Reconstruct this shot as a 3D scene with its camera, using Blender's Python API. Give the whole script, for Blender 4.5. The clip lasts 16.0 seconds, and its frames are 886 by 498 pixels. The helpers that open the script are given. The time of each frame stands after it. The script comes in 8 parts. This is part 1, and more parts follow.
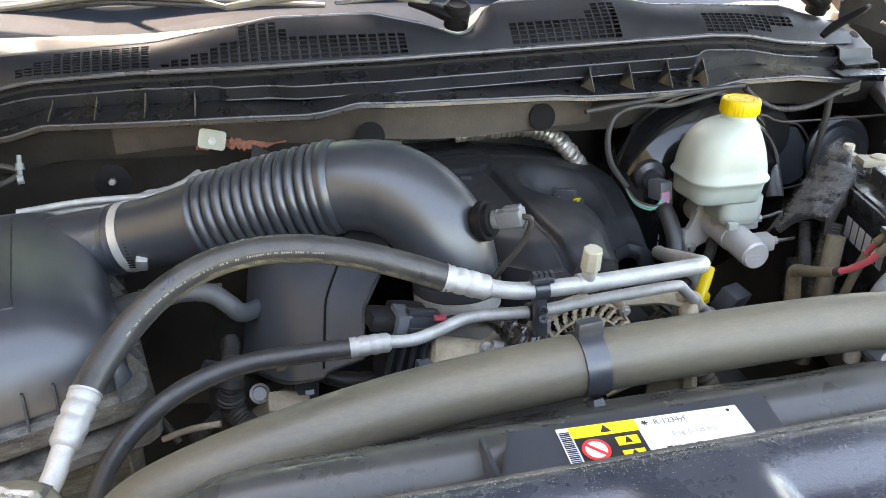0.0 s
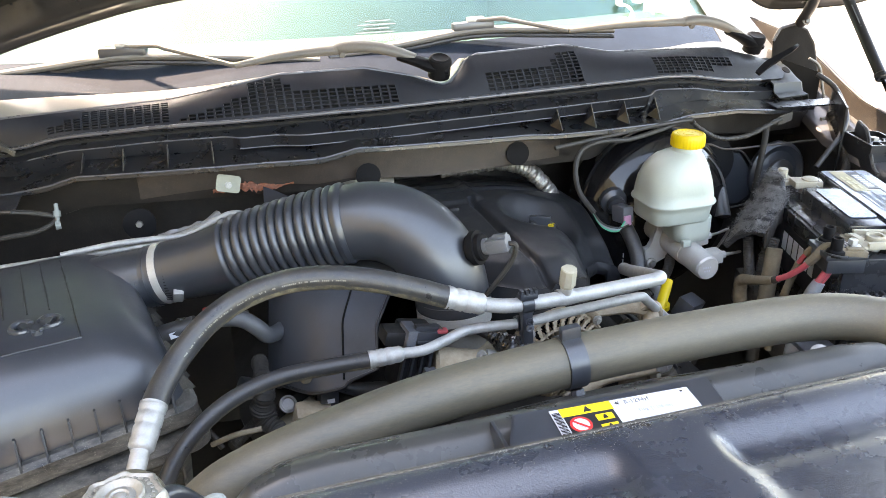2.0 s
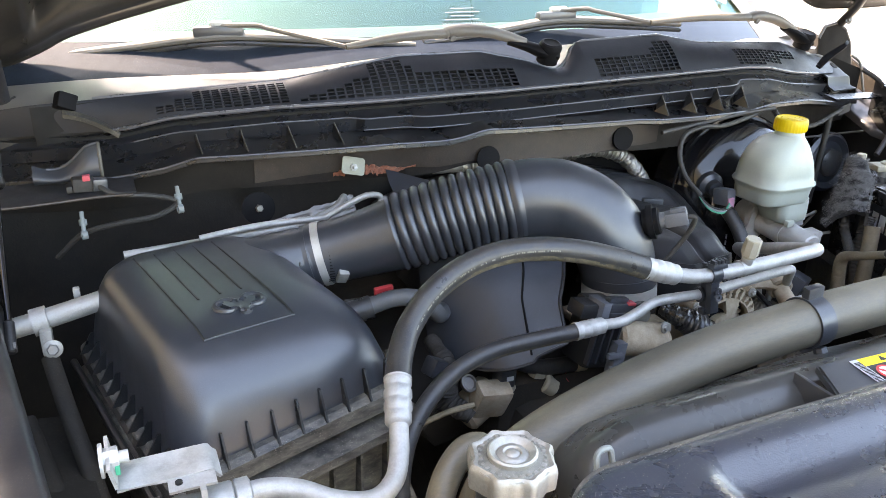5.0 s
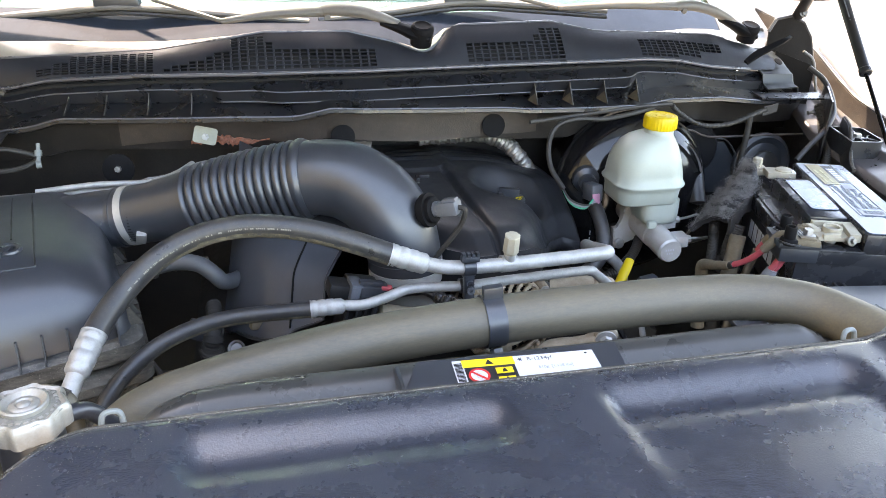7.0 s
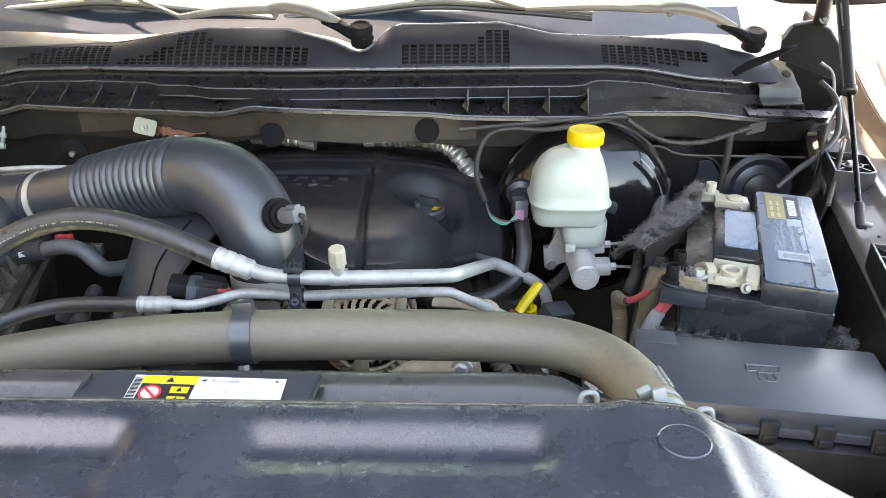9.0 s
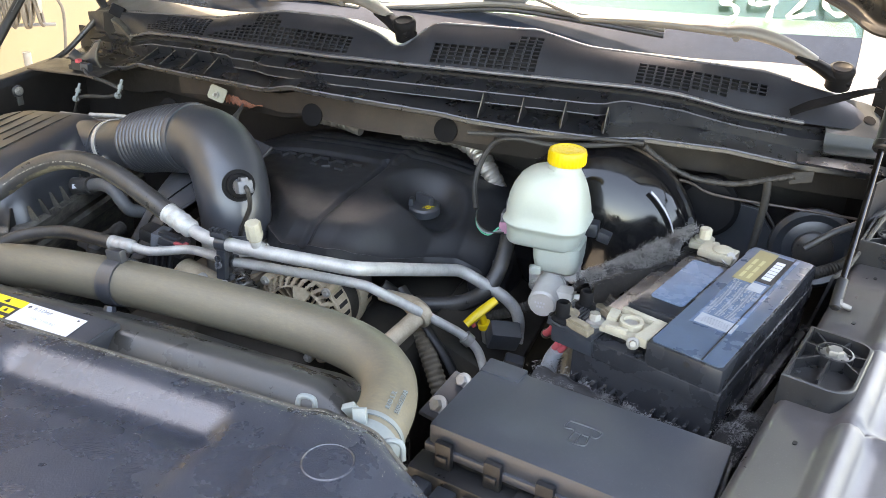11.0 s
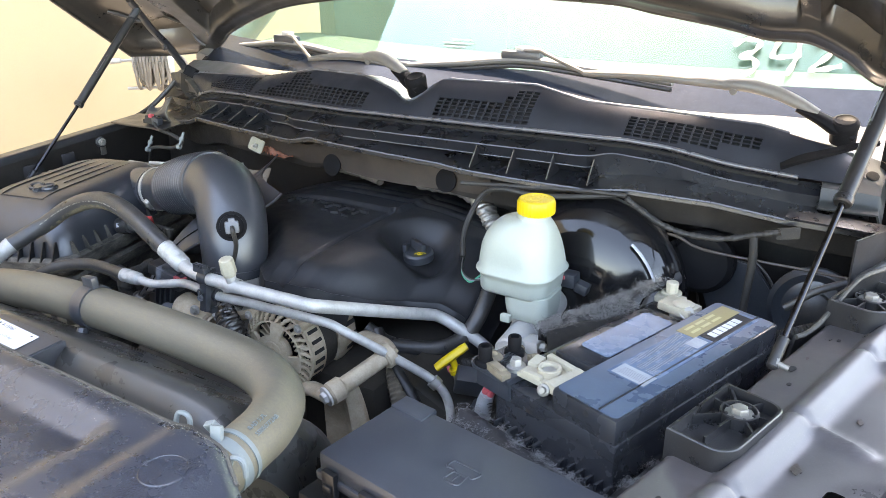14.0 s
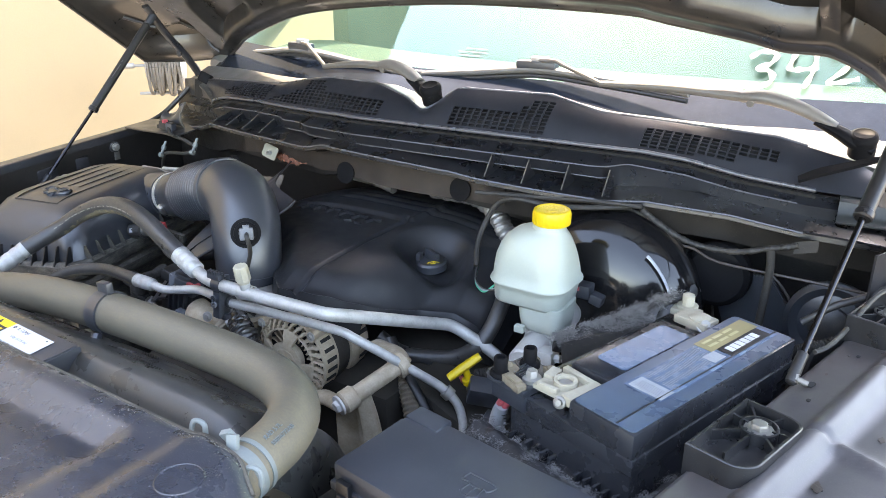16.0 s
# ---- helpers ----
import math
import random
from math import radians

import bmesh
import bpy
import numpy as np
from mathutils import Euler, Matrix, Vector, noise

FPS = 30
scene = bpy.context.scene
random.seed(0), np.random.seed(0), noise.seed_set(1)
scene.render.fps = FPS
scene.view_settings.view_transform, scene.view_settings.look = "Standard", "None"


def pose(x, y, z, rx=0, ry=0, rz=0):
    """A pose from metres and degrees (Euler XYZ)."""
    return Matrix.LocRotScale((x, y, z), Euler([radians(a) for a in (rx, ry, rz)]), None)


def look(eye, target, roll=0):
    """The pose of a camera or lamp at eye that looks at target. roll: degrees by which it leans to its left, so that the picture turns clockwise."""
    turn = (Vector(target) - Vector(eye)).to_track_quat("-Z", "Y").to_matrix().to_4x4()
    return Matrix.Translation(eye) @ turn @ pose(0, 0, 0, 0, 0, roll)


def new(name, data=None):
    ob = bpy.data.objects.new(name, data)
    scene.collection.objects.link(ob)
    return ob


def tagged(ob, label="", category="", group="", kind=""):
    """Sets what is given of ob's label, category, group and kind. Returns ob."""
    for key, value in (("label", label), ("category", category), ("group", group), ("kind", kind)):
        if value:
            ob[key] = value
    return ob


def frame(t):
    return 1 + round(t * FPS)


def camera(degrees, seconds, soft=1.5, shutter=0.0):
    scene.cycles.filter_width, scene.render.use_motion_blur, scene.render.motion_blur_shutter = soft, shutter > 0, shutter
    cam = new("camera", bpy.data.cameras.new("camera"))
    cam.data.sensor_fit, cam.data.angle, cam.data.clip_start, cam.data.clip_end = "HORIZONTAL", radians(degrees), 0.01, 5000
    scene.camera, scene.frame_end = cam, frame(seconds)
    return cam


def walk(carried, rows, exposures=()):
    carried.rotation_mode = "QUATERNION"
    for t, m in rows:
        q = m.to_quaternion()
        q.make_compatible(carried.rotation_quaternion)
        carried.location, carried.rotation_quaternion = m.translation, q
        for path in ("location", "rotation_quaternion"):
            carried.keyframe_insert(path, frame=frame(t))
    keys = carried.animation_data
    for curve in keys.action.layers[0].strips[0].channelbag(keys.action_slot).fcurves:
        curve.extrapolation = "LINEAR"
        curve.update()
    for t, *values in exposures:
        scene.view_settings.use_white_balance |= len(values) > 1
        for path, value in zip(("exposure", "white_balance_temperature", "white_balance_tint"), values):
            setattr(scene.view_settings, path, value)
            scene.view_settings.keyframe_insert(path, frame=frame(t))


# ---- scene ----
cam = camera(59.1, 16.0, soft=0.6)
PATH = [
    (0, (0.0160, 0.0050, 1.5030), (0.4490, 1.7590, 0.6450), -0.10),
    (0.5, (0.0120, -0.0010, 1.5170), (0.4640, 1.7500, 0.6610), -0.20),
    (1, (-0.0010, -0.0310, 1.5670), (0.4770, 1.7140, 0.7140), -0.70),
    (1.5, (-0.0210, -0.0870, 1.5920), (0.4820, 1.6620, 0.7620), -1.20),
    (2, (-0.0550, -0.1200, 1.5730), (0.4610, 1.6350, 0.7650), -1.20),
    (2.5, (-0.1030, -0.1320, 1.5530), (0.4170, 1.6260, 0.7520), -0.90),
    (3, (-0.2040, -0.1030, 1.5470), (0.3660, 1.6360, 0.7410), -0.10),
    (3.2, (-0.2420, -0.0880, 1.5450), (0.3480, 1.6460, 0.7410), 0.10),
    (3.62, (-0.3225, -0.0576, 1.5386), (0.3182, 1.6598, 0.7379), 0.54),
    (4.04, (-0.3881, -0.0261, 1.5310), (0.3097, 1.6736, 0.7398), 0.77),
    (4.46, (-0.4250, -0.0034, 1.5250), (0.3201, 1.6818, 0.7439), 0.91),
    (4.88, (-0.4196, 0.0003, 1.5234), (0.3468, 1.6788, 0.7472), 1.10),
    (5.3, (-0.3580, -0.0250, 1.5290), (0.3870, 1.6590, 0.7470), 1.50),
    (5.5, (-0.3230, -0.0310, 1.5240), (0.4140, 1.6560, 0.7430), 2.00),
    (6, (-0.2010, -0.0970, 1.5460), (0.4640, 1.6090, 0.7420), 2.40),
    (6.5, (-0.0590, -0.1560, 1.5510), (0.4980, 1.5800, 0.7290), 2.30),
    (7, (0.0360, -0.1790, 1.5560), (0.4800, 1.5770, 0.7090), 1.90),
    (7.5, (0.1200, -0.1560, 1.5540), (0.4710, 1.6150, 0.6930), 1.60),
    (8, (0.2170, -0.1270, 1.5580), (0.4740, 1.6530, 0.6830), 1.30),
    (8.5, (0.3240, -0.1310, 1.5640), (0.4600, 1.6610, 0.6860), 1.00),
    (9, (0.4760, -0.1770, 1.5720), (0.4750, 1.6210, 0.6970), 0.60),
    (9.2, (0.5340, -0.1890, 1.5730), (0.4720, 1.6090, 0.6970), 0.50),
    (9.62, (0.6459, -0.2017, 1.5774), (0.4548, 1.5882, 0.6974), 0.50),
    (10.04, (0.7362, -0.1807, 1.5803), (0.4029, 1.5824, 0.6905), 0.91),
    (10.46, (0.8146, -0.1418, 1.5823), (0.3376, 1.5832, 0.6842), 1.46),
    (10.88, (0.8909, -0.1006, 1.5840), (0.2803, 1.5822, 0.6864), 1.85),
    (11.3, (0.9750, -0.0730, 1.5860), (0.2520, 1.5710, 0.7050), 1.80),
    (11.5, (1.0380, -0.0690, 1.5900), (0.2650, 1.5550, 0.7160), 1.70),
    (12, (1.1270, -0.0470, 1.5900), (0.2410, 1.5390, 0.7540), 1.20),
    (12.5, (1.1510, -0.0330, 1.5860), (0.2080, 1.5410, 0.7900), 0.70),
    (13, (1.1510, -0.0280, 1.5800), (0.1810, 1.5410, 0.8090), 0.40),
    (13.5, (1.1490, -0.0190, 1.5800), (0.1620, 1.5430, 0.8170), -0.30),
    (14, (1.1500, -0.0100, 1.5810), (0.1560, 1.5510, 0.8230), -0.60),
    (14.5, (1.1500, -0.0080, 1.5820), (0.1510, 1.5540, 0.8320), -0.60),
    (15, (1.1450, -0.0110, 1.5810), (0.1430, 1.5510, 0.8360), -0.40),
    (15.5, (1.1410, -0.0100, 1.5800), (0.1330, 1.5500, 0.8370), -0.30),
    (16, (1.1380, -0.0120, 1.5820), (0.1250, 1.5460, 0.8420), -0.10),
]

walk(cam, [(t, look(eye, target, roll)) for t, eye, target, roll in PATH], exposures=[(0.0, 3.98, 9600, 14), (1.0, 4.02, 9700, 14), (3.0, 3.90, 9000, 15), (7.0, 3.83, 8800, 15), (9.0, 4.00, 9700, 14), (12.5, 3.93, 9400, 15), (14.0, 3.96, 8700, 15), (16.0, 3.83, 8450, 15)])

# ---------------- light ----------------
SUN_ELEV, SUN_AZ = 56.0, -22.0  # azimuth from +y (rear of the truck) towards +x
world = bpy.data.worlds.new("sky")
scene.world = world
world.use_nodes = True
wn = world.node_tree
sky = wn.nodes.new("ShaderNodeTexSky")
sky.sky_type = "NISHITA"
sky.sun_disc = False
sky.sun_elevation = radians(SUN_ELEV)
sky.sun_rotation = radians(SUN_AZ)
sky.dust_density = 1.5
wn.links.new(sky.outputs["Color"], wn.nodes["Background"].inputs["Color"])
wn.nodes["Background"].inputs["Strength"].default_value = 0.15
sun = new("sun", bpy.data.lights.new("sun", "SUN"))
sun.data.energy = 1.6
sun.data.angle = radians(0.53)
sun.data.color = (1.0, 0.94, 0.85)
sun_dir = Vector((math.sin(radians(SUN_AZ)) * math.cos(radians(SUN_ELEV)), math.cos(radians(SUN_AZ)) * math.cos(radians(SUN_ELEV)), math.sin(radians(SUN_ELEV))))
sun.matrix_world = look(sun_dir * 20, (0, 0, 0))


# ---------------- materials ----------------
def mat(name, col, rough=0.5, metal=0.0, var=0.15, scale=25.0, fine=350.0, bump=0.08, dust=0.0, dust_col=(0.30, 0.25, 0.18),
        dust_scale=9.0, up=0.0, coat=0.0, spec=0.5, rvar=0.12, streak=None, speck=1.0):
    """A worn surface: broad and fine variation of colour and gloss, relief, and settled dust in patches."""
    m = bpy.data.materials.new(name)
    m.use_nodes = True
    nt = m.node_tree
    L = nt.links.new
    b = nt.nodes["Principled BSDF"]
    tc = nt.nodes.new("ShaderNodeTexCoord")
    vec = tc.outputs["Object"]
    if streak:
        mp = nt.nodes.new("ShaderNodeMapping")
        mp.inputs["Scale"].default_value = streak
        L(vec, mp.inputs["Vector"])
        vec = mp.outputs["Vector"]

    def noise_at(s, detail=5.0, rg=0.6):
        n = nt.nodes.new("ShaderNodeTexNoise")
        n.inputs["Scale"].default_value = s
        n.inputs["Detail"].default_value = detail
        n.inputs["Roughness"].default_value = rg
        L(vec, n.inputs["Vector"])
        return n.outputs["Fac"]

    def ramp(fac, lo, hi, a=0.0, c=1.0):
        r = nt.nodes.new("ShaderNodeMapRange")
        r.inputs["From Min"].default_value, r.inputs["From Max"].default_value = lo, hi
        r.inputs["To Min"].default_value, r.inputs["To Max"].default_value = a, c
        L(fac, r.inputs["Value"])
        return r.outputs["Result"]

    def mix(fac, a, c):
        x = nt.nodes.new("ShaderNodeMix")
        x.data_type = "RGBA"
        if isinstance(fac, float):
            x.inputs["Factor"].default_value = fac
        else:
            L(fac, x.inputs["Factor"])
        for sock, v in (("A", a), ("B", c)):
            k = [i for i in x.inputs if i.name == sock and i.type == "RGBA"][0]
            if isinstance(v, tuple):
                k.default_value = (*v, 1.0)
            else:
                L(v, k)
        return [o for o in x.outputs if o.type == "RGBA"][0]

    def times(a, c):
        x = nt.nodes.new("ShaderNodeMath")
        x.operation = "MULTIPLY"
        L(a, x.inputs[0])
        if isinstance(c, float):
            x.inputs[1].default_value = c
        else:
            L(c, x.inputs[1])
        return x.outputs[0]

    big, small = noise_at(scale), noise_at(fine, 3.0)
    dark = tuple(max(0.0, v * (1 - var)) for v in col)
    light = tuple(min(1.0, v * (1 + var)) for v in col)
    colour = mix(ramp(big, 0.3, 0.7), dark, light)
    colour = mix(ramp(small, 0.35, 0.75, 0.0, 0.35), colour, tuple(min(1.0, v * (1 + 1.6 * var)) for v in col))
    rg = ramp(big, 0.3, 0.7, max(0.02, rough - rvar), min(1.0, rough + rvar))
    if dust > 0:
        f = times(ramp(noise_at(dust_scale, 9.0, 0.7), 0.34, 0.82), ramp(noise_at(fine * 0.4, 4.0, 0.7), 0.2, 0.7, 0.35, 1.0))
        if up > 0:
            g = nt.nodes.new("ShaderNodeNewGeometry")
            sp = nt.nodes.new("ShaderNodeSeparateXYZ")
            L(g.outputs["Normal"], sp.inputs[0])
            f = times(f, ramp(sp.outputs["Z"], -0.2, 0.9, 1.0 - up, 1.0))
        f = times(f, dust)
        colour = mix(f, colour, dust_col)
        vec = tc.outputs["Object"]
        grit = times(ramp(noise_at(700.0, 1.5, 0.5), 0.63, 0.70), speck * min(0.4, 0.06 + 0.3 * dust))
        grit = times(grit, ramp(noise_at(dust_scale * 1.7, 3.0), 0.38, 0.62))
        colour = mix(grit, colour, tuple(min(0.6, 0.06 + 1.4 * v) for v in dust_col))
        rg2 = nt.nodes.new("ShaderNodeMath")
        rg2.operation = "MULTIPLY_ADD"
        L(f, rg2.inputs[0])
        rg2.inputs[1].default_value = 0.5
        L(rg, rg2.inputs[2])
        rg2.use_clamp = True
        rg = rg2.outputs[0]
    L(colour, b.inputs["Base Color"])
    L(rg, b.inputs["Roughness"])
    b.inputs["Metallic"].default_value = metal
    b.inputs["Specular IOR Level"].default_value = spec
    b.inputs["Coat Weight"].default_value = coat
    b.inputs["Coat Roughness"].default_value = 0.08
    if bump > 0:
        bp = nt.nodes.new("ShaderNodeBump")
        bp.inputs["Strength"].default_value = bump
        bp.inputs["Distance"].default_value = 0.001
        L(small, bp.inputs["Height"])
        L(bp.outputs["Normal"], b.inputs["Normal"])
    return m


M = {
    "concrete": mat("concrete", (0.235, 0.215, 0.185), 0.9, scale=1.2, fine=60, bump=0.3, var=0.12),
    "stucco": mat("stucco", (0.385, 0.288, 0.170), 0.9, scale=2, fine=120, bump=0.4, var=0.06),
    "paint": mat("metallic_paint", (0.075, 0.068, 0.064), 0.32, 0.55, coat=0.6, fine=900, bump=0.02, dust=0.25, dust_scale=5, var=0.1),
    # Body paint again, lightened for the scuttle and pillars that lie in sun.
    "sunlit_paint": mat("sunlit_metallic_paint", (0.155, 0.145, 0.132), 0.42, 0.2, coat=0.25, fine=900, bump=0.02, dust=0.3, dust_col=(0.20, 0.182, 0.152), dust_scale=14, var=0.08),
    "primer": mat("dusty_paint", (0.075, 0.070, 0.072), 0.38, 0.12, coat=0.12, fine=500, bump=0.06, dust=0.2, dust_scale=26, dust_col=(0.16, 0.148, 0.14)),
    "plastic": mat("black_plastic", (0.026, 0.030, 0.038), 0.34, dust=0.07, bump=0.10, fine=800, dust_col=(0.16, 0.155, 0.145), dust_scale=40, spec=0.9, rvar=0.05),
    "plastic_dull": mat("weathered_plastic", (0.013, 0.0135, 0.015), 0.36, dust=0.14, bump=0.12, fine=700, dust_col=(0.12, 0.112, 0.10), dust_scale=60),
    "tray_plastic": mat("cowl_tray_plastic", (0.0105, 0.0115, 0.0145), 0.30, dust=0.06, bump=0.06, fine=800, dust_col=(0.10, 0.098, 0.095), dust_scale=45, spec=0.7),
    "plastic_dusty": mat("dusty_plastic", (0.024, 0.024, 0.024), 0.5, dust=0.75, bump=0.25, fine=500, dust_col=(0.25, 0.22, 0.17), dust_scale=24),
    "cover": mat("textured_cover_plastic", (0.026, 0.031, 0.043), 0.26, spec=0.85, dust=0.10, bump=0.30, fine=520, dust_col=(0.17, 0.165, 0.16), dust_scale=14, rvar=0.05),
    "gloss": mat("gloss_black_enamel", (0.006, 0.006, 0.007), 0.13, coat=0.4, dust=0.10, bump=0.02, dust_col=(0.08, 0.078, 0.075), spec=0.4),
    "pit": mat("grimy_metal", (0.016, 0.0145, 0.0125), 0.6, 0.1, dust=0.6, dust_col=(0.075, 0.058, 0.040), bump=0.3, fine=200),
    "firewall": mat("dark_firewall", (0.014, 0.0125, 0.012), 0.42, 0.1, dust=0.45, dust_col=(0.064, 0.050, 0.040), bump=0.4, fine=250, dust_scale=38, spec=0.5),
    "rusty": mat("brown_dusty_panel", (0.036, 0.028, 0.024), 0.45, 0.1, dust=0.6, dust_col=(0.115, 0.083, 0.062), bump=0.4, dust_scale=48, spec=0.7),
    "rust": mat("flaking_rust", (0.22, 0.075, 0.045), 0.95, var=0.6, scale=160, bump=1.0, fine=300, dust=0.7, dust_col=(0.34, 0.20, 0.15), dust_scale=120),
    "rubber": mat("hose_rubber", (0.027, 0.028, 0.032), 0.34, dust=0.25, bump=0.25, fine=600, dust_col=(0.22, 0.18, 0.11), dust_scale=45),
    "radhose": mat("dusty_radiator_hose", (0.064, 0.062, 0.054), 0.40, dust=0.85, bump=0.10, fine=900, dust_col=(0.315, 0.248, 0.145), dust_scale=3.2, scale=9, var=0.25, streak=(0.30, 1.0, 1.3), speck=0.25),
    "alu": mat("dull_aluminium", (0.42, 0.42, 0.41), 0.46, 0.4, dust=0.6, bump=0.2, fine=500, dust_col=(0.36, 0.335, 0.28), scale=60, dust_scale=45, var=0.25),
    "cast": mat("cast_aluminium", (0.40, 0.39, 0.37), 0.55, 0.6, dust=0.5, bump=0.4, fine=450, dust_col=(0.30, 0.26, 0.19)),
    "alt": mat("dirty_cast_housing", (0.40, 0.335, 0.25), 0.6, 0.12, dust=0.9, bump=0.5, fine=350, dust_col=(0.26, 0.19, 0.12), dust_scale=45, var=0.3),
    "steel": mat("zinc_steel", (0.40, 0.395, 0.375), 0.42, 0.7, dust=0.4, bump=0.15, dust_col=(0.25, 0.215, 0.16), dust_scale=60),
    "clamp": mat("brushed_clamp_steel", (0.50, 0.49, 0.47), 0.42, 0.45, dust=0.4, bump=0.15, dust_col=(0.33, 0.29, 0.22), dust_scale=40),
    "chrome": mat("polished_steel_rod", (0.055, 0.055, 0.06), 0.22, 1.0, bump=0.02),
    "foil": mat("crumpled_foil", (0.42, 0.40, 0.37), 0.40, 0.75, dust=0.5, bump=0.9, fine=140, dust_col=(0.22, 0.19, 0.15)),
    "resin": mat("milky_reservoir_plastic", (0.345, 0.385, 0.345), 0.40, dust=0.22, bump=0.04, var=0.06, scale=14, dust_col=(0.38, 0.36, 0.27), spec=0.4),
    "yellow": mat("yellow_plastic", (0.66, 0.46, 0.008), 0.4, var=0.08, dust=0.15, bump=0.03),
    "white": mat("pale_sleeve_plastic", (0.235, 0.25, 0.275), 0.45, var=0.12, dust=0.6, bump=0.05, dust_col=(0.20, 0.175, 0.13), dust_scale=60),
    "cream": mat("aged_white_plastic", (0.37, 0.34, 0.265), 0.55, var=0.2, dust=0.6, bump=0.2, dust_col=(0.22, 0.19, 0.14), dust_scale=50),
    "grey": mat("grey_connector_plastic", (0.085, 0.096, 0.115), 0.42, var=0.15, dust=0.3, bump=0.05),
    "battery": mat("battery_case", (0.020, 0.022, 0.027), 0.24, dust=0.14, bump=0.1, spec=0.6, dust_col=(0.12, 0.115, 0.10), dust_scale=24),
    # Blue of the mirrored sky is put into the dark film's base colour.
    "label_sky_tint": mat("battery_film_sky_tint", (0.085, 0.130, 0.200), 0.26, var=0.3, dust=0.06, bump=0.4, fine=45, scale=20, spec=0.35, rvar=0.05),
    "label_gold": mat("gold_label", (0.24, 0.20, 0.09), 0.4, var=0.15, dust=0.2),
    "label_white": mat("white_label", (0.56, 0.57, 0.60), 0.45, var=0.04, dust=0.12, bump=0.02),
    "label_worn": mat("worn_paper_label", (0.30, 0.32, 0.35), 0.5, var=0.15, dust=0.5, bump=0.05, dust_col=(0.15, 0.16, 0.18), dust_scale=60),
    "label_yellow": mat("yellow_label", (0.88, 0.58, 0.02), 0.45, var=0.04, dust=0.1, bump=0.02),
    "print_black": mat("black_print", (0.015, 0.015, 0.017), 0.5, var=0.05, bump=0.0),
    "print_grey": mat("faded_print", (0.22, 0.235, 0.26), 0.6, var=0.3, scale=120, bump=0.0),
    "print_red": mat("red_print", (0.62, 0.03, 0.03), 0.5, var=0.05, bump=0.0),
    "print_gold": mat("hose_print", (0.21, 0.20, 0.17), 0.6, var=0.3, bump=0.0),
    "red": mat("red_cable", (0.50, 0.065, 0.085), 0.5, var=0.2, dust=0.5, dust_col=(0.30, 0.17, 0.14), dust_scale=60),
    "latch_red": mat("red_latch_plastic", (0.36, 0.025, 0.03), 0.4, var=0.1, dust=0.2, bump=0.03),
    "rib_hose": mat("dusty_ribbed_hose", (0.085, 0.072, 0.055), 0.7, var=0.3, dust=0.8, bump=0.4, dust_col=(0.19, 0.15, 0.10), dust_scale=60),
    "tape": mat("dusty_cloth_tape", (0.20, 0.165, 0.115), 0.9, var=0.3, dust=0.7, bump=0.6, fine=500, dust_col=(0.085, 0.07, 0.05), dust_scale=70),
    "loom": mat("wire_loom", (0.016, 0.016, 0.016), 0.6, dust=0.35, bump=0.3, dust_col=(0.16, 0.13, 0.10)),
    "fluff": mat("dark_felt", (0.013, 0.013, 0.0145), 0.55, var=0.6, scale=60, bump=1.0, fine=260, dust=0.4, dust_col=(0.055, 0.055, 0.058), dust_scale=90),
    "hair": mat("dust_fibre", (0.155, 0.152, 0.148), 0.6, var=0.6, scale=110, bump=0.0),
    "bracket": mat("bracket_plastic", (0.012, 0.0125, 0.014), 0.34, dust=0.14, bump=0.12, fine=600, dust_col=(0.13, 0.12, 0.115), dust_scale=40, spec=0.6),
    # Flat black for holes; the dark inside is put into the colour.
    "opening": mat("hole_shade_black", (0.002, 0.002, 0.002), 1.0, bump=0.0, var=0.0, spec=0.0, rvar=0.0),
    # Near-black fill of slots and hollows, standing for the shade within.
    "dark": mat("opening_shade", (0.008, 0.008, 0.008), 0.8, bump=0.0, var=0.1),
    "wiper": mat("satin_wiper_arm", (0.145, 0.135, 0.122), 0.5, 0.1, dust=0.4, bump=0.05, dust_col=(0.20, 0.18, 0.15)),
    "blade": mat("weathered_blade_rubber", (0.115, 0.108, 0.098), 0.6, dust=0.4, bump=0.1, dust_col=(0.26, 0.245, 0.21), dust_scale=30, streak=(0.3, 3.0, 3.0)),
    "old_hose": mat("faded_brown_hose", (0.15, 0.128, 0.105), 0.6, var=0.3, dust=0.4, bump=0.1, dust_col=(0.26, 0.22, 0.16)),
    "hose_dust": mat("dust_caked_rubber", (0.030, 0.029, 0.028), 0.6, dust=1.0, bump=0.4, fine=300, dust_col=(0.34, 0.28, 0.17), dust_scale=55, var=0.3),
    "hair_dark": mat("dark_dust_fibre", (0.13, 0.13, 0.132), 0.6, var=0.6, scale=110, bump=0.0),
    "grey_pipe": mat("grey_painted_pipe", (0.072, 0.078, 0.086), 0.45, 0.1, dust=0.4, dust_col=(0.19, 0.165, 0.12), dust_scale=30),
    "green": mat("green_wire", (0.02, 0.35, 0.20), 0.5, bump=0.0),
    "pink": mat("pink_connector", (0.42, 0.19, 0.29), 0.5, bump=0.0, dust=0.3),
    # Mint haze of the windscreen is put into the cab trim's colour.
    "interior": mat("interior_haze_tint", (0.125, 0.175, 0.150), 0.9, var=0.10, scale=3, spec=0.1, rvar=0.0),
    "pocket": mat("near_black_brown", (0.0058, 0.0048, 0.0043), 0.7, dust=0.12, bump=0.3, fine=200, dust_col=(0.025, 0.021, 0.018), dust_scale=30, spec=0.1),
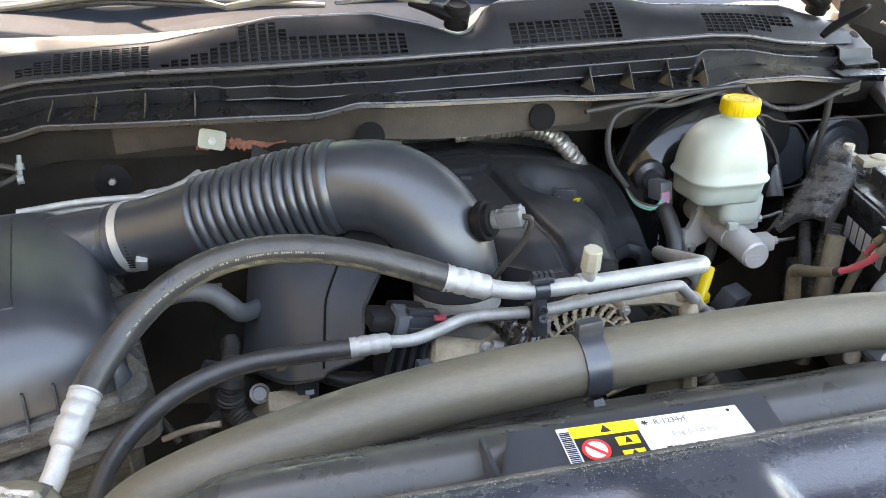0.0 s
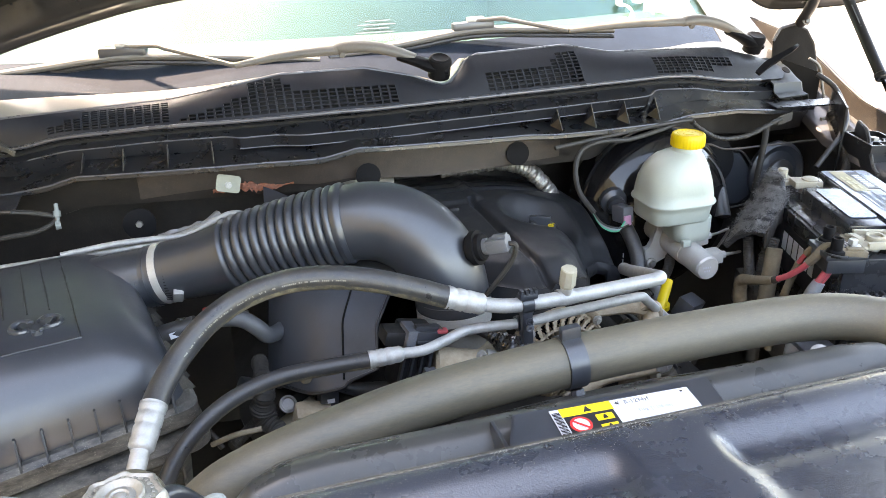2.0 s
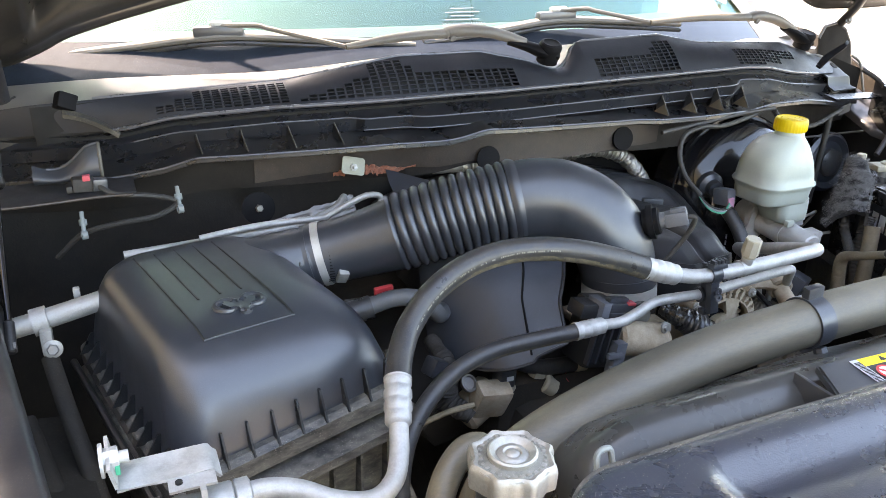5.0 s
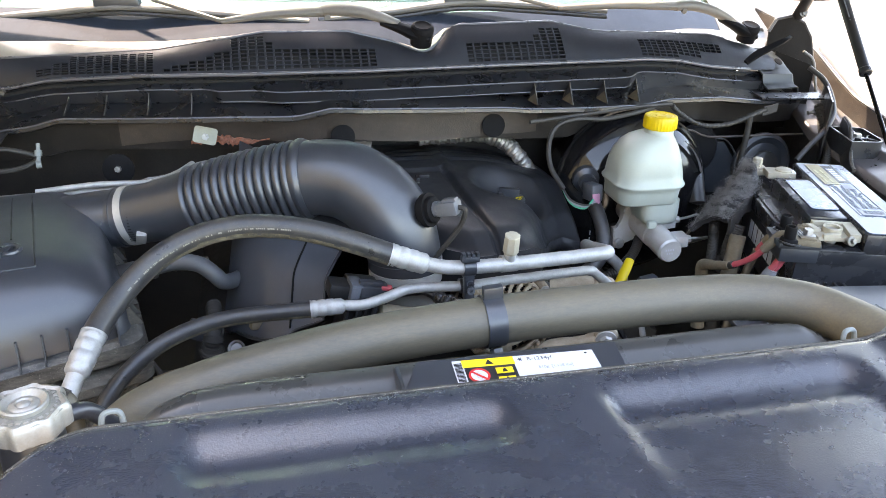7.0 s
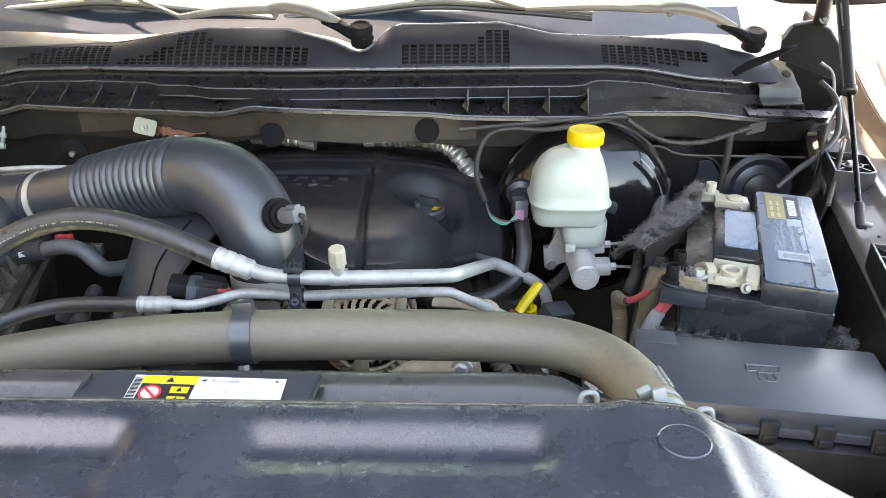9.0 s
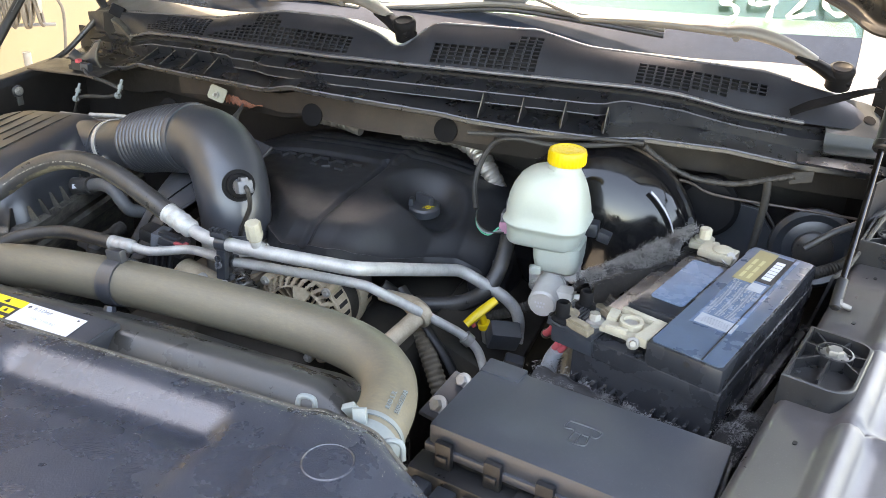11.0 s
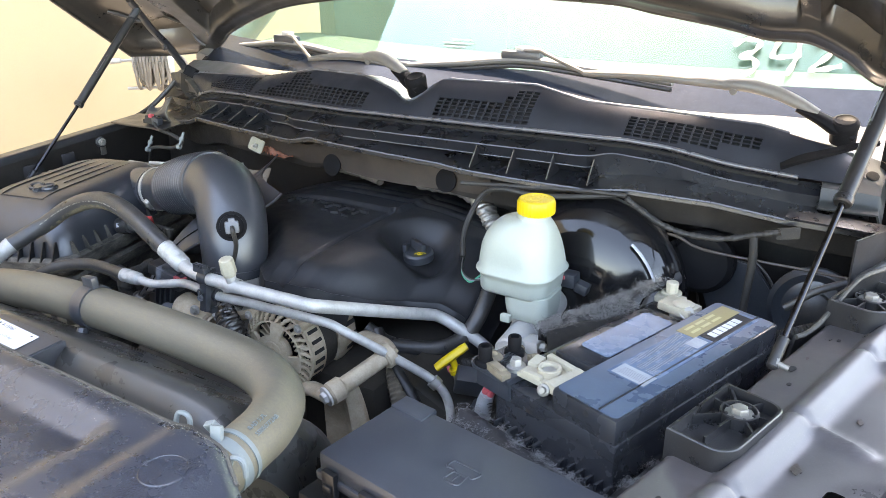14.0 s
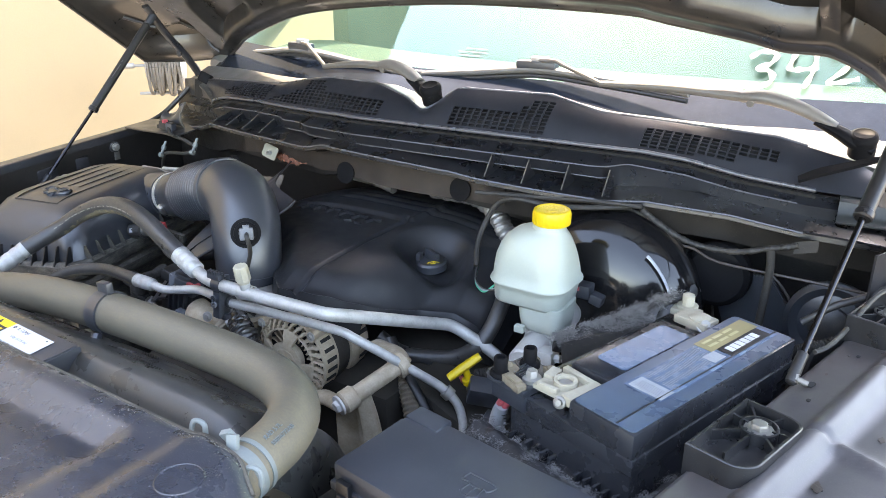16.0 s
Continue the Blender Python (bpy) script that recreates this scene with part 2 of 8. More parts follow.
    "corner": mat("grey_corner_plastic", (0.026, 0.029, 0.029), 0.42, dust=0.2, bump=0.05, dust_col=(0.06, 0.058, 0.053), dust_scale=30, spec=0.4),
    "low_glass": mat("dusty_glass_edge", (0.016, 0.022, 0.032), 0.08, bump=0.01, dust=0.10, dust_col=(0.12, 0.12, 0.125), dust_scale=12, spec=0.2, rvar=0.02),
    # Dash carries the same green haze in its base colour.
    "dash": mat("dashboard_haze_tint", (0.050, 0.074, 0.062), 0.85, var=0.1, scale=6, spec=0.15, rvar=0.0),
    "cowl": mat("cowl_plastic", (0.0145, 0.0165, 0.022), 0.40, dust=0.08, bump=0.12, fine=900, dust_col=(0.08, 0.078, 0.075), dust_scale=40, spec=0.4),
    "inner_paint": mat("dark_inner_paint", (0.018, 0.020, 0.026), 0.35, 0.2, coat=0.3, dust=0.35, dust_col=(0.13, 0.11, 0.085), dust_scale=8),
    "hood_inner": mat("hood_underside", (0.030, 0.027, 0.025), 0.32, 0.35, coat=0.5, dust=0.35, dust_col=(0.105, 0.088, 0.068), dust_scale=9, bump=0.06),
    "strut": mat("strut_enamel", (0.010, 0.010, 0.011), 0.34, dust=0.3, dust_col=(0.10, 0.09, 0.08), bump=0.05),
    "engine_cover": mat("engine_cover_plastic", (0.015, 0.016, 0.019), 0.42, dust=0.14, bump=0.2, fine=600, dust_col=(0.09, 0.09, 0.09), dust_scale=26, spec=0.42),
    # Black duct plastic with the sky's blue-grey reflection put into its colour.
    "resonator": mat("resonator_sky_tint", (0.040, 0.046, 0.057), 0.42, dust=0.08, bump=0.06, fine=700, dust_col=(0.12, 0.115, 0.11), dust_scale=30, spec=0.5),
    # Lid top tinted blue-grey to carry the sky's reflection.
    "battery_top": mat("battery_lid_sky_tint", (0.052, 0.078, 0.120), 0.28, dust=0.10, bump=0.25, fine=60, spec=0.55, dust_col=(0.17, 0.175, 0.18), dust_scale=18, rvar=0.04),
    # Lid plastic lifted and blued for the sheen of open sky on top.
    "fuse_lid": mat("fuse_lid_sky_sheen", (0.036, 0.041, 0.050), 0.36, dust=0.12, bump=0.10, fine=800, dust_col=(0.15, 0.145, 0.135), dust_scale=40, spec=0.9, rvar=0.05),
    "bag": mat("crumpled_black_tape", (0.013, 0.014, 0.017), 0.28, dust=0.3, bump=0.9, fine=130, dust_col=(0.16, 0.14, 0.11), dust_scale=50, spec=0.8),
    "tan_dust": mat("mud_dusted_plastic", (0.015, 0.015, 0.0155), 0.45, dust=1.0, bump=0.4, fine=300, dust_col=(0.30, 0.275, 0.23), dust_scale=48, streak=(0.5, 0.5, 1.6)),
    "cast_bright": mat("pale_cast_alloy", (0.50, 0.495, 0.48), 0.5, 0.3, dust=0.35, bump=0.35, fine=500, dust_col=(0.33, 0.30, 0.24), dust_scale=40),
    "cap_metal": mat("weathered_cap_metal", (0.34, 0.335, 0.315), 0.42, 0.6, dust=0.7, bump=0.3, fine=450, dust_col=(0.34, 0.31, 0.235), dust_scale=70, var=0.3),
    "cap_grime": mat("grimy_cap_face", (0.20, 0.20, 0.185), 0.5, 0.4, dust=0.7, bump=0.5, fine=400, dust_col=(0.36, 0.34, 0.27), dust_scale=90, var=0.4),
    "speckle": mat("dust_speckle", (0.40, 0.37, 0.30), 0.9, var=0.2, bump=0.0),
    "shroud_tube": mat("smooth_shroud_tube", (0.042, 0.043, 0.042), 0.30, dust=0.10, bump=0.06, dust_col=(0.14, 0.12, 0.09), dust_scale=18, spec=0.5),
    "plate_tan": mat("olive_cream_plate", (0.26, 0.26, 0.20), 0.5, 0.2, dust=0.4, bump=0.1),
    "foil_dark": mat("dark_foil", (0.20, 0.19, 0.18), 0.42, 0.7, dust=0.5, bump=0.9, fine=140, dust_col=(0.12, 0.10, 0.08)),
    "print_soft": mat("thin_black_print", (0.10, 0.10, 0.11), 0.5, var=0.05, bump=0.0),
    "bolt": mat("dull_plated_bolt", (0.20, 0.195, 0.185), 0.4, 0.6, dust=0.4, bump=0.1),
    "gold_print": mat("pale_gold_print", (0.42, 0.37, 0.20), 0.5, var=0.1, bump=0.0),
    "dead_black": mat("black_rubber_cap", (0.009, 0.009, 0.010), 0.5, dust=0.10, dust_col=(0.03, 0.029, 0.028), spec=0.04, bump=0.05),
    # Edge tone lifted above the panel's to hold the sky's highlight line.
    "cowl_highlight": mat("cowl_edge_highlight", (0.06, 0.062, 0.07), 0.30, dust=0.2, bump=0.02, dust_col=(0.2, 0.19, 0.18), dust_scale=30, spec=0.8),
    "clip": mat("pale_clip_plastic", (0.155, 0.185, 0.19), 0.5, var=0.12, dust=0.4, bump=0.05),
    "chalk": mat("window_marker_paint", (0.50, 0.48, 0.40), 0.9, spec=0.0, var=0.1, bump=0.1),
}


def glass_material():
    m = bpy.data.materials.new("dusty_windscreen_glass")
    m.use_nodes = True
    nt = m.node_tree
    out = nt.nodes["Material Output"]
    nt.nodes.remove(nt.nodes["Principled BSDF"])
    tr = nt.nodes.new("ShaderNodeBsdfTransparent")
    tr.inputs["Color"].default_value = (0.90, 0.985, 0.945, 1)
    gl = nt.nodes.new("ShaderNodeBsdfGlossy")
    gl.inputs["Color"].default_value = (0.58, 0.90, 0.86, 1)
    gl.inputs["Roughness"].default_value = 0.0
    lw = nt.nodes.new("ShaderNodeLayerWeight")
    lw.inputs["Blend"].default_value = 0.5
    pw = nt.nodes.new("ShaderNodeMath")
    pw.operation = "POWER"
    pw.inputs[1].default_value = 4.0
    fr = nt.nodes.new("ShaderNodeMath")
    fr.operation = "MULTIPLY_ADD"
    fr.inputs[1].default_value, fr.inputs[2].default_value = 0.5, 0.042
    x = nt.nodes.new("ShaderNodeMixShader")
    L = nt.links.new
    L(lw.outputs["Facing"], pw.inputs[0])
    L(pw.outputs[0], fr.inputs[0])
    L(fr.outputs[0], x.inputs["Fac"])
    L(tr.outputs[0], x.inputs[1])
    L(gl.outputs[0], x.inputs[2])
    L(x.outputs[0], out.inputs["Surface"])
    return m


M["glass"] = glass_material()


# ---------------- building blocks ----------------
def thing(name, at, label, category, group="", kind=""):
    ob = new(name)
    ob.location = at
    ob.empty_display_size = 0.05
    ob["_base"] = tuple(at)
    return tagged(ob, label, category, group, kind)


def base_of(ob):
    while ob.parent:
        ob = ob.parent
    return Vector(ob.location)


def finish(name, bm, material, sharp=38):
    bmesh.ops.recalc_face_normals(bm, faces=bm.faces)
    me = bpy.data.meshes.new(name)
    bm.to_mesh(me)
    bm.free()
    me.materials.append(M[material] if isinstance(material, str) else material)
    me.shade_smooth()
    me.set_sharp_from_angle(angle=radians(sharp))
    return me


def part(name, bm, material, parent, label="", sharp=38):
    """One mesh, given in world places, under a thing or under a part."""
    bmesh.ops.translate(bm, verts=bm.verts, vec=-base_of(parent))
    ob = new(name, finish(name, bm, material, sharp))
    ob.parent = parent
    return tagged(ob, label)


def solid(name, bm, material, label="", category="", kind="", sharp=38, group=""):
    return tagged(new(name, finish(name, bm, material, sharp)), label, category, group, kind)


def join(*bms):
    out = bms[0]
    for b in bms[1:]:
        me = bpy.data.meshes.new("tmp")
        b.to_mesh(me)
        b.free()
        out.from_mesh(me)
        bpy.data.meshes.remove(me)
    return out


def curve_through(pts, n):
    """Points along a smooth line through pts, with any number of values to each."""
    p = [np.array(a, float) for a in pts]
    p = [2 * p[0] - p[1]] + p + [2 * p[-1] - p[-2]]
    seg = len(p) - 3
    out = []
    for i in range(n + 1):
        u = i / n * seg
        k = min(int(u), seg - 1)
        u -= k
        a, b, c, d = p[k:k + 4]
        out.append(0.5 * (2 * b + (c - a) * u + (2 * a - 5 * b + 4 * c - d) * u * u + (3 * b - a - 3 * c + d) * u ** 3))
    return out


def loft(rings, caps=True, closed=True):
    bm = bmesh.new()
    vs = [[bm.verts.new(tuple(v)) for v in r] for r in rings]
    n = len(vs[0])
    for a, b in zip(vs, vs[1:]):
        for i in range(n if closed else n - 1):
            j = (i + 1) % n
            bm.faces.new((a[i], a[j], b[j], b[i]))
    if caps:
        bm.faces.new(vs[0])
        bm.faces.new(vs[-1])
    return bm


def tube(pts, r, seg=14, n=None, wave=None, flat=1.0):
    """A round bar or hose along pts; r is one radius or one for each point; wave(s) scales it along its length."""
    rr = r if isinstance(r, (list, tuple)) else [r] * len(pts)
    n = n or max(6, 6 * (len(pts) - 1))
    if len(pts) == 2:
        n = n if wave else 1
    c = curve_through([(*p, q) for p, q in zip(pts, rr)], n)
    rings, side = [], None
    for i, q in enumerate(c):
        a, b = c[max(0, i - 1)][:3], c[min(n, i + 1)][:3]
        d = Vector(b - a).normalized()
        if side is None:
            side = d.orthogonal().normalized() if abs(d.z) > 0.95 else d.cross(Vector((0, 0, 1))).normalized()
        side = (side - d * side.dot(d)).normalized()
        up = d.cross(side)
        k = q[3] * (wave(i / n) if wave else 1.0)
        rings.append([Vector(q[:3]) + side * (k * math.cos(t)) + up * (k * flat * math.sin(t)) for t in (2 * math.pi * j / seg for j in range(seg))])
    return loft(rings)


def rod(a, b, r, r2=None, seg=20, bevel=0.0):
    a, b = Vector(a), Vector(b)
    r2 = r if r2 is None else r2
    d = (b - a).normalized()
    s = d.orthogonal().normalized()
    u = d.cross(s)
    prof = [(0, r), (1, r2)]
    ln = (b - a).length
    if bevel:
        prof = [(0, r - bevel), (bevel / ln, r), (1 - bevel / ln, r2), (1, r2 - bevel)]
    return loft([[a + d * (ln * t) + (s * math.cos(q) + u * math.sin(q)) * rad for q in (2 * math.pi * j / seg for j in range(seg))] for t, rad in prof])


def lathe(profile, at, axis=(0, 0, 1), seg=28, caps=True, lobes=None):
    """profile: (radius, height) along the axis."""
    d = Vector(axis).normalized()
    s = d.orthogonal().normalized()
    u = d.cross(s)
    at = Vector(at)
    return loft([[at + d * h + (s * math.cos(q) + u * math.sin(q)) * (r * (lobes(q, h) if lobes else 1)) for q in (2 * math.pi * j / seg for j in range(seg))] for r, h in profile], caps)


def ring_band(at, axis, r_in, r_out, width, seg=28):
    w = width / 2
    return lathe([(r_in, -w), (r_out, -w), (r_out, w), (r_in, w), (r_in, -w)], at, axis, seg, caps=False)


def box(size, m=None, bevel=0.0, seg=2, taper=1.0):
    """A box standing on the origin's plane, bevelled, at the pose m."""
    bm = bmesh.new()
    bmesh.ops.create_cube(bm, size=1)
    for v in bm.verts:
        k = taper if v.co.z > 0 else 1.0
        v.co = Vector((v.co.x * size[0] * k, v.co.y * size[1] * k, (v.co.z + 0.5) * size[2]))
    if bevel:
        bmesh.ops.bevel(bm, geom=list(bm.edges), offset=bevel, segments=seg, affect="EDGES", profile=0.6)
    if m is not None:
        bmesh.ops.transform(bm, matrix=m, verts=bm.verts)
    return bm


def rrect(hx, hy, r, n=5):
    """A rounded rectangle about the origin."""
    r = min(r, hx * 0.999, hy * 0.999)
    pts = []
    for cx, cy, a0 in ((hx - r, hy - r, 0), (-hx + r, hy - r, 90), (-hx + r, -hy + r, 180), (hx - r, -hy + r, 270)):
        for i in range(n + 1):
            a = radians(a0 + 90 * i / n)
            pts.append((cx + r * math.cos(a), cy + r * math.sin(a)))
    return pts


def prism(outline, h, m=None, bevel=0.0):
    """An outline in its own plane, raised by h, at the pose m."""
    bm = bmesh.new()
    bot = [bm.verts.new((x, y, 0)) for x, y in outline]
    top = [bm.verts.new((x, y, h)) for x, y in outline]
    n = len(outline)
    bm.faces.new(bot[::-1])
    t = bm.faces.new(top)
    for i in range(n):
        j = (i + 1) % n
        bm.faces.new((bot[i], bot[j], top[j], top[i]))
    if bevel:
        bmesh.ops.bevel(bm, geom=list(t.edges), offset=bevel, segments=2, affect="EDGES")
    if m is not None:
        bmesh.ops.transform(bm, matrix=m, verts=bm.verts)
    return bm


def sheet(f, nu, nv, thick=0.0, keep=None):
    """A sheet of points f(u, v), u and v from 0 to 1, with an optional thickness; keep(i, j) leaves cells open."""
    bm = bmesh.new()
    g = [[bm.verts.new(tuple(f(i / nu, j / nv))) for j in range(nv + 1)] for i in range(nu + 1)]
    for i in range(nu):
        for j in range(nv):
            if keep is None or keep(i, j):
                bm.faces.new((g[i][j], g[i + 1][j], g[i + 1][j + 1], g[i][j + 1]))
    loose = [v for v in bm.verts if not v.link_faces]
    if loose:
        bmesh.ops.delete(bm, geom=loose, context="VERTS")
    if thick:
        bmesh.ops.recalc_face_normals(bm, faces=bm.faces)
        bmesh.ops.solidify(bm, geom=list(bm.faces), thickness=thick)
    return bm


def table(rows):
    """A function through rows of (x, values ...), straight from row to row."""
    xs = [r[0] for r in rows]
    cols = list(zip(*[r[1:] for r in rows]))
    return lambda x: [float(np.interp(x, xs, c)) for c in cols]


def smooth(a, b, x):
    t = min(1.0, max(0.0, (x - a) / (b - a)))
    return t * t * (3 - 2 * t)


def bolt(at, axis, r=0.008, h=0.006, washer=True):
    a = Vector(axis).normalized()
    at = Vector(at)
    bms = [lathe([(r, 0), (r, h * 0.8), (r * 0.85, h)], at, a, 6)]
    if washer:
        bms.append(lathe([(r * 1.6, -0.001), (r * 1.6, h * 0.25), (r * 1.3, h * 0.35)], at, a, 18))
    return join(*bms)


def letters(text, size, m, thick=0.0003):
    """Lettering as a mesh, its lower left corner at the pose m."""
    cu = bpy.data.curves.new("letters", "FONT")
    cu.body, cu.size, cu.extrude, cu.resolution_u = text, size, thick, 3
    ob = bpy.data.objects.new("letters", cu)
    scene.collection.objects.link(ob)
    dg = bpy.context.evaluated_depsgraph_get()
    me = bpy.data.meshes.new_from_object(ob.evaluated_get(dg))
    bm = bmesh.new()
    bm.from_mesh(me)
    bpy.data.objects.remove(ob)
    bpy.data.meshes.remove(me)
    bmesh.ops.transform(bm, matrix=m, verts=bm.verts)
    return bm

# ---------------- surroundings ----------------
def flat_ground():
    bm = bmesh.new()
    s = 400
    bm.faces.new([bm.verts.new(v) for v in ((-s, -s, 0), (s, -s, 0), (s, s, 0), (-s, s, 0))])
    return solid("ground", bm, "concrete", "sunlit beige concrete yard around the truck", "ground", "structure")


flat_ground()
solid("wall_west", box((0.3, 26, 4.2), pose(-2.75, 4, 0), 0.01), "stucco", "cream stucco wall of a building beside the truck", "wall", "structure")


def hose_reel():
    c = Vector((-2.24, 2.60, 0.985))
    ax = Vector((0.74, 0.67, 0)).normalized()
    side = Vector((0.67, -0.74, 0))
    t = thing("hose_reel", (c.x, c.y, 0), "metal hose reel with coiled grey hose on a post", "hose reel")
    part("post", tube([(c.x - 0.02, c.y, 0), (c.x - 0.02, c.y, 0.5), (c.x - 0.01, c.y, 0.72)], 0.018, 12), "cast", t)
    part("base_arm", rod(c - ax * 0.14 - Vector((0, 0, 0.14)), c + ax * 0.14 - Vector((0, 0, 0.14)), 0.008, seg=8), "cast", t)
    for s in (-1, 1):
        part("flange", lathe([(0.085, 0), (0.089, 0.003), (0.085, 0.006)], c + ax * (0.085 * s), ax, 30), "cast", t)
    part("crank", join(rod(c - ax * 0.09, c - ax * 0.16, 0.007, seg=8), rod(c - ax * 0.15, c - ax * 0.23, 0.014, seg=12, bevel=0.003)), "cast", t)
    part("drum", rod(c - ax * 0.088, c + ax * 0.088, 0.045), "cast", t)
    for k in range(11):
        o = c + ax * (-0.075 + 0.015 * k)
        r, sag, lean = 0.066 + 0.014 * random.random(), 0.02 + 0.06 * random.random(), random.uniform(-0.03, 0.03)
        pts = [o + side * (r * math.cos(a)) + ax * (lean * math.sin(a)) + Vector((0, 0, r * math.sin(a) - (sag if math.sin(a) < -0.3 else 0.0))) for a in (2 * math.pi * q / 12 for q in range(13))]
        part("coil", tube(pts, 0.0078, 8, 36), "old_hose", t, "turn of grey rubber hose")
    part("loose_hose", tube([c + ax * 0.08 + Vector((0, 0, 0.04)), c + ax * 0.16 + Vector((0, 0, -0.02)), c + ax * 0.17 + Vector((0, 0, -0.2)), (c.x + 0.05, c.y, 0.02)], 0.007, 8), "old_hose", t)


hose_reel()

# ---------------- truck body round the bay ----------------
MID = 0.31  # the truck's middle line


def lip_y(x):
    return 1.125 + 0.18 * (x - 0.36) ** 2 + max(0.0, 0.12 * (0.2 - x))


lip_z = table([(-0.60, 1.192), (-0.47, 1.205), (-0.38, 1.212), (-0.3, 1.232), (-0.15, 1.247), (0, 1.255), (0.15, 1.264), (0.3, 1.269), (0.45, 1.272), (0.6, 1.273), (0.75, 1.272), (0.82, 1.266), (0.9, 1.250), (1.0, 1.238), (1.12, 1.23)])
rear_yz = table([(-0.60, 1.38, 1.235), (-0.5, 1.345, 1.252), (-0.3, 1.30, 1.268), (-0.12, 1.265, 1.282), (-0.02, 1.235, 1.303), (0.06, 1.222, 1.318), (0.2, 1.205, 1.321), (0.28, 1.185, 1.305), (0.325, 1.163, 1.290), (0.345, 1.166, 1.294), (0.385, 1.197, 1.331), (0.57, 1.205, 1.335), (0.66, 1.198, 1.318), (0.75, 1.215, 1.312), (0.93, 1.25, 1.30), (1.02, 1.268, 1.278), (1.12, 1.29, 1.25)])
fl_z = table([(-0.60, 1.14), (-0.40, 1.150), (-0.33, 1.163), (-0.28, 1.180), (-0.15, 1.187), (0, 1.195), (0.1, 1.198), (0.16, 1.213), (0.3, 1.211), (0.45, 1.208), (0.5, 1.203), (0.6, 1.20), (0.72, 1.198), (0.78, 1.205), (0.9, 1.200), (1.0, 1.185), (1.12, 1.175)])


def flange_y(x):
    return 1.072 + 0.18 * (x - 0.36) ** 2 + max(0.0, 0.10 * (0.2 - x))


def cowl():
    t = thing("cowl", (MID, 1.15, 1.2), "black plastic cowl panel with air intake grilles under the windscreen", "cowl")
    # upper panel: bars and openings alternate along and across it
    px, x0, x1 = 0.0142, -0.58, 1.10
    xs = [x0]
    while xs[-1] < x1:
        xs += [xs[-1] + 0.0030, xs[-1] + px]
    ROWS_N = 9

    def rows_at(x):
        if -0.325 < x < -0.12:
            return (0, 3 if x < -0.296 else 5 if x < -0.27 else 8)
        if -0.112 < x < 0.246:
            if x < 0.0:
                return (0, 1 + int((x + 0.112) / 0.022))
            return (0, 9) if x < 0.055 else (0, 7) if x < 0.07 else (0, 5)
        if 0.405 < x < 0.585:
            return (0, 5) if x < 0.53 else (0, 7) if x < 0.545 else (0, 9)
        if 0.735 < x < 0.935:
            return (0, 6) if x < 0.83 else (1, 6) if x < 0.885 else (3, 6)
        return None

    def point(i, j):
        x = xs[min(i, len(xs) - 1)]
        ry, rz = rear_yz(x)
        ly, lz = lip_y(x), lip_z(x)[0]
        ln = math.hypot(ry - ly, rz - lz)
        p = min(0.0076, (ln - 0.014) / ROWS_N)
        if j == 0:
            v = 0.0
        elif j == 2 * ROWS_N + 3:
            v = 1.0
        elif j == 2 * ROWS_N + 2:
            v = 1.0 - 0.004 / ln
        else:
            k, odd = divmod(j - 1, 2)
            v = (0.007 + p * k + (0.0016 if odd else 0.0)) / ln
        crown = 0.005 * math.sin(math.pi * v) - 0.003 * (v == 1.0)
        return (x, ly + (ry - ly) * v - crown * 0.5, lz + (rz - lz) * v + crown)

    def keep(i, j):
        if i % 2 == 0 or j < 2 or j % 2 == 1 or j > 2 * ROWS_N:
            return True
        r = rows_at((xs[i] + xs[min(i + 1, len(xs) - 1)]) / 2)
        return not (r and r[0] <= (j - 2) // 2 < r[1])

    nu, nv = len(xs) - 1, 2 * ROWS_N + 3
    panel = sheet(lambda u, v: point(round(u * nu), round(v * nv)), nu, nv, 0.0022, keep)
    part("upper_panel", panel, "cowl", t)
    # Added backing sheet; its near-black holds the duct's shade and stops see-through.
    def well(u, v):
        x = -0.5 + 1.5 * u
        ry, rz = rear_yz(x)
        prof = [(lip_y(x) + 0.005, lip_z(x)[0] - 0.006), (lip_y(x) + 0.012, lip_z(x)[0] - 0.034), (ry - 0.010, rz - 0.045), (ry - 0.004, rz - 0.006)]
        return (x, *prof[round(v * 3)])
    part("well", sheet(well, 60, 3, 0.001), "dark", t, "near-black backing sheet standing for the shaded duct below the grilles")
    # rolled lip and rear edge, lighter than the panel to paint their sky highlight
    part("lip", tube([(x, lip_y(x) - 0.003, lip_z(x)[0] + 0.001) for x in np.linspace(-0.40, 1.0, 46)], 0.0034, 10, 90), "cowl_highlight", t)
    part("rear_edge", tube([Vector(point(i, nv)) + Vector((0, -0.001, 0.001)) for i in range(24, len(xs) - 18, 3)], 0.003, 8, 240), "cowl_highlight", t)
    # seal groove and tray below the lip
    def tray(u, v):
        x = -0.60 + 1.70 * u
        out = (0.45 * smooth(-0.03, -0.02, x) + 0.55 * smooth(0.035, 0.085, x)) * (1 - smooth(0.70, 0.725, x))
        ly, lz, fy, fz = lip_y(x), lip_z(x)[0], flange_y(x), fl_z(x)[0]
        prof = [(ly - 0.001, lz - 0.004), (ly + 0.010, lz - 0.012), (ly - 0.012 * out, lz - 0.019), (ly - 0.010 - 0.022 * out, lz - 0.021 - 0.003 * out),
                (ly - 0.006 - 0.016 * out, lz - 0.040 - 0.004 * out), (ly - 0.003, fz + 0.015), (fy + 0.012, fz + 0.007), (fy - 0.004, fz + 0.005), (fy - 0.005, fz - 0.002)]
        return (x, *prof[round(v * 8)])

    def tray_shell(u, v):
        k = round(v * 17)
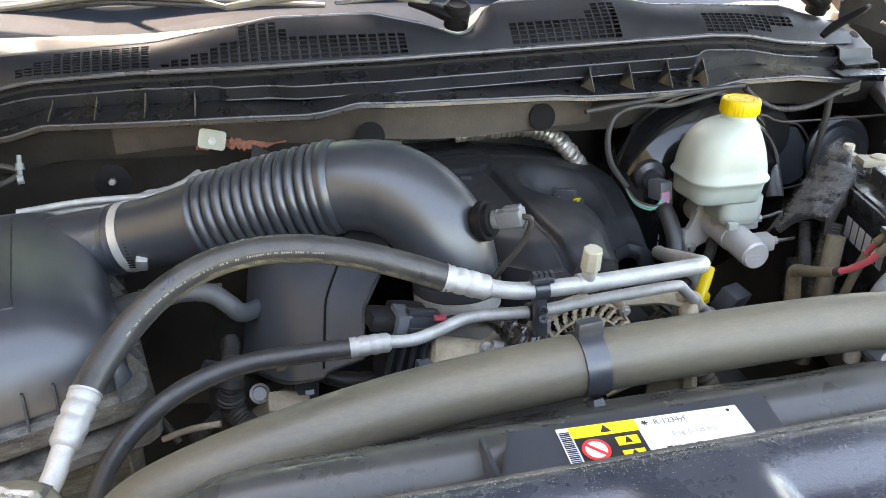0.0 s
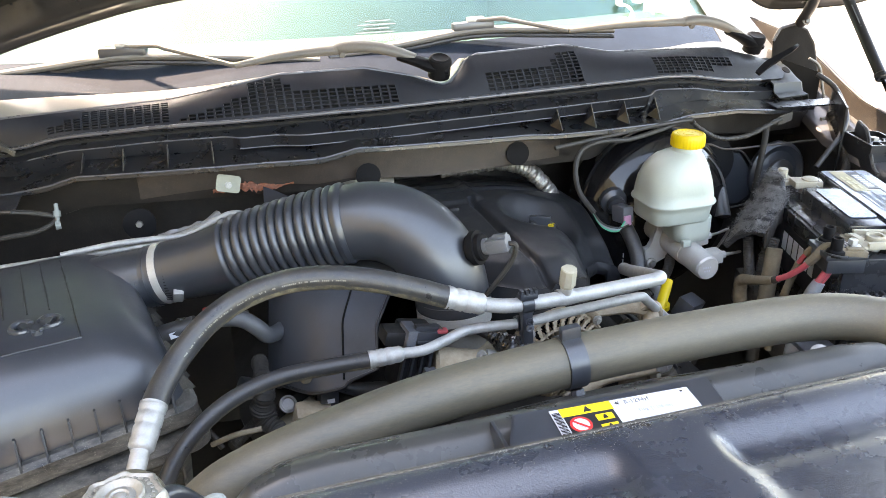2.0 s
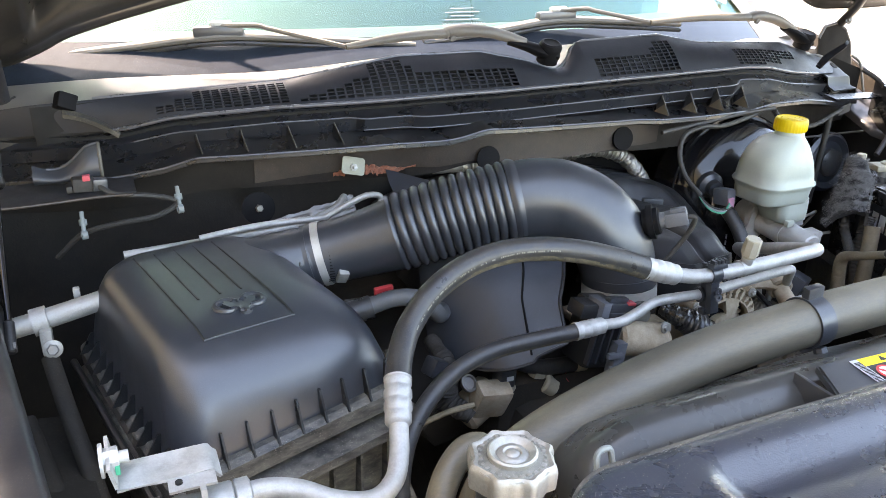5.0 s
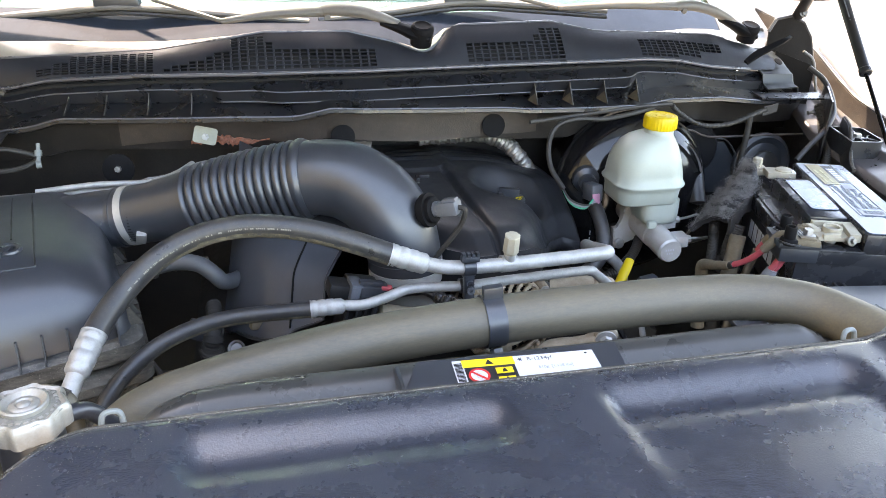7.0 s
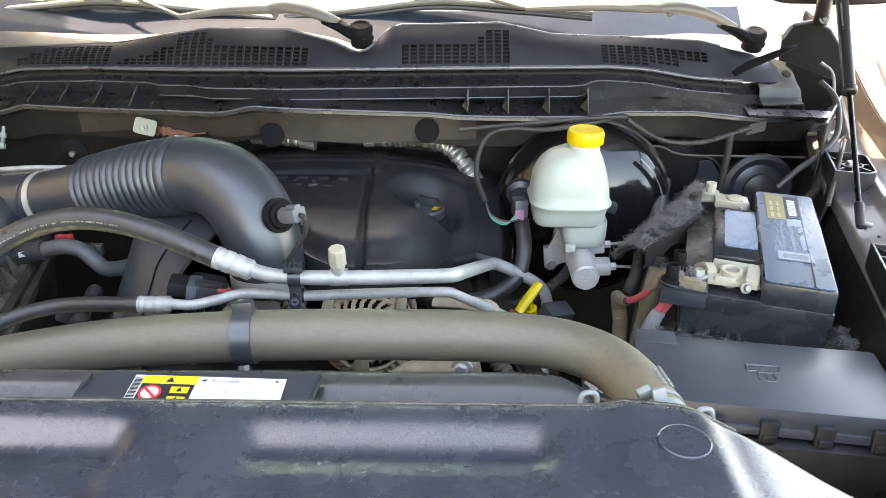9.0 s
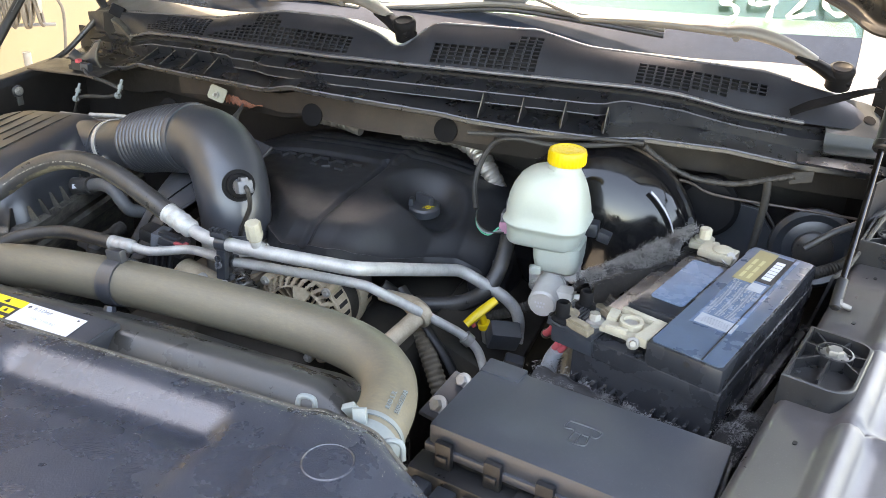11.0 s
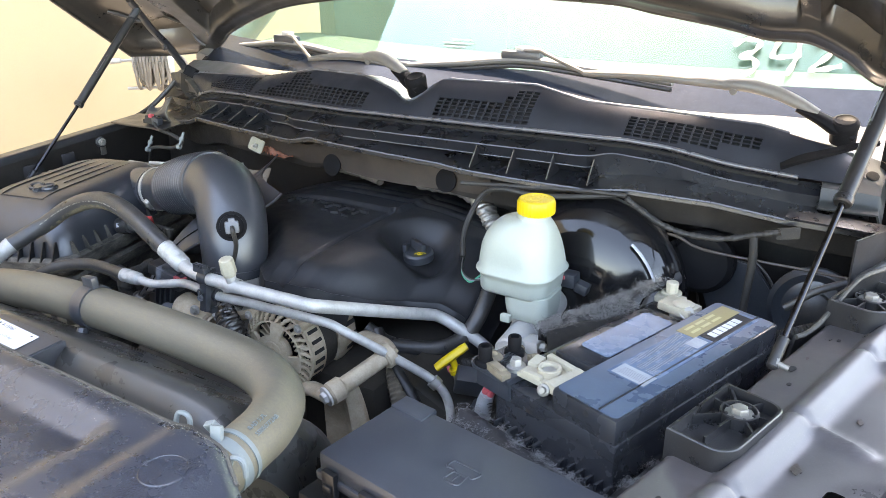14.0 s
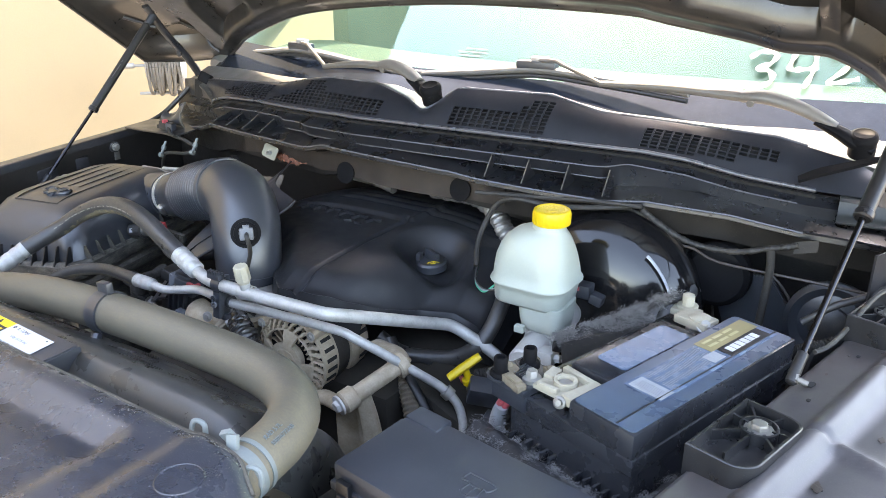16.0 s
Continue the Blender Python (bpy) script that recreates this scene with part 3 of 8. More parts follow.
        p = Vector(tray(u, (k if k < 9 else 17 - k) / 8))
        return p if k < 9 else p + Vector((0, 0.0020, -0.0014))
    part("front_tray", sheet(tray_shell, 340, 17), "tray_plastic", t, sharp=24)
    # Thin light beads paint the highlights along the dusty tray edges.
    part("tray_highlight", tube([tray((x + 0.60) / 1.70, 3 / 8) for x in np.linspace(-0.36, 0.98, 60)], 0.0013, 6, 180), "cowl_highlight", t)
    part("tray_highlight", tube([Vector(tray((x + 0.60) / 1.70, 7 / 8)) + Vector((0, -0.001, 0)) for x in np.linspace(-0.42, 1.0, 60)], 0.0018, 6, 180), "cowl_highlight", t)
    part("tray_highlight", tube([Vector(tray((x + 0.60) / 1.70, 4 / 8)) + Vector((0, -0.0008, 0)) for x in np.linspace(-0.02, 0.715, 50)], 0.0010, 6, 150), "cowl_highlight", t)
    for x in (-0.27, -0.205, -0.135, -0.065):
        rib(t, x, 0.0)
    for x in (0.513, 0.580, 0.648, 0.714):
        rib(t, x, 0.020)
    # foam seal pieces at both ends
    run = curve_through([(0.976, 1.176, 1.259), (1.000, 1.184, 1.271), (1.022, 1.190, 1.279), (1.066, 1.196, 1.296), (1.095, 1.215, 1.300)], 24)
    part("seal_end", sheet(lambda u, v: Vector(run[round(u * 24)]) + Vector((0.004, -0.013, -0.006)) * (v - 0.5) * (0.45 + 0.55 * math.sin(math.pi * min(1.0, 0.15 + u))), 24, 3, 0.005), "dead_black", t, "black foam sealing strip")
    c, d = Vector((-0.378, 1.305, 1.214)), Vector((-0.455, 1.335, 1.245))
    part("seal_end", sheet(lambda u, v: c.lerp(d, u) + Vector((0.0, -0.022, -0.006)) * v + Vector((0, 0, 0.006 * math.sin(math.pi * u))), 14, 4, 0.007), "plastic_dusty", t, "grey foam sealing strip")
    part("seal_block", box((0.030, 0.022, 0.026), pose(-0.452, 1.325, 1.243, -20, 25, 20), 0.004), "dead_black", t)


def rib(t, x, out):
    """A wedge-shaped fin standing on the floor of the tray, with a dusty face."""
    ly, lz, fy, fz = lip_y(x), lip_z(x)[0], flange_y(x), fl_z(x)[0]
    top, foot = (ly - 0.010 - out, lz - 0.027), (fy - 0.002, fz + 0.010)
    w = 0.0075 if out else 0.0025
    bm = bmesh.new()
    v = [bm.verts.new(p) for p in ((x, *top), (x + 0.0012, *top), (x, *foot), (x + 0.0012, *foot), (x - w, ly - 0.004 - out, fz + 0.012), (x + 0.0015, ly - 0.002, fz + 0.010))]
    for f in ((0, 4, 2), (1, 3, 5), (0, 2, 3, 1), (0, 1, 5, 4), (2, 4, 5, 3)):
        bm.faces.new([v[k] for k in f])
    part("rib", bm, "tray_plastic", t)
    part("rib_edge", tube([(x + 0.0006, *top), (x + 0.0006, foot[0] - 0.001, foot[1] + 0.001)], 0.0011, 6), "plastic_dusty", t)
    if out:
        face = bmesh.new()
        face.faces.new([face.verts.new(Vector(p) + Vector((-0.0012, -0.0006, 0.0006))) for p in ((x, top[0] * 0.55 + foot[0] * 0.45, top[1] * 0.55 + foot[1] * 0.45), (x - w, ly - 0.004 - out, fz + 0.0125), (x, *foot))])
        bmesh.ops.solidify(face, geom=list(face.faces), thickness=0.0006)
        part("dusty_face", face, "tape", t, "tan dust caked on the fin")


cowl()


def firewall():
    def upper(u, v):
        x = -0.62 + 1.78 * u
        y0, z0 = flange_y(x) + 0.045, fl_z(x)[0] - 0.002
        drop = 0.060 if x < 0.62 else 0.050
        prof = [(y0 - 0.02, z0 + 0.004), (y0, z0 - 0.012), (y0 + 0.004, z0 - drop), (y0 + 0.03, z0 - drop - 0.008), (y0 + 0.16, z0 - drop - 0.03)]
        return (x, *prof[round(v * 4)])
    solid("firewall_lip", sheet(upper, 60, 4, 0.002), "firewall", "dark dusty steel ledge of the firewall below the cowl", "firewall", "structure")
    def main(u, v):
        x = -0.62 + 1.78 * u
        return (x, 1.29 + 0.10 * (x - 0.3) ** 2 + 0.01 * math.sin(9 * x) - 0.05 * v, 1.2 - 0.75 * v)
    solid("firewall", sheet(main, 40, 12, 0.004), "firewall", "dark steel firewall behind the engine", "firewall", "structure")
    # brown panel with its fixing plate and rusted edge
    def brown(u, v):
        x = -0.19 + 0.72 * u
        z = fl_z(x)[0] - 0.014 - (0.041 - 0.010 * math.sin(u * 7)) * v
        return (x, flange_y(x) + 0.040 + 0.003 * v, z)
    t = thing("firewall_shield", (0.1, 1.14, 1.13), "brown dusty heat shield fixed to the firewall ledge", "heat shield")
    part("shield", sheet(brown, 40, 4, 0.002), "rusty", t)
    rp = []
    rnd = random.Random(5)
    for i in range(41):
        u = i / 40
        x = -0.072 + 0.130 * u
        z = 1.143 + 0.004 * math.sin(6 * u) + 0.012 * u
        w = 0.0095 * math.sin(math.pi * min(1, u * 1.1 + 0.05)) ** 0.7 + 0.0015
        lo, hi = rnd.uniform(0.4, 1.1), rnd.uniform(0.3, 0.8)
        rp.append([(x, flange_y(x) + 0.035 + rnd.uniform(-0.0012, 0.0012), z + q) for q in (-w * lo, -w * lo * 0.3, 0.0, w * hi)])
    part("rusted_edge", sheet(lambda u, v: rp[round(u * 40)][round(v * 3)], 40, 3, 0.002), "rust", t, "flaking orange rust along the edge")
    for x, z in ((0.180, 1.158), (0.446, 1.170)):
        part("plug", lathe([(0.021, 0), (0.021, 0.003), (0.017, 0.004)], (x, flange_y(x) + 0.036, z), (0, -1, 0.2), 24), "dead_black", t, "round black rubber plug")
    pl = part("fixing_plate", prism(rrect(0.019, 0.014, 0.005), 0.002, pose(-0.047, 1.141, 1.162, 68, 14, 0), 0.0006), "plate_tan", t, "square cream washer plate with a stud")
    part("stud", join(rod((-0.047, 1.142, 1.160), (-0.047, 1.128, 1.163), 0.0028, seg=8), rod((-0.047, 1.139, 1.1605), (-0.047, 1.135, 1.1612), 0.006, seg=6)), "steel", pl)


firewall()


def rail_x(y):
    return 0.985 + 0.25 * (y - 0.56)


def left_x(y):
    return -0.505 - 0.17 * (y - 0.6)


def fender(side, name, label):
    """Inner fender: apron down into the bay, flat top flange, rounded bead, outer wing."""
    def f(u, v):
        y = -0.25 + 1.75 * u
        xi = rail_x(y)
        prof = [(-0.055, 0.45), (-0.03, 0.95), (-0.006, 1.105), (0, 1.116), (0.006, 1.119), (0.046, 1.121), (0.052, 1.125), (0.059, 1.134), (0.066, 1.137), (0.074, 1.134), (0.081, 1.125), (0.090, 1.118),
                (0.100, 1.118), (0.111, 1.1185), (0.122, 1.119), (0.133, 1.119), (0.144, 1.119), (0.155, 1.1195), (0.168, 1.120), (0.172, 1.112), (0.178, 1.126), (0.215, 1.145), (0.27, 1.10)]
        k = round(v * 22)
        off, z = prof[k]
        x = xi + off
        if side > 0 and 0.05 < off < 0.16:
            for yc in (0.43, 0.585, 0.73, 0.90):
                d = y - yc + 0.45 * max(0.0, off - 0.085)
                if off < 0.086:
                    z -= 0.005 * math.exp(-(d / 0.0045) ** 2) * math.sin(math.pi * (off - 0.046) / 0.044)
                else:
                    z += 0.0075 * math.exp(-(d / 0.0080) ** 2) * (1 - smooth(0.128, 0.15, off))
        if side < 0:
            x, z = (xi - 0.02 + 0.0022 * k, (0.45, 0.95, 1.112, 1.124, 1.128)[k]) if k < 5 else (xi - 0.006 + 0.012 * (k - 5), 1.129 - 0.004 * max(0, k - 7) ** 2)
        if z > 1.0:
            z += 0.008 * (y - 0.6) + (0.25 * max(0.0, y - 1.13) if side > 0 else 0.0)
        return (x if side > 0 else left_x(y) - (x - xi), y, z)
    t = thing(name, (rail_x(0.6) if side > 0 else left_x(0.6), 0.6, 1.1), label, "fender")
    n = 440 if side > 0 else 70
    part("apron", sheet(lambda u, v: f(u, v * 2 / 22), n, 2), "firewall", t, "dark dusty apron down into the bay", sharp=60)
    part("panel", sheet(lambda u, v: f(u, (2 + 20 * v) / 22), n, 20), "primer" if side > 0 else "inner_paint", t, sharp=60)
    return t


rf = fender(1, "fender", "dusty dark grey metallic inner fender with a rolled bead")
lf = fender(-1, "fender", "dark grey metallic fender along the far side of the bay")
for dx, y in ((0.142, 0.622), (0.142, 0.425), (0.13, 1.03)):
    x = rail_x(y) + dx
    # Hole drawn as a black plate; its shade is in the colour.
    part("slot", prism(rrect(0.0095, 0.014, 0.007), 0.0012, pose(x, y, 1.1205 + 0.008 * (y - 0.6), 0, 0, -14)), "opening", rf, "oval hole in the fender")
for y in (0.55, 0.80, 0.835, 0.93):
    x = rail_x(y) + (0.018 if y == 0.835 else 0.030)
    part("hole", prism(rrect(0.0035, 0.0065, 0.0034) if y == 0.835 else rrect(0.002, 0.003, 0.0019), 0.001, pose(x, y, 1.1206 + 0.008 * (y - 0.6), 0, 0, -20)), "dark", rf)
for dx, y, r in ((0.112, 0.765, 0.0030), (0.098, 0.655, 0.0045), (0.128, 0.80, 0.0022), (0.020, 0.87, 0.0016)):
    out = [(r * (1 + 0.25 * math.sin(3 * k + 40 * y)) * math.cos(2 * math.pi * k / 12), 1.8 * r * (1 + 0.3 * math.cos(2 * k + 9 * y)) * math.sin(2 * math.pi * k / 12)) for k in range(12)]
    part("paint_chip", prism(out, 0.0007, pose(rail_x(y) + dx, y, 1.1192 + 0.008 * (y - 0.6))), "rusty", rf, "flaked spot in the paint")
wing = table([(0.98, 1.140), (1.07, 1.152), (1.19, 1.175), (1.26, 1.202), (1.34, 1.240), (1.46, 1.281), (1.60, 1.296)])
part("inner_face", sheet(lambda u, v: (1.256 + 0.012 * u - 0.02 * v, 0.98 + 0.62 * u, 1.04 + (wing(0.98 + 0.62 * u)[0] - 1.04) * (1 - v)), 30, 4, 0.004), "rusty", rf, "dark brown inner face of the outer wing")
part("wing_edge", tube([(1.258 + 0.012 * (y - 0.98) / 0.62, y, wing(y)[0]) for y in np.linspace(0.98, 1.60, 24)], 0.005, 10, 60), "inner_paint", rf, "rolled edge of the outer wing")
fb = Vector((left_x(1.13) + 0.022, 1.13, 1.103))
part("boss", lathe([(0.014, -0.012), (0.013, 0.004), (0.010, 0.005)], fb, (1, -0.2, 0.1), 20), "inner_paint", lf)
part("bolt", bolt(fb + Vector((0.005, 0, 0)), (1, -0.2, 0.1), 0.006, 0.007), "bolt", lf)
part("bolt_tail", box((0.004, 0.014, 0.030), pose(fb.x - 0.004, fb.y + 0.006, fb.z - 0.034), 0.001), "bolt", lf)
for y, w in ((0.93, 0.05), (1.03, 0.035)):
    part("stiffener", box((0.010, w, 0.045), pose(left_x(y) + 0.018, y, 1.055, 0, -4, 0), 0.004), "inner_paint", lf)


def bay_floor():
    # Added sheet that hides the ground; its dark tone holds the deep shade.
    bm = sheet(lambda u, v: (-0.62 + 1.85 * u, 0.0 + 1.35 * v, 0.62 + 0.06 * math.sin(9 * u) * math.sin(7 * v)), 24, 20)
    solid("bay_floor", bm, "pit", "dark sheet added under the engine bay to close it off", "undertray", "structure")


bay_floor()


# ---------------- windscreen, wipers, hood ----------------
def screen_base(x):
    d = (x - MID) / 0.85
    return (x, 1.335 + 0.17 * d * d, 1.293 - 0.006 * d * d)


def windscreen():
    t = thing("windscreen", (MID, 1.4, 1.3), "pale green tinted windscreen, dusty, with a painted number", "windscreen")
    slope = radians(33)

    def g(u, v):
        x = MID + (u - 0.5) * (1.72 - 0.22 * v)
        bx, by, bz = screen_base(x)
        return (x, by + 0.95 * v * math.cos(slope), bz + 0.95 * v * math.sin(slope) - 0.03 * v * v)
    pane = part("pane", sheet(g, 40, 16, 0.004), "glass", t, "tinted dusty glass")
    pane.visible_shadow = False
    part("lower_edge", sheet(lambda u, v: Vector(g(0.968 * u, -0.11 + 0.165 * v)) + Vector((0, -0.002, 0.003)), 40, 6, 0.001), "low_glass", t, "dusty black-backed lower edge of the glass")
    solid("pillar_foot", sheet(lambda u, v: Vector(g(0.962 + 0.075 * u - 0.03 * (1 - v) ** 2 * (1 - u), -0.14 + 0.42 * v)) + Vector((0, -0.003, 0.004)), 8, 12, 0.002), "sunlit_paint", "metallic foot of the windscreen pillar, lightened as if in sun", "pillar", "structure")

    def scuttle(u, v):
        x = -0.56 + 1.645 * u
        ry, rz = rear_yz(x)
        bx, by, bz = screen_base(x)
        w = 0.052 + 0.018 * smooth(-0.12, -0.42, x) + 0.062 * smooth(0.80, 1.02, x)
        k = min(1.0, w / max(0.02, by - ry))
        return (x, ry + 0.004 + (by - ry) * k * v, rz - 0.006 + (bz + 0.010 - rz) * k * v)
    solid("scuttle", sheet(scuttle, 80, 4, 0.003), "sunlit_paint", "metallic painted scuttle strip between cowl and windscreen, lightened as if in sun", "scuttle", "structure")
    # painted figures on the glass
    def on_glass(a, b):
        return Vector(g(0.800 + 0.385 * a, 0.070 + 0.98 * b + 0.10 * a)) + Vector((0, -0.0042, 0.0062))

    def stroke(pts, w):
        c = curve_through(pts, 6 * len(pts))
        n = len(c) - 1

        def f(u, v):
            k = round(u * n)
            d = c[min(n, k + 1)] - c[max(0, k - 1)]
            d = d / (np.linalg.norm(d) + 1e-9)
            e = w * (0.75 + 0.25 * math.sin(0.9 * k + 3 * pts[0][0])) * (2 * v - 1)
            return on_glass(c[k][0] - d[1] * e, c[k][1] + d[0] * e)
        return sheet(f, n, 3)
    for pts in ([(0.0, 0.09), (0.03, 0.108), (0.065, 0.095), (0.055, 0.068), (0.025, 0.058), (0.06, 0.045), (0.068, 0.018), (0.035, 0.0), (0.0, 0.01)],
                [(0.115, 0.105), (0.105, 0.055), (0.13, 0.048), (0.175, 0.052)], [(0.165, 0.10), (0.165, 0.05), (0.15, -0.005)],
                [(0.205, 0.085), (0.235, 0.105), (0.262, 0.085), (0.24, 0.045), (0.205, 0.01), (0.235, 0.008), (0.275, 0.015)],
                [(0.35, 0.10), (0.31, 0.08), (0.30, 0.04), (0.33, 0.008), (0.37, 0.02), (0.385, 0.06), (0.37, 0.095), (0.34, 0.105)]):
        part("painted_stroke", stroke(pts, 0.0085), "chalk", t, "hand-painted stroke of a number")
    q = Vector(g(0.475, 0.10))
    rot = Matrix.Translation(q + Vector((0, -0.0015, 0.0022))) @ pose(0, 0, 0, 33, 0, 0)
    bars = [box((0.05 if k % 2 else 0.075, 0.0016, 0.0006), rot @ pose(0.004 * k, 0.011 * k, 0)) for k in range(4)]
    bars += [box((0.0012, 0.010, 0.0006), rot @ pose(-0.045 + 0.0055 * k, -0.014, 0)) for k in range(17)]
    part("glass_mark", join(*bars), "print_grey", t, "small printed data mark")
    # cabin seen through the glass
    def dash(u, v):
        x = MID + (u - 0.5) * 1.55
        bx, by, bz = screen_base(x)
        return (x, by + 0.05 + 0.5 * v, bz + 0.005 - 0.04 * v + 0.03 * math.sin(math.pi * v))
    solid("dashboard", sheet(dash, 24, 8, 0.01), "dash", "dashboard top behind the windscreen, tinted green for the glass haze", "dashboard")
    cab = bmesh.new()
    for a, b in (((MID - 0.86, 1.95, 0.8), (MID - 0.80, 3.2, 1.95)), ((MID + 0.80, 1.95, 0.8), (MID + 0.86, 3.2, 1.95)), ((MID - 0.8, 3.1, 0.8), (MID + 0.8, 3.2, 1.95))):
        c, s = (Vector(a) + Vector(b)) / 2, Vector(b) - Vector(a)
        cab = join(cab, box(tuple(s), Matrix.Translation((c.x, c.y, a[2]))))
    solid("cab_shell", cab, "interior", "cab walls behind the windscreen", "cab", "structure")
    roof = sheet(lambda u, v: (MID + (u - 0.5) * 1.5, 2.16 + 1.1 * v, 1.86 + 0.03 * math.sin(math.pi * u) + 0.03 * v), 16, 6, 0.03)
    solid("cab_roof", roof, "paint", "dark metallic roof of the cab", "cab roof", "structure")
    for s in (-1, 1):
        pts = [(MID + s * 0.875, 1.50, 1.235), (MID + s * 0.865, 1.60, 1.31), (MID + s * 0.83, 1.95, 1.58), (MID + s * 0.77, 2.3, 1.86)]
        solid("windscreen_pillar", tube(pts, [0.05, 0.045, 0.042, 0.04], 12), "sunlit_paint", "metallic windscreen pillar, lightened as if in sun", "pillar", "structure")


windscreen()


def wiper(pivot, elbow, arm_end, blade_a, blade_b, joint, label):
    t = thing("wiper", pivot, label, "wiper")
    p, e, a, j = Vector(pivot), Vector(elbow), Vector(arm_end), Vector(joint)
    part("pivot_cap", lathe([(0.019, -0.020), (0.0195, 0.002), (0.0205, 0.004), (0.0205, 0.010), (0.0185, 0.0145), (0.0145, 0.0160), (0.0125, 0.0150), (0.004, 0.0145)], p, (0, -0.35, 1), 28), "dead_black", t)
    d = (e - p)
    head = [p + d * -0.10 + Vector((0, 0, -0.006)), p + d * 0.06 + Vector((0, 0, -0.004)), p + d * 0.22 + Vector((0, 0, 0.001)), p + d * 0.42 + Vector((0, 0, 0.004))]
    part("arm_head", tube(head, [0.013, 0.020, 0.017, 0.012], 16, 18, flat=0.55), "dead_black", t, "black pivot end of the arm")
    part("arm_base", tube([p + d * 0.24 + Vector((0, 0, 0.007)), p + d * 0.42 + Vector((0, 0, 0.011)), p + d * 0.62 + Vector((0, 0, 0.013)), p + d * 0.85 + Vector((0, 0, 0.009)), e + Vector((0, 0, 0.002)), e + (j - e) * 0.06], [0.011, 0.0150, 0.0165, 0.0175, 0.0170, 0.0150], 18, 36, flat=0.6), "wiper", t, "pressed grey arm channel")
    part("rivet", rod(e + Vector((0, -0.014, -0.008)), e + Vector((0, -0.008, -0.006)), 0.006, seg=12, bevel=0.001), "wiper", t)
    part("arm", tube([e, e.lerp(j, 0.5) + Vector((0, 0, 0.004)), j], [0.0140, 0.0125, 0.0085], 14, 20, flat=0.6), "wiper", t)
    k = j.lerp(a, 0.62) + Vector((0, 0.0, 0.018))
    part("hook", tube([j, j.lerp(k, 0.15), j.lerp(k, 0.9), k, k.lerp(a, 0.2) + Vector((0, 0, 0.006)), a + Vector((0, 0, 0.014))], 0.0042, 8, 40), "wiper", t)
    ba, bb = Vector(blade_a), Vector(blade_b)
    side = (bb - ba).normalized()
    rot = side.to_track_quat("X", "Z").to_matrix().to_4x4()
    hub = part("blade_hub", box((0.085, 0.022, 0.020), Matrix.Translation(a + Vector((0, 0, -0.006))) @ rot, 0.006), "plastic", t)
    part("clip", box((0.035, 0.014, 0.010), Matrix.Translation(a + Vector((0.005, 0, 0.012))) @ rot, 0.003), "alu", hub)
    mid = [ba, ba.lerp(a, 0.5) + Vector((0, 0, -0.002)), a + Vector((0, 0, -0.004)), a.lerp(bb, 0.5), bb]
    part("blade", tube(mid, [0.010, 0.012, 0.013, 0.012, 0.009], 10, flat=0.6), "blade", t, "weathered grey beam blade")
    part("lip", tube([p + Vector((0, -0.004, -0.011)) for p in mid], 0.0045, 8), "rubber", t, "black rubber wiping lip")
    part("blade_tip", rod(ba - side * 0.004, ba + side * 0.022, 0.0095, seg=10, bevel=0.002), "plastic", t)


wiper((0.331, 1.190, 1.317), (0.173, 1.262, 1.344), (-0.195, 1.415, 1.336), (-0.495, 1.515, 1.294), (0.15, 1.368, 1.310), (-0.008, 1.285, 1.325), "satin grey wiper arm with its rubber blade")
wiper((1.0415, 1.2826, 1.298), (0.878, 1.278, 1.349), (0.455, 1.375, 1.348), (0.17, 1.372, 1.312), (0.755, 1.362, 1.328), (0.62, 1.290, 1.345), "satin grey wiper arm on the driver's side with its blade")


def hood():
    t = thing("hood", (MID, 1.36, 1.4), "raised dark metallic hood seen from beneath, held by gas struts", "hood")
    ang = radians(38.5)
    f, up = Vector((0, -math.cos(ang), math.sin(ang))), Vector((0, math.sin(ang), math.cos(ang)))
    edge = [(-0.725, 1.365, 1.270), (-0.69, 1.45, 1.264), (-0.62, 1.49, 1.270), (-0.55, 1.50, 1.281), (-0.48, 1.475, 1.310), (-0.42, 1.45, 1.341), (-0.27, 1.40, 1.389), (-0.12, 1.36, 1.426), (0.10, 1.33, 1.452), (0.35, 1.318, 1.466),
            (0.632, 1.315, 1.462), (0.722, 1.315, 1.450), (0.843, 1.32, 1.431), (0.904, 1.325, 1.417), (0.944, 1.335, 1.415), (0.978, 1.335, 1.411), (1.03, 1.32, 1.39), (1.075, 1.30, 1.364), (1.13, 1.285, 1.362), (1.20, 1.265, 1.364), (1.26, 1.24, 1.374), (1.30, 1.21, 1.40)]
    N = 120
    rim = [Vector(p) for p in curve_through(edge, N)]

    def base(u, v):
        k = u * N
        i = min(int(k), N - 1)
        return rim[i].lerp(rim[i + 1], k - i) + f * (1.10 * v)

    def margin(u, v):
        return min(min(u, 1 - u) * 2.2, v * 1.1, (1 - v) * 1.1)
    part("outer_panel", sheet(lambda u, v: base(u, v) + up * (0.004 + 0.055 * smooth(0.0, 0.10, margin(u, v))), N, 24, 0.002), "paint", t)

    def ridge(u, v):
        m = margin(u, v)
        r = smooth(0.055, 0.075, m)
        for c, w in ((0.17, 0.020), (0.30, 0.016), (0.5, 0.03), (0.70, 0.016), (0.83, 0.020)):
            r *= smooth(w, w + 0.014, abs(u + 0.10 * (v - 0.3) * (c - 0.5) - c))
        return r * smooth(0.05, 0.07, abs(v - 0.24 - 0.06 * math.cos(6 * (u - 0.5))))

    def inner(u, v):
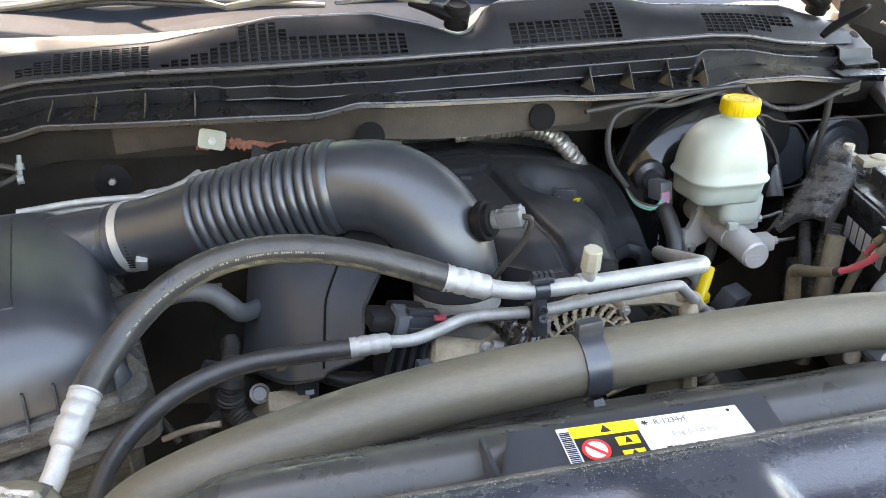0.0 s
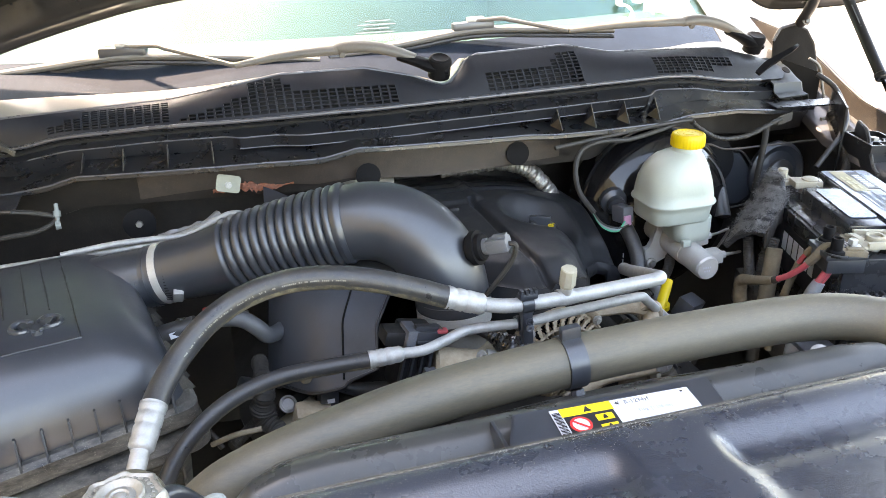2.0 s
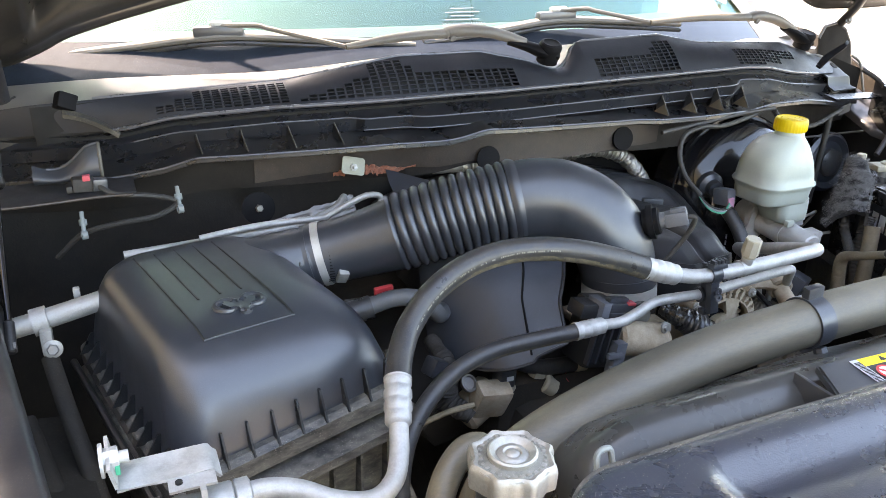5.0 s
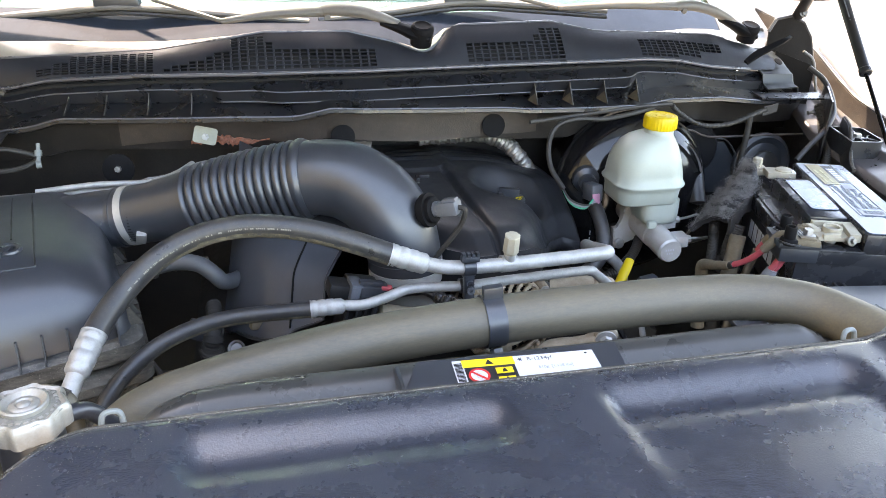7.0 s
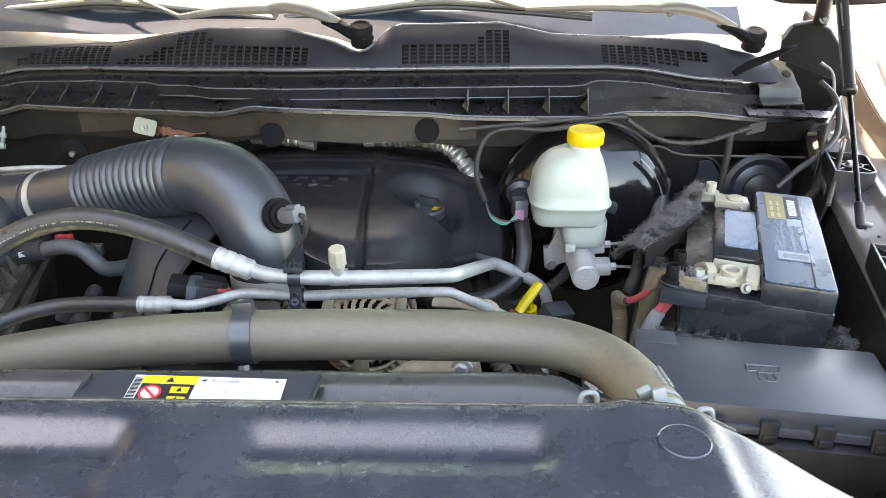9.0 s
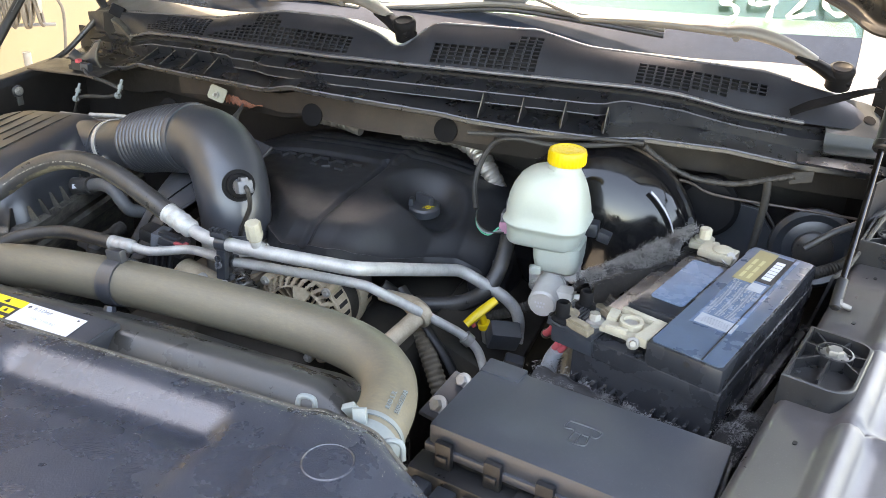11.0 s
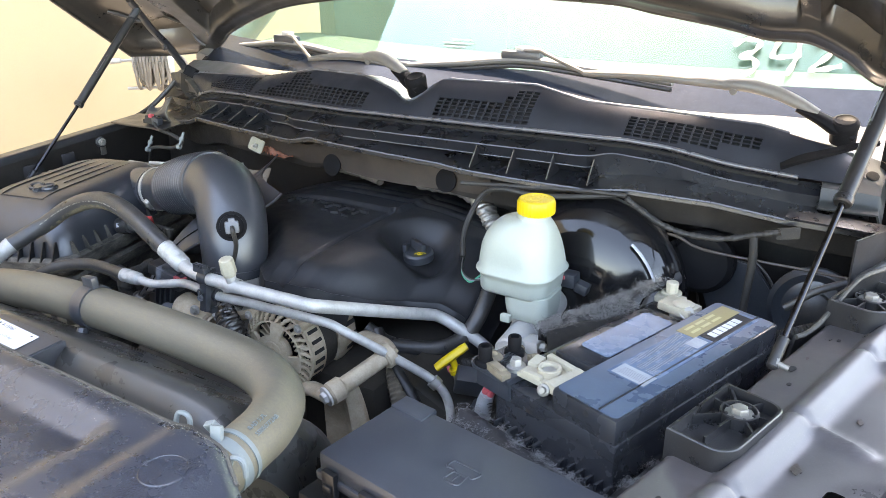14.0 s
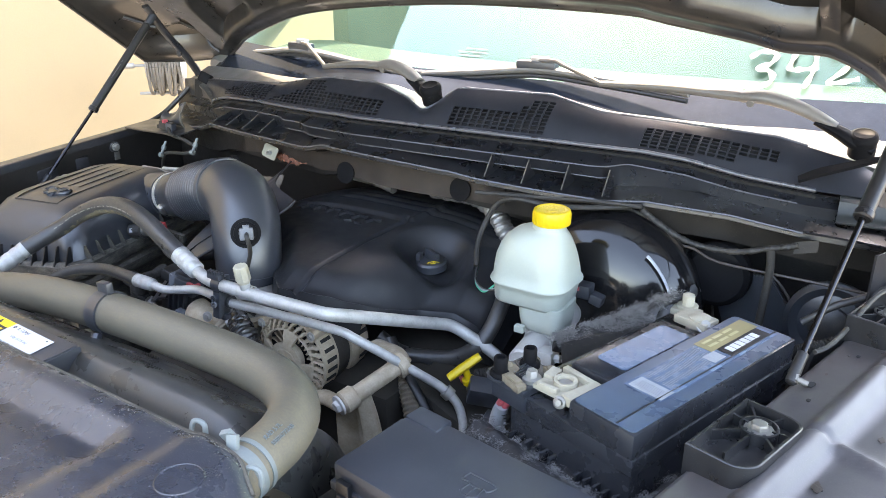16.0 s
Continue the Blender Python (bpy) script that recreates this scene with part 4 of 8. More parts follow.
        return base(u, v) + up * (0.030 * ridge(u, v) + 0.004 * smooth(0.012, 0.020, margin(u, v)) - 0.010 * smooth(0.02, 0.03, margin(u, v)) * (1 - smooth(0.045, 0.055, margin(u, v))))
    part("inner_frame", sheet(inner, 2 * N, 90, 0.0015), "hood_inner", t, sharp=50)
    part("edge_hem", tube([base(u, 0) + up * 0.002 for u in np.linspace(0, 1, 60)], 0.005, 8, 120), "hood_inner", t)
    for u in (0, 1):
        part("edge_hem", tube([base(u, v) + up * 0.002 for v in np.linspace(0, 1, 12)], 0.005, 8), "hood_inner", t)
    # holes and seams in the inner frame
    for u, v in ((0.10, 0.10), (0.13, 0.16), (0.86, 0.05), (0.90, 0.12), (0.88, 0.20)):
        p = Vector(inner(u, v))
        part("hole", lathe([(0.009, 0.0), (0.009, -0.0015)], p, up, 16), "dark", t)
    part("weatherstrip", tube([Vector(inner(0.86 + 0.10 * q, 0.03 + 0.16 * q)) - up * 0.004 for q in np.linspace(0, 1, 8)], 0.005, 8), "rubber", t, "thin black sealing cord")
    part("weatherstrip", tube([Vector(inner(0.15 - 0.10 * q, 0.03 + 0.16 * q)) - up * 0.004 for q in np.linspace(0, 1, 8)], 0.005, 8), "rubber", t, "thin black sealing cord")
    return t


hood_thing = hood()


def strut(low, mid, top, label):
    t = thing("gas_strut", low, label, "gas strut")
    l, m_, p = Vector(low), Vector(mid), Vector(top)
    d = (p - l).normalized()
    part("rod", rod(l, m_ + d * 0.02, 0.0038, seg=12), "chrome", t, "thin polished rod")
    cyl = part("cylinder", rod(m_, p, 0.0095, seg=20, bevel=0.003), "strut", t)
    side = d.cross(Vector((0, 0, 1))).normalized()
    face = (Vector((0.3, -0.3, 1.5)) - m_).normalized()
    face = (face - d * face.dot(d)).normalized()
    for a, b in ((0.34, 0.345), (0.36, 0.50), (0.53, 0.545)):
        part("print", box((0.004, 0.0004, (p - m_).length * (b - a)), Matrix.Translation(m_.lerp(p, a) + face * 0.0095) @ d.to_track_quat("Z", "Y").to_matrix().to_4x4()), "grey_pipe", cyl, "faded grey lettering bar")
    part("collar", rod(m_ - d * 0.004, m_ + d * 0.008, 0.0112, seg=16, bevel=0.002), "strut", t)
    part("lower_socket", rod(l - d * 0.022, l + d * 0.018, 0.0066, seg=14, bevel=0.002), "strut", t)
    part("ball_stud", join(rod(l - d * 0.014, l - d * 0.014 + Vector((0.016 if low[0] > MID else -0.016, 0, -0.004)), 0.0035, seg=10), lathe([(0.0065, 0), (0.0065, 0.006)], l - d * 0.014, (1, 0, 0), 6)), "bolt", t)
    part("upper_socket", rod(p, p + d * 0.03, 0.009, seg=12, bevel=0.002), "plastic", t)


strut((1.056, 0.827, 1.145), (1.080, 0.979, 1.279), (1.118, 1.215, 1.487), "black gas strut with a polished rod holding the hood")
strut((-0.535, 0.917, 1.074), (-0.535, 1.065, 1.211), (-0.535, 1.245, 1.388), "black gas strut with a polished rod at the far fender")


def hinge(t, pts, foot):
    arm = part("hinge_arm", tube(pts, [0.013, 0.013, 0.014, 0.013, 0.012], 12, 30, flat=0.6), "inner_paint", t, "dark painted hinge arm")
    part("pivot_bolt", bolt(Vector(pts[2]) + Vector((0.0, -0.012, 0)), (0, -1, 0.2), 0.006, 0.004), "inner_paint", arm)
    part("bracket", box((0.035, 0.06, 0.06), pose(*foot), 0.010), "inner_paint", arm)


hinge(hood_thing, [(1.182, 1.36, 1.255), (1.178, 1.335, 1.295), (1.160, 1.29, 1.335), (1.136, 1.24, 1.378), (1.118, 1.20, 1.45)], (1.185, 1.37, 1.20))
hinge(hood_thing, [(-0.54, 1.41, 1.20), (-0.54, 1.384, 1.254), (-0.54, 1.345, 1.31), (-0.54, 1.30, 1.36), (-0.54, 1.25, 1.43)], (-0.545, 1.42, 1.15))


def corner_seal(pts, label):
    solid("corner_seal", tube(pts, [0.006] + [0.008] * (len(pts) - 2) + [0.006], 12, 60, flat=0.8), "rubber", label, "rubber seal")


corner_seal([(-0.52, 1.395, 1.252), (-0.545, 1.38, 1.235), (-0.58, 1.35, 1.19), (-0.60, 1.30, 1.15), (-0.61, 1.22, 1.125)], "black rubber seal bent round the far fender corner")

# ---------------- air intake ----------------
def air_box():
    t = thing("air_filter_box", (-0.295, 0.86, 0.75), "black plastic air filter box with ribbed dusty flange", "air filter box")

    def ring(x0, x1, y0, y1, z, r, lean=0.0):
        cx, cy = (x0 + x1) / 2, (y0 + y1) / 2
        return [(cx + a, cy + b, z + lean * a) for a, b in rrect((x1 - x0) / 2, (y1 - y0) / 2, r, 7)]
    lid = loft([ring(-0.425, -0.163, 0.692, 1.035, 1.022, 0.03, 0.1), ring(-0.422, -0.166, 0.695, 1.033, 1.045, 0.035, 0.08), ring(-0.417, -0.172, 0.703, 1.032, 1.075, 0.045, 0.04),
                ring(-0.412, -0.180, 0.718, 1.031, 1.096, 0.052, 0.02), ring(-0.404, -0.192, 0.738, 1.028, 1.110, 0.055), ring(-0.392, -0.206, 0.760, 1.022, 1.1175, 0.05),
                ring(-0.375, -0.224, 0.785, 1.010, 1.121, 0.045), ring(-0.35, -0.25, 0.81, 0.99, 1.122, 0.04)])
    lid_ob = part("lid", lid, "plastic", t, sharp=70)
    # badge field with grooves running back
    for k, x in enumerate((-0.362, -0.337, -0.311, -0.286, -0.260)):
        y0 = 0.757 if k in (0, 4) else 0.84
        part("groove", tube([(x, y0, 1.1165 if y0 < 0.8 else 1.1222), (x, 0.80, 1.1222) if y0 < 0.8 else (x, 0.88, 1.1225), (x, 0.94, 1.1225), (x, 1.0, 1.1205)], 0.0013, 6), "plastic_dull", lid_ob)
    part("groove", tube([(-0.363, 0.757, 1.1165), (-0.311, 0.757, 1.1170), (-0.259, 0.757, 1.1165)], 0.0015, 6), "plastic_dull", lid_ob)
    emblem = [prism(rrect(0.0065, 0.012, 0.005), 0.010, pose(-0.303 + dx, 0.800 + dy, 1.117, 0, 0, rz), 0.003) for dx, dy, rz in ((-0.011, 0.002, 22), (0.0, -0.008, 0), (0.011, 0.002, -22))]
    emblem += [tube([(-0.303 + k * (0.016 + 0.011 * math.cos(a)), 0.803 + 0.012 * math.sin(a), 1.1235) for a in np.linspace(-2.4, 2.9, 12)], [0.0025 + 0.003 * q / 11 for q in range(12)], 8, 40, flat=1.1) for k in (-1, 1)]
    part("emblem", join(*emblem), "plastic", lid_ob, "plain moulded emblem")
    part("flange", loft([ring(-0.437, -0.152, 0.678, 1.045, 0.996, 0.02, 0.1), ring(-0.437, -0.152, 0.678, 1.045, 1.016, 0.02, 0.1), ring(-0.43, -0.158, 0.684, 1.04, 1.022, 0.02, 0.1)]), "tan_dust", t)
    part("tray", loft([ring(-0.41, -0.18, 0.71, 1.02, 0.72, 0.03), ring(-0.425, -0.165, 0.69, 1.035, 0.99, 0.02, 0.1)]), "tan_dust", t, "dusty lower half")
    for k in range(9):
        x = -0.405 + 0.028 * k
        z = 1.018 + 0.1 * (x + 0.29)
        part("gusset", wedge((x, 0.692, z), 0.0024, 0.015, 0.034, 0), "plastic_dull", t)
    for k in range(11):
        y = 0.715 + 0.029 * k
        part("gusset", wedge((-0.426, y, 1.006), 0.0024, 0.016, 0.026, -90), "plastic_dull", t)
        part("gusset", wedge((-0.163, y, 1.034), 0.0024, 0.014, 0.026, 90), "plastic_dusty", t)
    part("rim_rail", tube([(-0.447, 0.70, 0.985), (-0.447, 0.86, 0.985), (-0.447, 1.03, 0.985)], 0.0045, 8), "plastic_dull", t)
    part("lower_ledge", loft([ring(-0.440, -0.150, 0.668, 1.05, 0.962, 0.02, 0.1), ring(-0.444, -0.146, 0.662, 1.05, 0.968, 0.02, 0.1), ring(-0.444, -0.146, 0.662, 1.05, 0.980, 0.02, 0.1), ring(-0.438, -0.152, 0.672, 1.045, 0.986, 0.02, 0.1)]), "tan_dust", t)
    for k in range(7):
        x = -0.40 + 0.036 * k
        part("tray_rib", box((0.003, 0.012, 0.20), pose(x, 0.690, 0.76)), "tan_dust", t)
    back = Matrix.Translation(t.location) @ pose(0, 0, 0, 0, 0, -12.5) @ Matrix.Translation(-t.location)
    t.rotation_euler = (0, 0, radians(12.5))

    def turned(bm):
        bmesh.ops.transform(bm, matrix=back, verts=bm.verts)
        return bm
    part("outlet", turned(tube([(-0.235, 0.985, 1.070), (-0.195, 0.976, 1.086), (-0.150, 0.966, 1.0965)], [0.054, 0.046, 0.041], 28)), "plastic", t)
    part("outlet_collar", turned(ring_band((-0.166, 0.9705, 1.0925), (0.107, -0.033, 0.028), 0.0415, 0.0450, 0.006, 36)), "plastic", t)
    part("outlet_latch", turned(join(box((0.016, 0.003, 0.020), pose(-0.186, 0.9335, 1.094, -25, 10, 12), 0.001), box((0.010, 0.002, 0.006), pose(-0.186, 0.9315, 1.098, -25, 10, 12), 0.0005))), "plastic_dull", t)
    for a in (-60, 0, 60):
        part("outlet_rib", turned(tube([(-0.20, 0.98 - 0.046 * math.sin(radians(a)), 1.083 + 0.046 * math.cos(radians(a))), (-0.165, 0.97 - 0.042 * math.sin(radians(a)), 1.093 + 0.042 * math.cos(radians(a)))], 0.003, 6)), "plastic", t)


def wedge(at, w, d, h, rz):
    bm = bmesh.new()
    pts = [(0, -d, 0), (0, 0.004, 0), (0, 0.004, h), (0, 0, h)]
    a = [bm.verts.new((-w / 2, p[1], p[2])) for p in pts]
    b = [bm.verts.new((w / 2, p[1], p[2])) for p in pts]
    bm.faces.new(a)
    bm.faces.new(b[::-1])
    for i in range(4):
        bm.faces.new((a[i], b[i], b[(i + 1) % 4], a[(i + 1) % 4]))
    bmesh.ops.transform(bm, matrix=pose(*at, 0, 0, rz), verts=bm.verts)
    return bm


air_box()


def intake_tube():
    t = thing("intake_tube", (0.1, 0.88, 1.1), "black intake tube with ribbed bellows and a smooth elbow", "intake tube")
    d = Vector((0.107, -0.033, 0.028)).normalized()
    part("cuff", tube([(-0.165, 0.971, 1.0935), (-0.125, 0.958, 1.103), (-0.085, 0.945, 1.114), (-0.052, 0.9345, 1.1245)], [0.0435, 0.044, 0.047, 0.051], 32), "plastic", t)
    ribs = 13
    part("bellows", tube([(-0.053, 0.935, 1.1245), (0.0, 0.917, 1.143), (0.05, 0.899, 1.158), (0.100, 0.882, 1.1705)], [0.0515, 0.0525, 0.0535, 0.0545], 36, ribs * 12,
         wave=lambda s: 0.945 + 0.110 * abs(math.cos(math.pi * ribs * s)) ** 0.62), "plastic", t, "ribbed bellows", sharp=60)
    part("elbow", tube([(0.097, 0.883, 1.1700), (0.125, 0.873, 1.1745), (0.160, 0.858, 1.1715), (0.192, 0.838, 1.155), (0.214, 0.819, 1.127), (0.226, 0.806, 1.09), (0.229, 0.799, 1.05)],
         [0.0525, 0.054, 0.0555, 0.056, 0.0555, 0.053, 0.050], 36, 48), "plastic", t, "smooth moulded elbow")
    part("collar", tube([(0.093, 0.8845, 1.1695), (0.100, 0.882, 1.171), (0.107, 0.8795, 1.1725)], [0.055, 0.0575, 0.055], 36), "plastic", t)
    band = part("clamp_band", ring_band((-0.150, 0.9662, 1.0970), d, 0.0437, 0.0452, 0.0105, 40), "clamp", t, "worm-drive steel hose clamp")
    part("screw_box", box((0.014, 0.012, 0.020), pose(-0.137, 0.926, 1.072, 30, 10, 0), 0.002), "steel", band)
    part("screw_slots", join(*[box((0.008, 0.0006, 0.0015), pose(-0.1485, 0.9660 - 0.0455 * math.cos(a), 1.097 + 0.0455 * math.sin(a), -math.degrees(a), 0, 0)) for a in np.linspace(-0.6, 0.5, 12)]), "dark", band)
    # throat clamp at the lower end
    part("lower_clamp", ring_band((0.229, 0.801, 1.070), (0.02, -0.1, -1), 0.0500, 0.0530, 0.012, 36), "plastic", t)
    part("lower_band", ring_band((0.229, 0.798, 1.0535), (0.02, -0.08, -1), 0.0505, 0.0522, 0.018, 40), "clamp", t)
    # temperature sensor on the elbow
    n = Vector((0.72, -0.62, 0.30)).normalized()
    b = Vector((0.2225, 0.808, 1.140)) + n * 0.046
    part("sensor_boss", join(lathe([(0.019, -0.01), (0.0185, 0.010), (0.016, 0.012)], b, n, 24), lathe([(0.0235, -0.004), (0.0235, 0.004)], b, n, 24)), "dead_black", t)
    s = part("sensor", join(lathe([(0.011, 0.010), (0.011, 0.018), (0.008, 0.019)], b, n, 18), box((0.021, 0.019, 0.030), Matrix.Translation(b + n * 0.018) @ n.to_track_quat("Z", "Y").to_matrix().to_4x4(), 0.003)), "grey", t, "grey temperature sensor plug")
    part("latch", box((0.010, 0.006, 0.020), Matrix.Translation(b + n * 0.024 + Vector((0, 0, 0.011))) @ n.to_track_quat("Z", "Y").to_matrix().to_4x4(), 0.001), "grey", s)
    e = b + n * 0.046
    part("sensor_wire", tube([e, e + n * 0.012 + Vector((0, 0, -0.006)), e + Vector((0.004, 0, -0.03)), e + Vector((-0.02, 0.01, -0.07)), e + Vector((-0.035, 0.02, -0.10))], 0.0035, 8), "loom", t)
    part("blue_wire", tube([e, e + n * 0.008 + Vector((0, 0, -0.003)), e + Vector((0.003, 0, -0.014))], 0.0018, 6), "grey", t)


intake_tube()


# ---------------- air conditioning lines ----------------
def ferrule(t, a, b, r, name="ferrule"):
    a, b = Vector(a), Vector(b)
    d = (b - a)
    n = d.length
    prof = [(r * 0.94, 0), (r * 1.02, 0.0015), (r * 1.03, n * 0.14), (r * 0.955, n * 0.18), (r * 0.955, n * 0.22), (r * 1.03, n * 0.26), (r * 1.03, n * 0.40), (r * 0.95, n * 0.44), (r * 0.95, n * 0.48), (r * 1.02, n * 0.52), (r * 1.02, n * 0.66), (r * 0.94, n * 0.70), (r * 0.97, n * 0.76), (r * 0.97, n * 0.90), (r * 0.80, n * 0.96), (r * 0.6, n)]
    f = part(name, lathe(prof, a, d, 32, lobes=lambda q, h: 1 + (0.022 * math.cos(8 * q) if 0.2 * n < h < 0.7 * n else 0.0)), "alu", t, "crimped aluminium ferrule")
    part("lip", ring_band(a + d * 0.02, d, r * 0.96, r * 1.07, 0.0022, 32), "alu", f)
    return f


def hose_print(t, pts, r, a, b, up):
    """A broken line of small unreadable print along a hose."""
    c = curve_through(pts, 200)
    bms = []
    i = int(200 * a)
    while i < 200 * b:
        step = random.choice((1, 1, 1, 2))
        p, q = Vector(c[i]), Vector(c[i + 1])
        d = (q - p).normalized()
        o = (up - d * up.dot(d)).normalized()
        m = Matrix.Translation(p + o * (r + 0.0001)) @ Matrix((d, o.cross(d), o)).transposed().to_4x4()
        bms.append(box(((q - p).length * random.uniform(0.4, 0.8), 0.0018, 0.0003), m))
        i += step if random.random() > 0.08 else 4
    part("print", join(*bms), "print_gold", t, "faint line of worn print")


def ac_lines():
    t = thing("ac_suction_line", (-0.05, 0.7, 1.05), "thick black rubber air conditioning hose crimped to an aluminium pipe", "refrigerant hose")
    h1 = [(0.193, 0.702, 1.128), (0.150, 0.708, 1.145), (0.105, 0.717, 1.1585), (0.056, 0.727, 1.1665), (0.005, 0.733, 1.167), (-0.045, 0.732, 1.157), (-0.090, 0.722, 1.137), (-0.125, 0.703, 1.111), (-0.146, 0.677, 1.094), (-0.160, 0.650, 1.080)]
    part("hose", tube(h1, 0.0142, 24, 110), "rubber", t, "braided black rubber hose")
    part("dust_band", tube([Vector(p) + Vector((0, -0.0010, -0.0020)) for p in h1], 0.01265, 24, 110, wave=lambda s: 1 + 0.006 * math.sin(143 * s) + 0.006 * math.sin(61 * s)), "hose_dust", t, "tan dust caked along the underside")
    hose_print(t, h1, 0.0142, 0.30, 0.80, Vector((0.1, -0.95, 0.12)))
    ferrule(t, (0.190, 0.7025, 1.129), (0.238, 0.694, 1.114), 0.0140)
    ferrule(t, (-0.159, 0.652, 1.081), (-0.176, 0.606, 1.055), 0.0142)
    p1 = [(0.232, 0.695, 1.116), (0.262, 0.690, 1.1105), (0.30, 0.688, 1.109), (0.37, 0.690, 1.1088), (0.44, 0.695, 1.1085), (0.478, 0.698, 1.1085), (0.492, 0.706, 1.1062), (0.499, 0.728, 1.097), (0.515, 0.783, 1.0735), (0.532, 0.842, 1.048), (0.545, 0.886, 1.0295), (0.558, 0.908, 1.019), (0.588, 0.922, 0.999), (0.622, 0.935, 0.974), (0.642, 0.938, 0.950), (0.648, 0.934, 0.915), (0.646, 0.92, 0.85), (0.64, 0.90, 0.78)]
    part("pipe", tube(p1, 0.0095, 20, 150), "alu", t, "bright aluminium pipe")
    p0 = [(-0.174, 0.610, 1.058), (-0.184, 0.583, 1.040), (-0.198, 0.562, 1.028), (-0.222, 0.552, 1.022), (-0.255, 0.560, 1.026), (-0.285, 0.578, 1.034), (-0.315, 0.587, 1.038), (-0.35, 0.588, 1.036)]
    part("pipe", tube(p0, 0.0099, 20, 70), "alu", t, "bent aluminium pipe")
    v = part("service_port", join(rod((0.345, 0.690, 1.108), (0.345, 0.686, 1.132), 0.0078, seg=16), ring_band((0.345, 0.691, 1.1087), (1, 0.05, 0), 0.0097, 0.0112, 0.022, 24)), "alu", t, "service port stub")
    part("cap", join(rod((0.345, 0.6865, 1.129), (0.345, 0.6825, 1.153), 0.0112, 0.0105, seg=8, bevel=0.0012), rod((0.345, 0.687, 1.126), (0.345, 0.6863, 1.130), 0.0090, seg=16)), "cream", v, "cream faceted cap")
    u = thing("ac_liquid_line", (0, 0.7, 1.0), "thinner black rubber refrigerant hose with aluminium pipe", "refrigerant hose")
    h2 = [(0.090, 0.692, 1.065), (0.045, 0.698, 1.062), (-0.016, 0.704, 1.056), (-0.062, 0.696, 1.049), (-0.101, 0.679, 1.038), (-0.139, 0.655, 1.015), (-0.163, 0.628, 0.985), (-0.175, 0.60, 0.94), (-0.178, 0.58, 0.86), (-0.178, 0.57, 0.75)]
    part("hose", tube(h2, 0.0100, 18, 80), "rubber", u, "black rubber hose")
    part("dust_band", tube([Vector(p) + Vector((0, -0.0007, -0.0015)) for p in h2], 0.0089, 18, 80), "hose_dust", u, "tan dust caked along the underside")
    ferrule(u, (0.087, 0.6925, 1.065), (0.130, 0.691, 1.067), 0.0107)
    p2 = [(0.127, 0.691, 1.067), (0.155, 0.691, 1.066), (0.185, 0.698, 1.070), (0.222, 0.706, 1.0755), (0.29, 0.700, 1.076), (0.35, 0.710, 1.0735), (0.42, 0.722, 1.0700), (0.472, 0.731, 1.0668), (0.487, 0.736, 1.0630), (0.497, 0.744, 1.0540), (0.530, 0.774, 1.0220), (0.564, 0.803, 0.9895), (0.595, 0.826, 0.960), (0.618, 0.832, 0.932), (0.632, 0.820, 0.890), (0.635, 0.80, 0.80)]
    part("pipe", tube(p2, 0.0068, 18, 120), "alu", u, "thin aluminium pipe")
    part("clip_ring", ring_band((0.6, 0.828, 0.955), (0.6, 0.2, -0.6), 0.007, 0.0105, 0.012), "steel", u)
    c = thing("pipe_clip", (0.289, 0.69, 1.06), "black plastic clip joining the two pipes", "pipe clip")
    part("body", join(box((0.014, 0.010, 0.070), pose(0.290, 0.680, 1.058, -8, 0, 0), 0.002), ring_band((0.290, 0.690, 1.109), (1, 0.05, 0), 0.0099, 0.0128, 0.016, 24), ring_band((0.290, 0.701, 1.076), (1, 0.05, 0), 0.0073, 0.0100, 0.016, 24),
         box((0.006, 0.022, 0.060), pose(0.290, 0.690, 1.060, -6, 0, 0), 0.001)), "plastic", c)
    part("eyelet", ring_band((0.2905, 0.6735, 1.082), (0, -1, 0.15), 0.0026, 0.0050, 0.003, 18), "grey", c)
    part("head", join(box((0.024, 0.012, 0.008), pose(0.290, 0.682, 1.120, -8, 0, 0), 0.002), *[box((0.004, 0.008, 0.006), pose(0.281 + 0.006 * k, 0.681, 1.127)) for k in range(4)]), "plastic", c)
    part("foot", box((0.018, 0.012, 0.008), pose(0.290, 0.690, 1.052, -8, 0, 0), 0.002), "plastic", c)
    part("eye", ring_band((0.290, 0.6745, 1.091), (0, -1, 0.1), 0.0026, 0.0048, 0.003, 16), "plastic", c)


ac_lines()


def ac_fitting():
    t = thing("ac_fitting", (-0.37, 0.59, 1.0), "aluminium refrigerant block fitting with a stamped bracket", "pipe fitting")
    def pebble(x, hy, hz):
        return [(x, 0.586 + a, 1.034 + b - 0.012) for a, b in rrect(hy, hz, 0.016, 6)]
    part("block", join(loft([pebble(-0.327, 0.015, 0.028), pebble(-0.329, 0.018, 0.031), pebble(-0.341, 0.018, 0.031), pebble(-0.3425, 0.0165, 0.0295)]), loft([pebble(-0.3428, 0.0165, 0.0295), pebble(-0.3445, 0.018, 0.031), pebble(-0.366, 0.018, 0.031), pebble(-0.368, 0.015, 0.028)])), "alu", t)
    part("bolt", join(rod((-0.328, 0.572, 1.012), (-0.321, 0.572, 1.012), 0.0095, seg=6, bevel=0.001), rod((-0.322, 0.572, 1.012), (-0.312, 0.572, 1.012), 0.0052, seg=14)), "cast_bright", t)
    part("stub", tube([(-0.365, 0.590, 1.034), (-0.392, 0.592, 1.034), (-0.414, 0.594, 1.033), (-0.45, 0.60, 1.03), (-0.50, 0.61, 1.02)], 0.0130, 18), "alu", t)
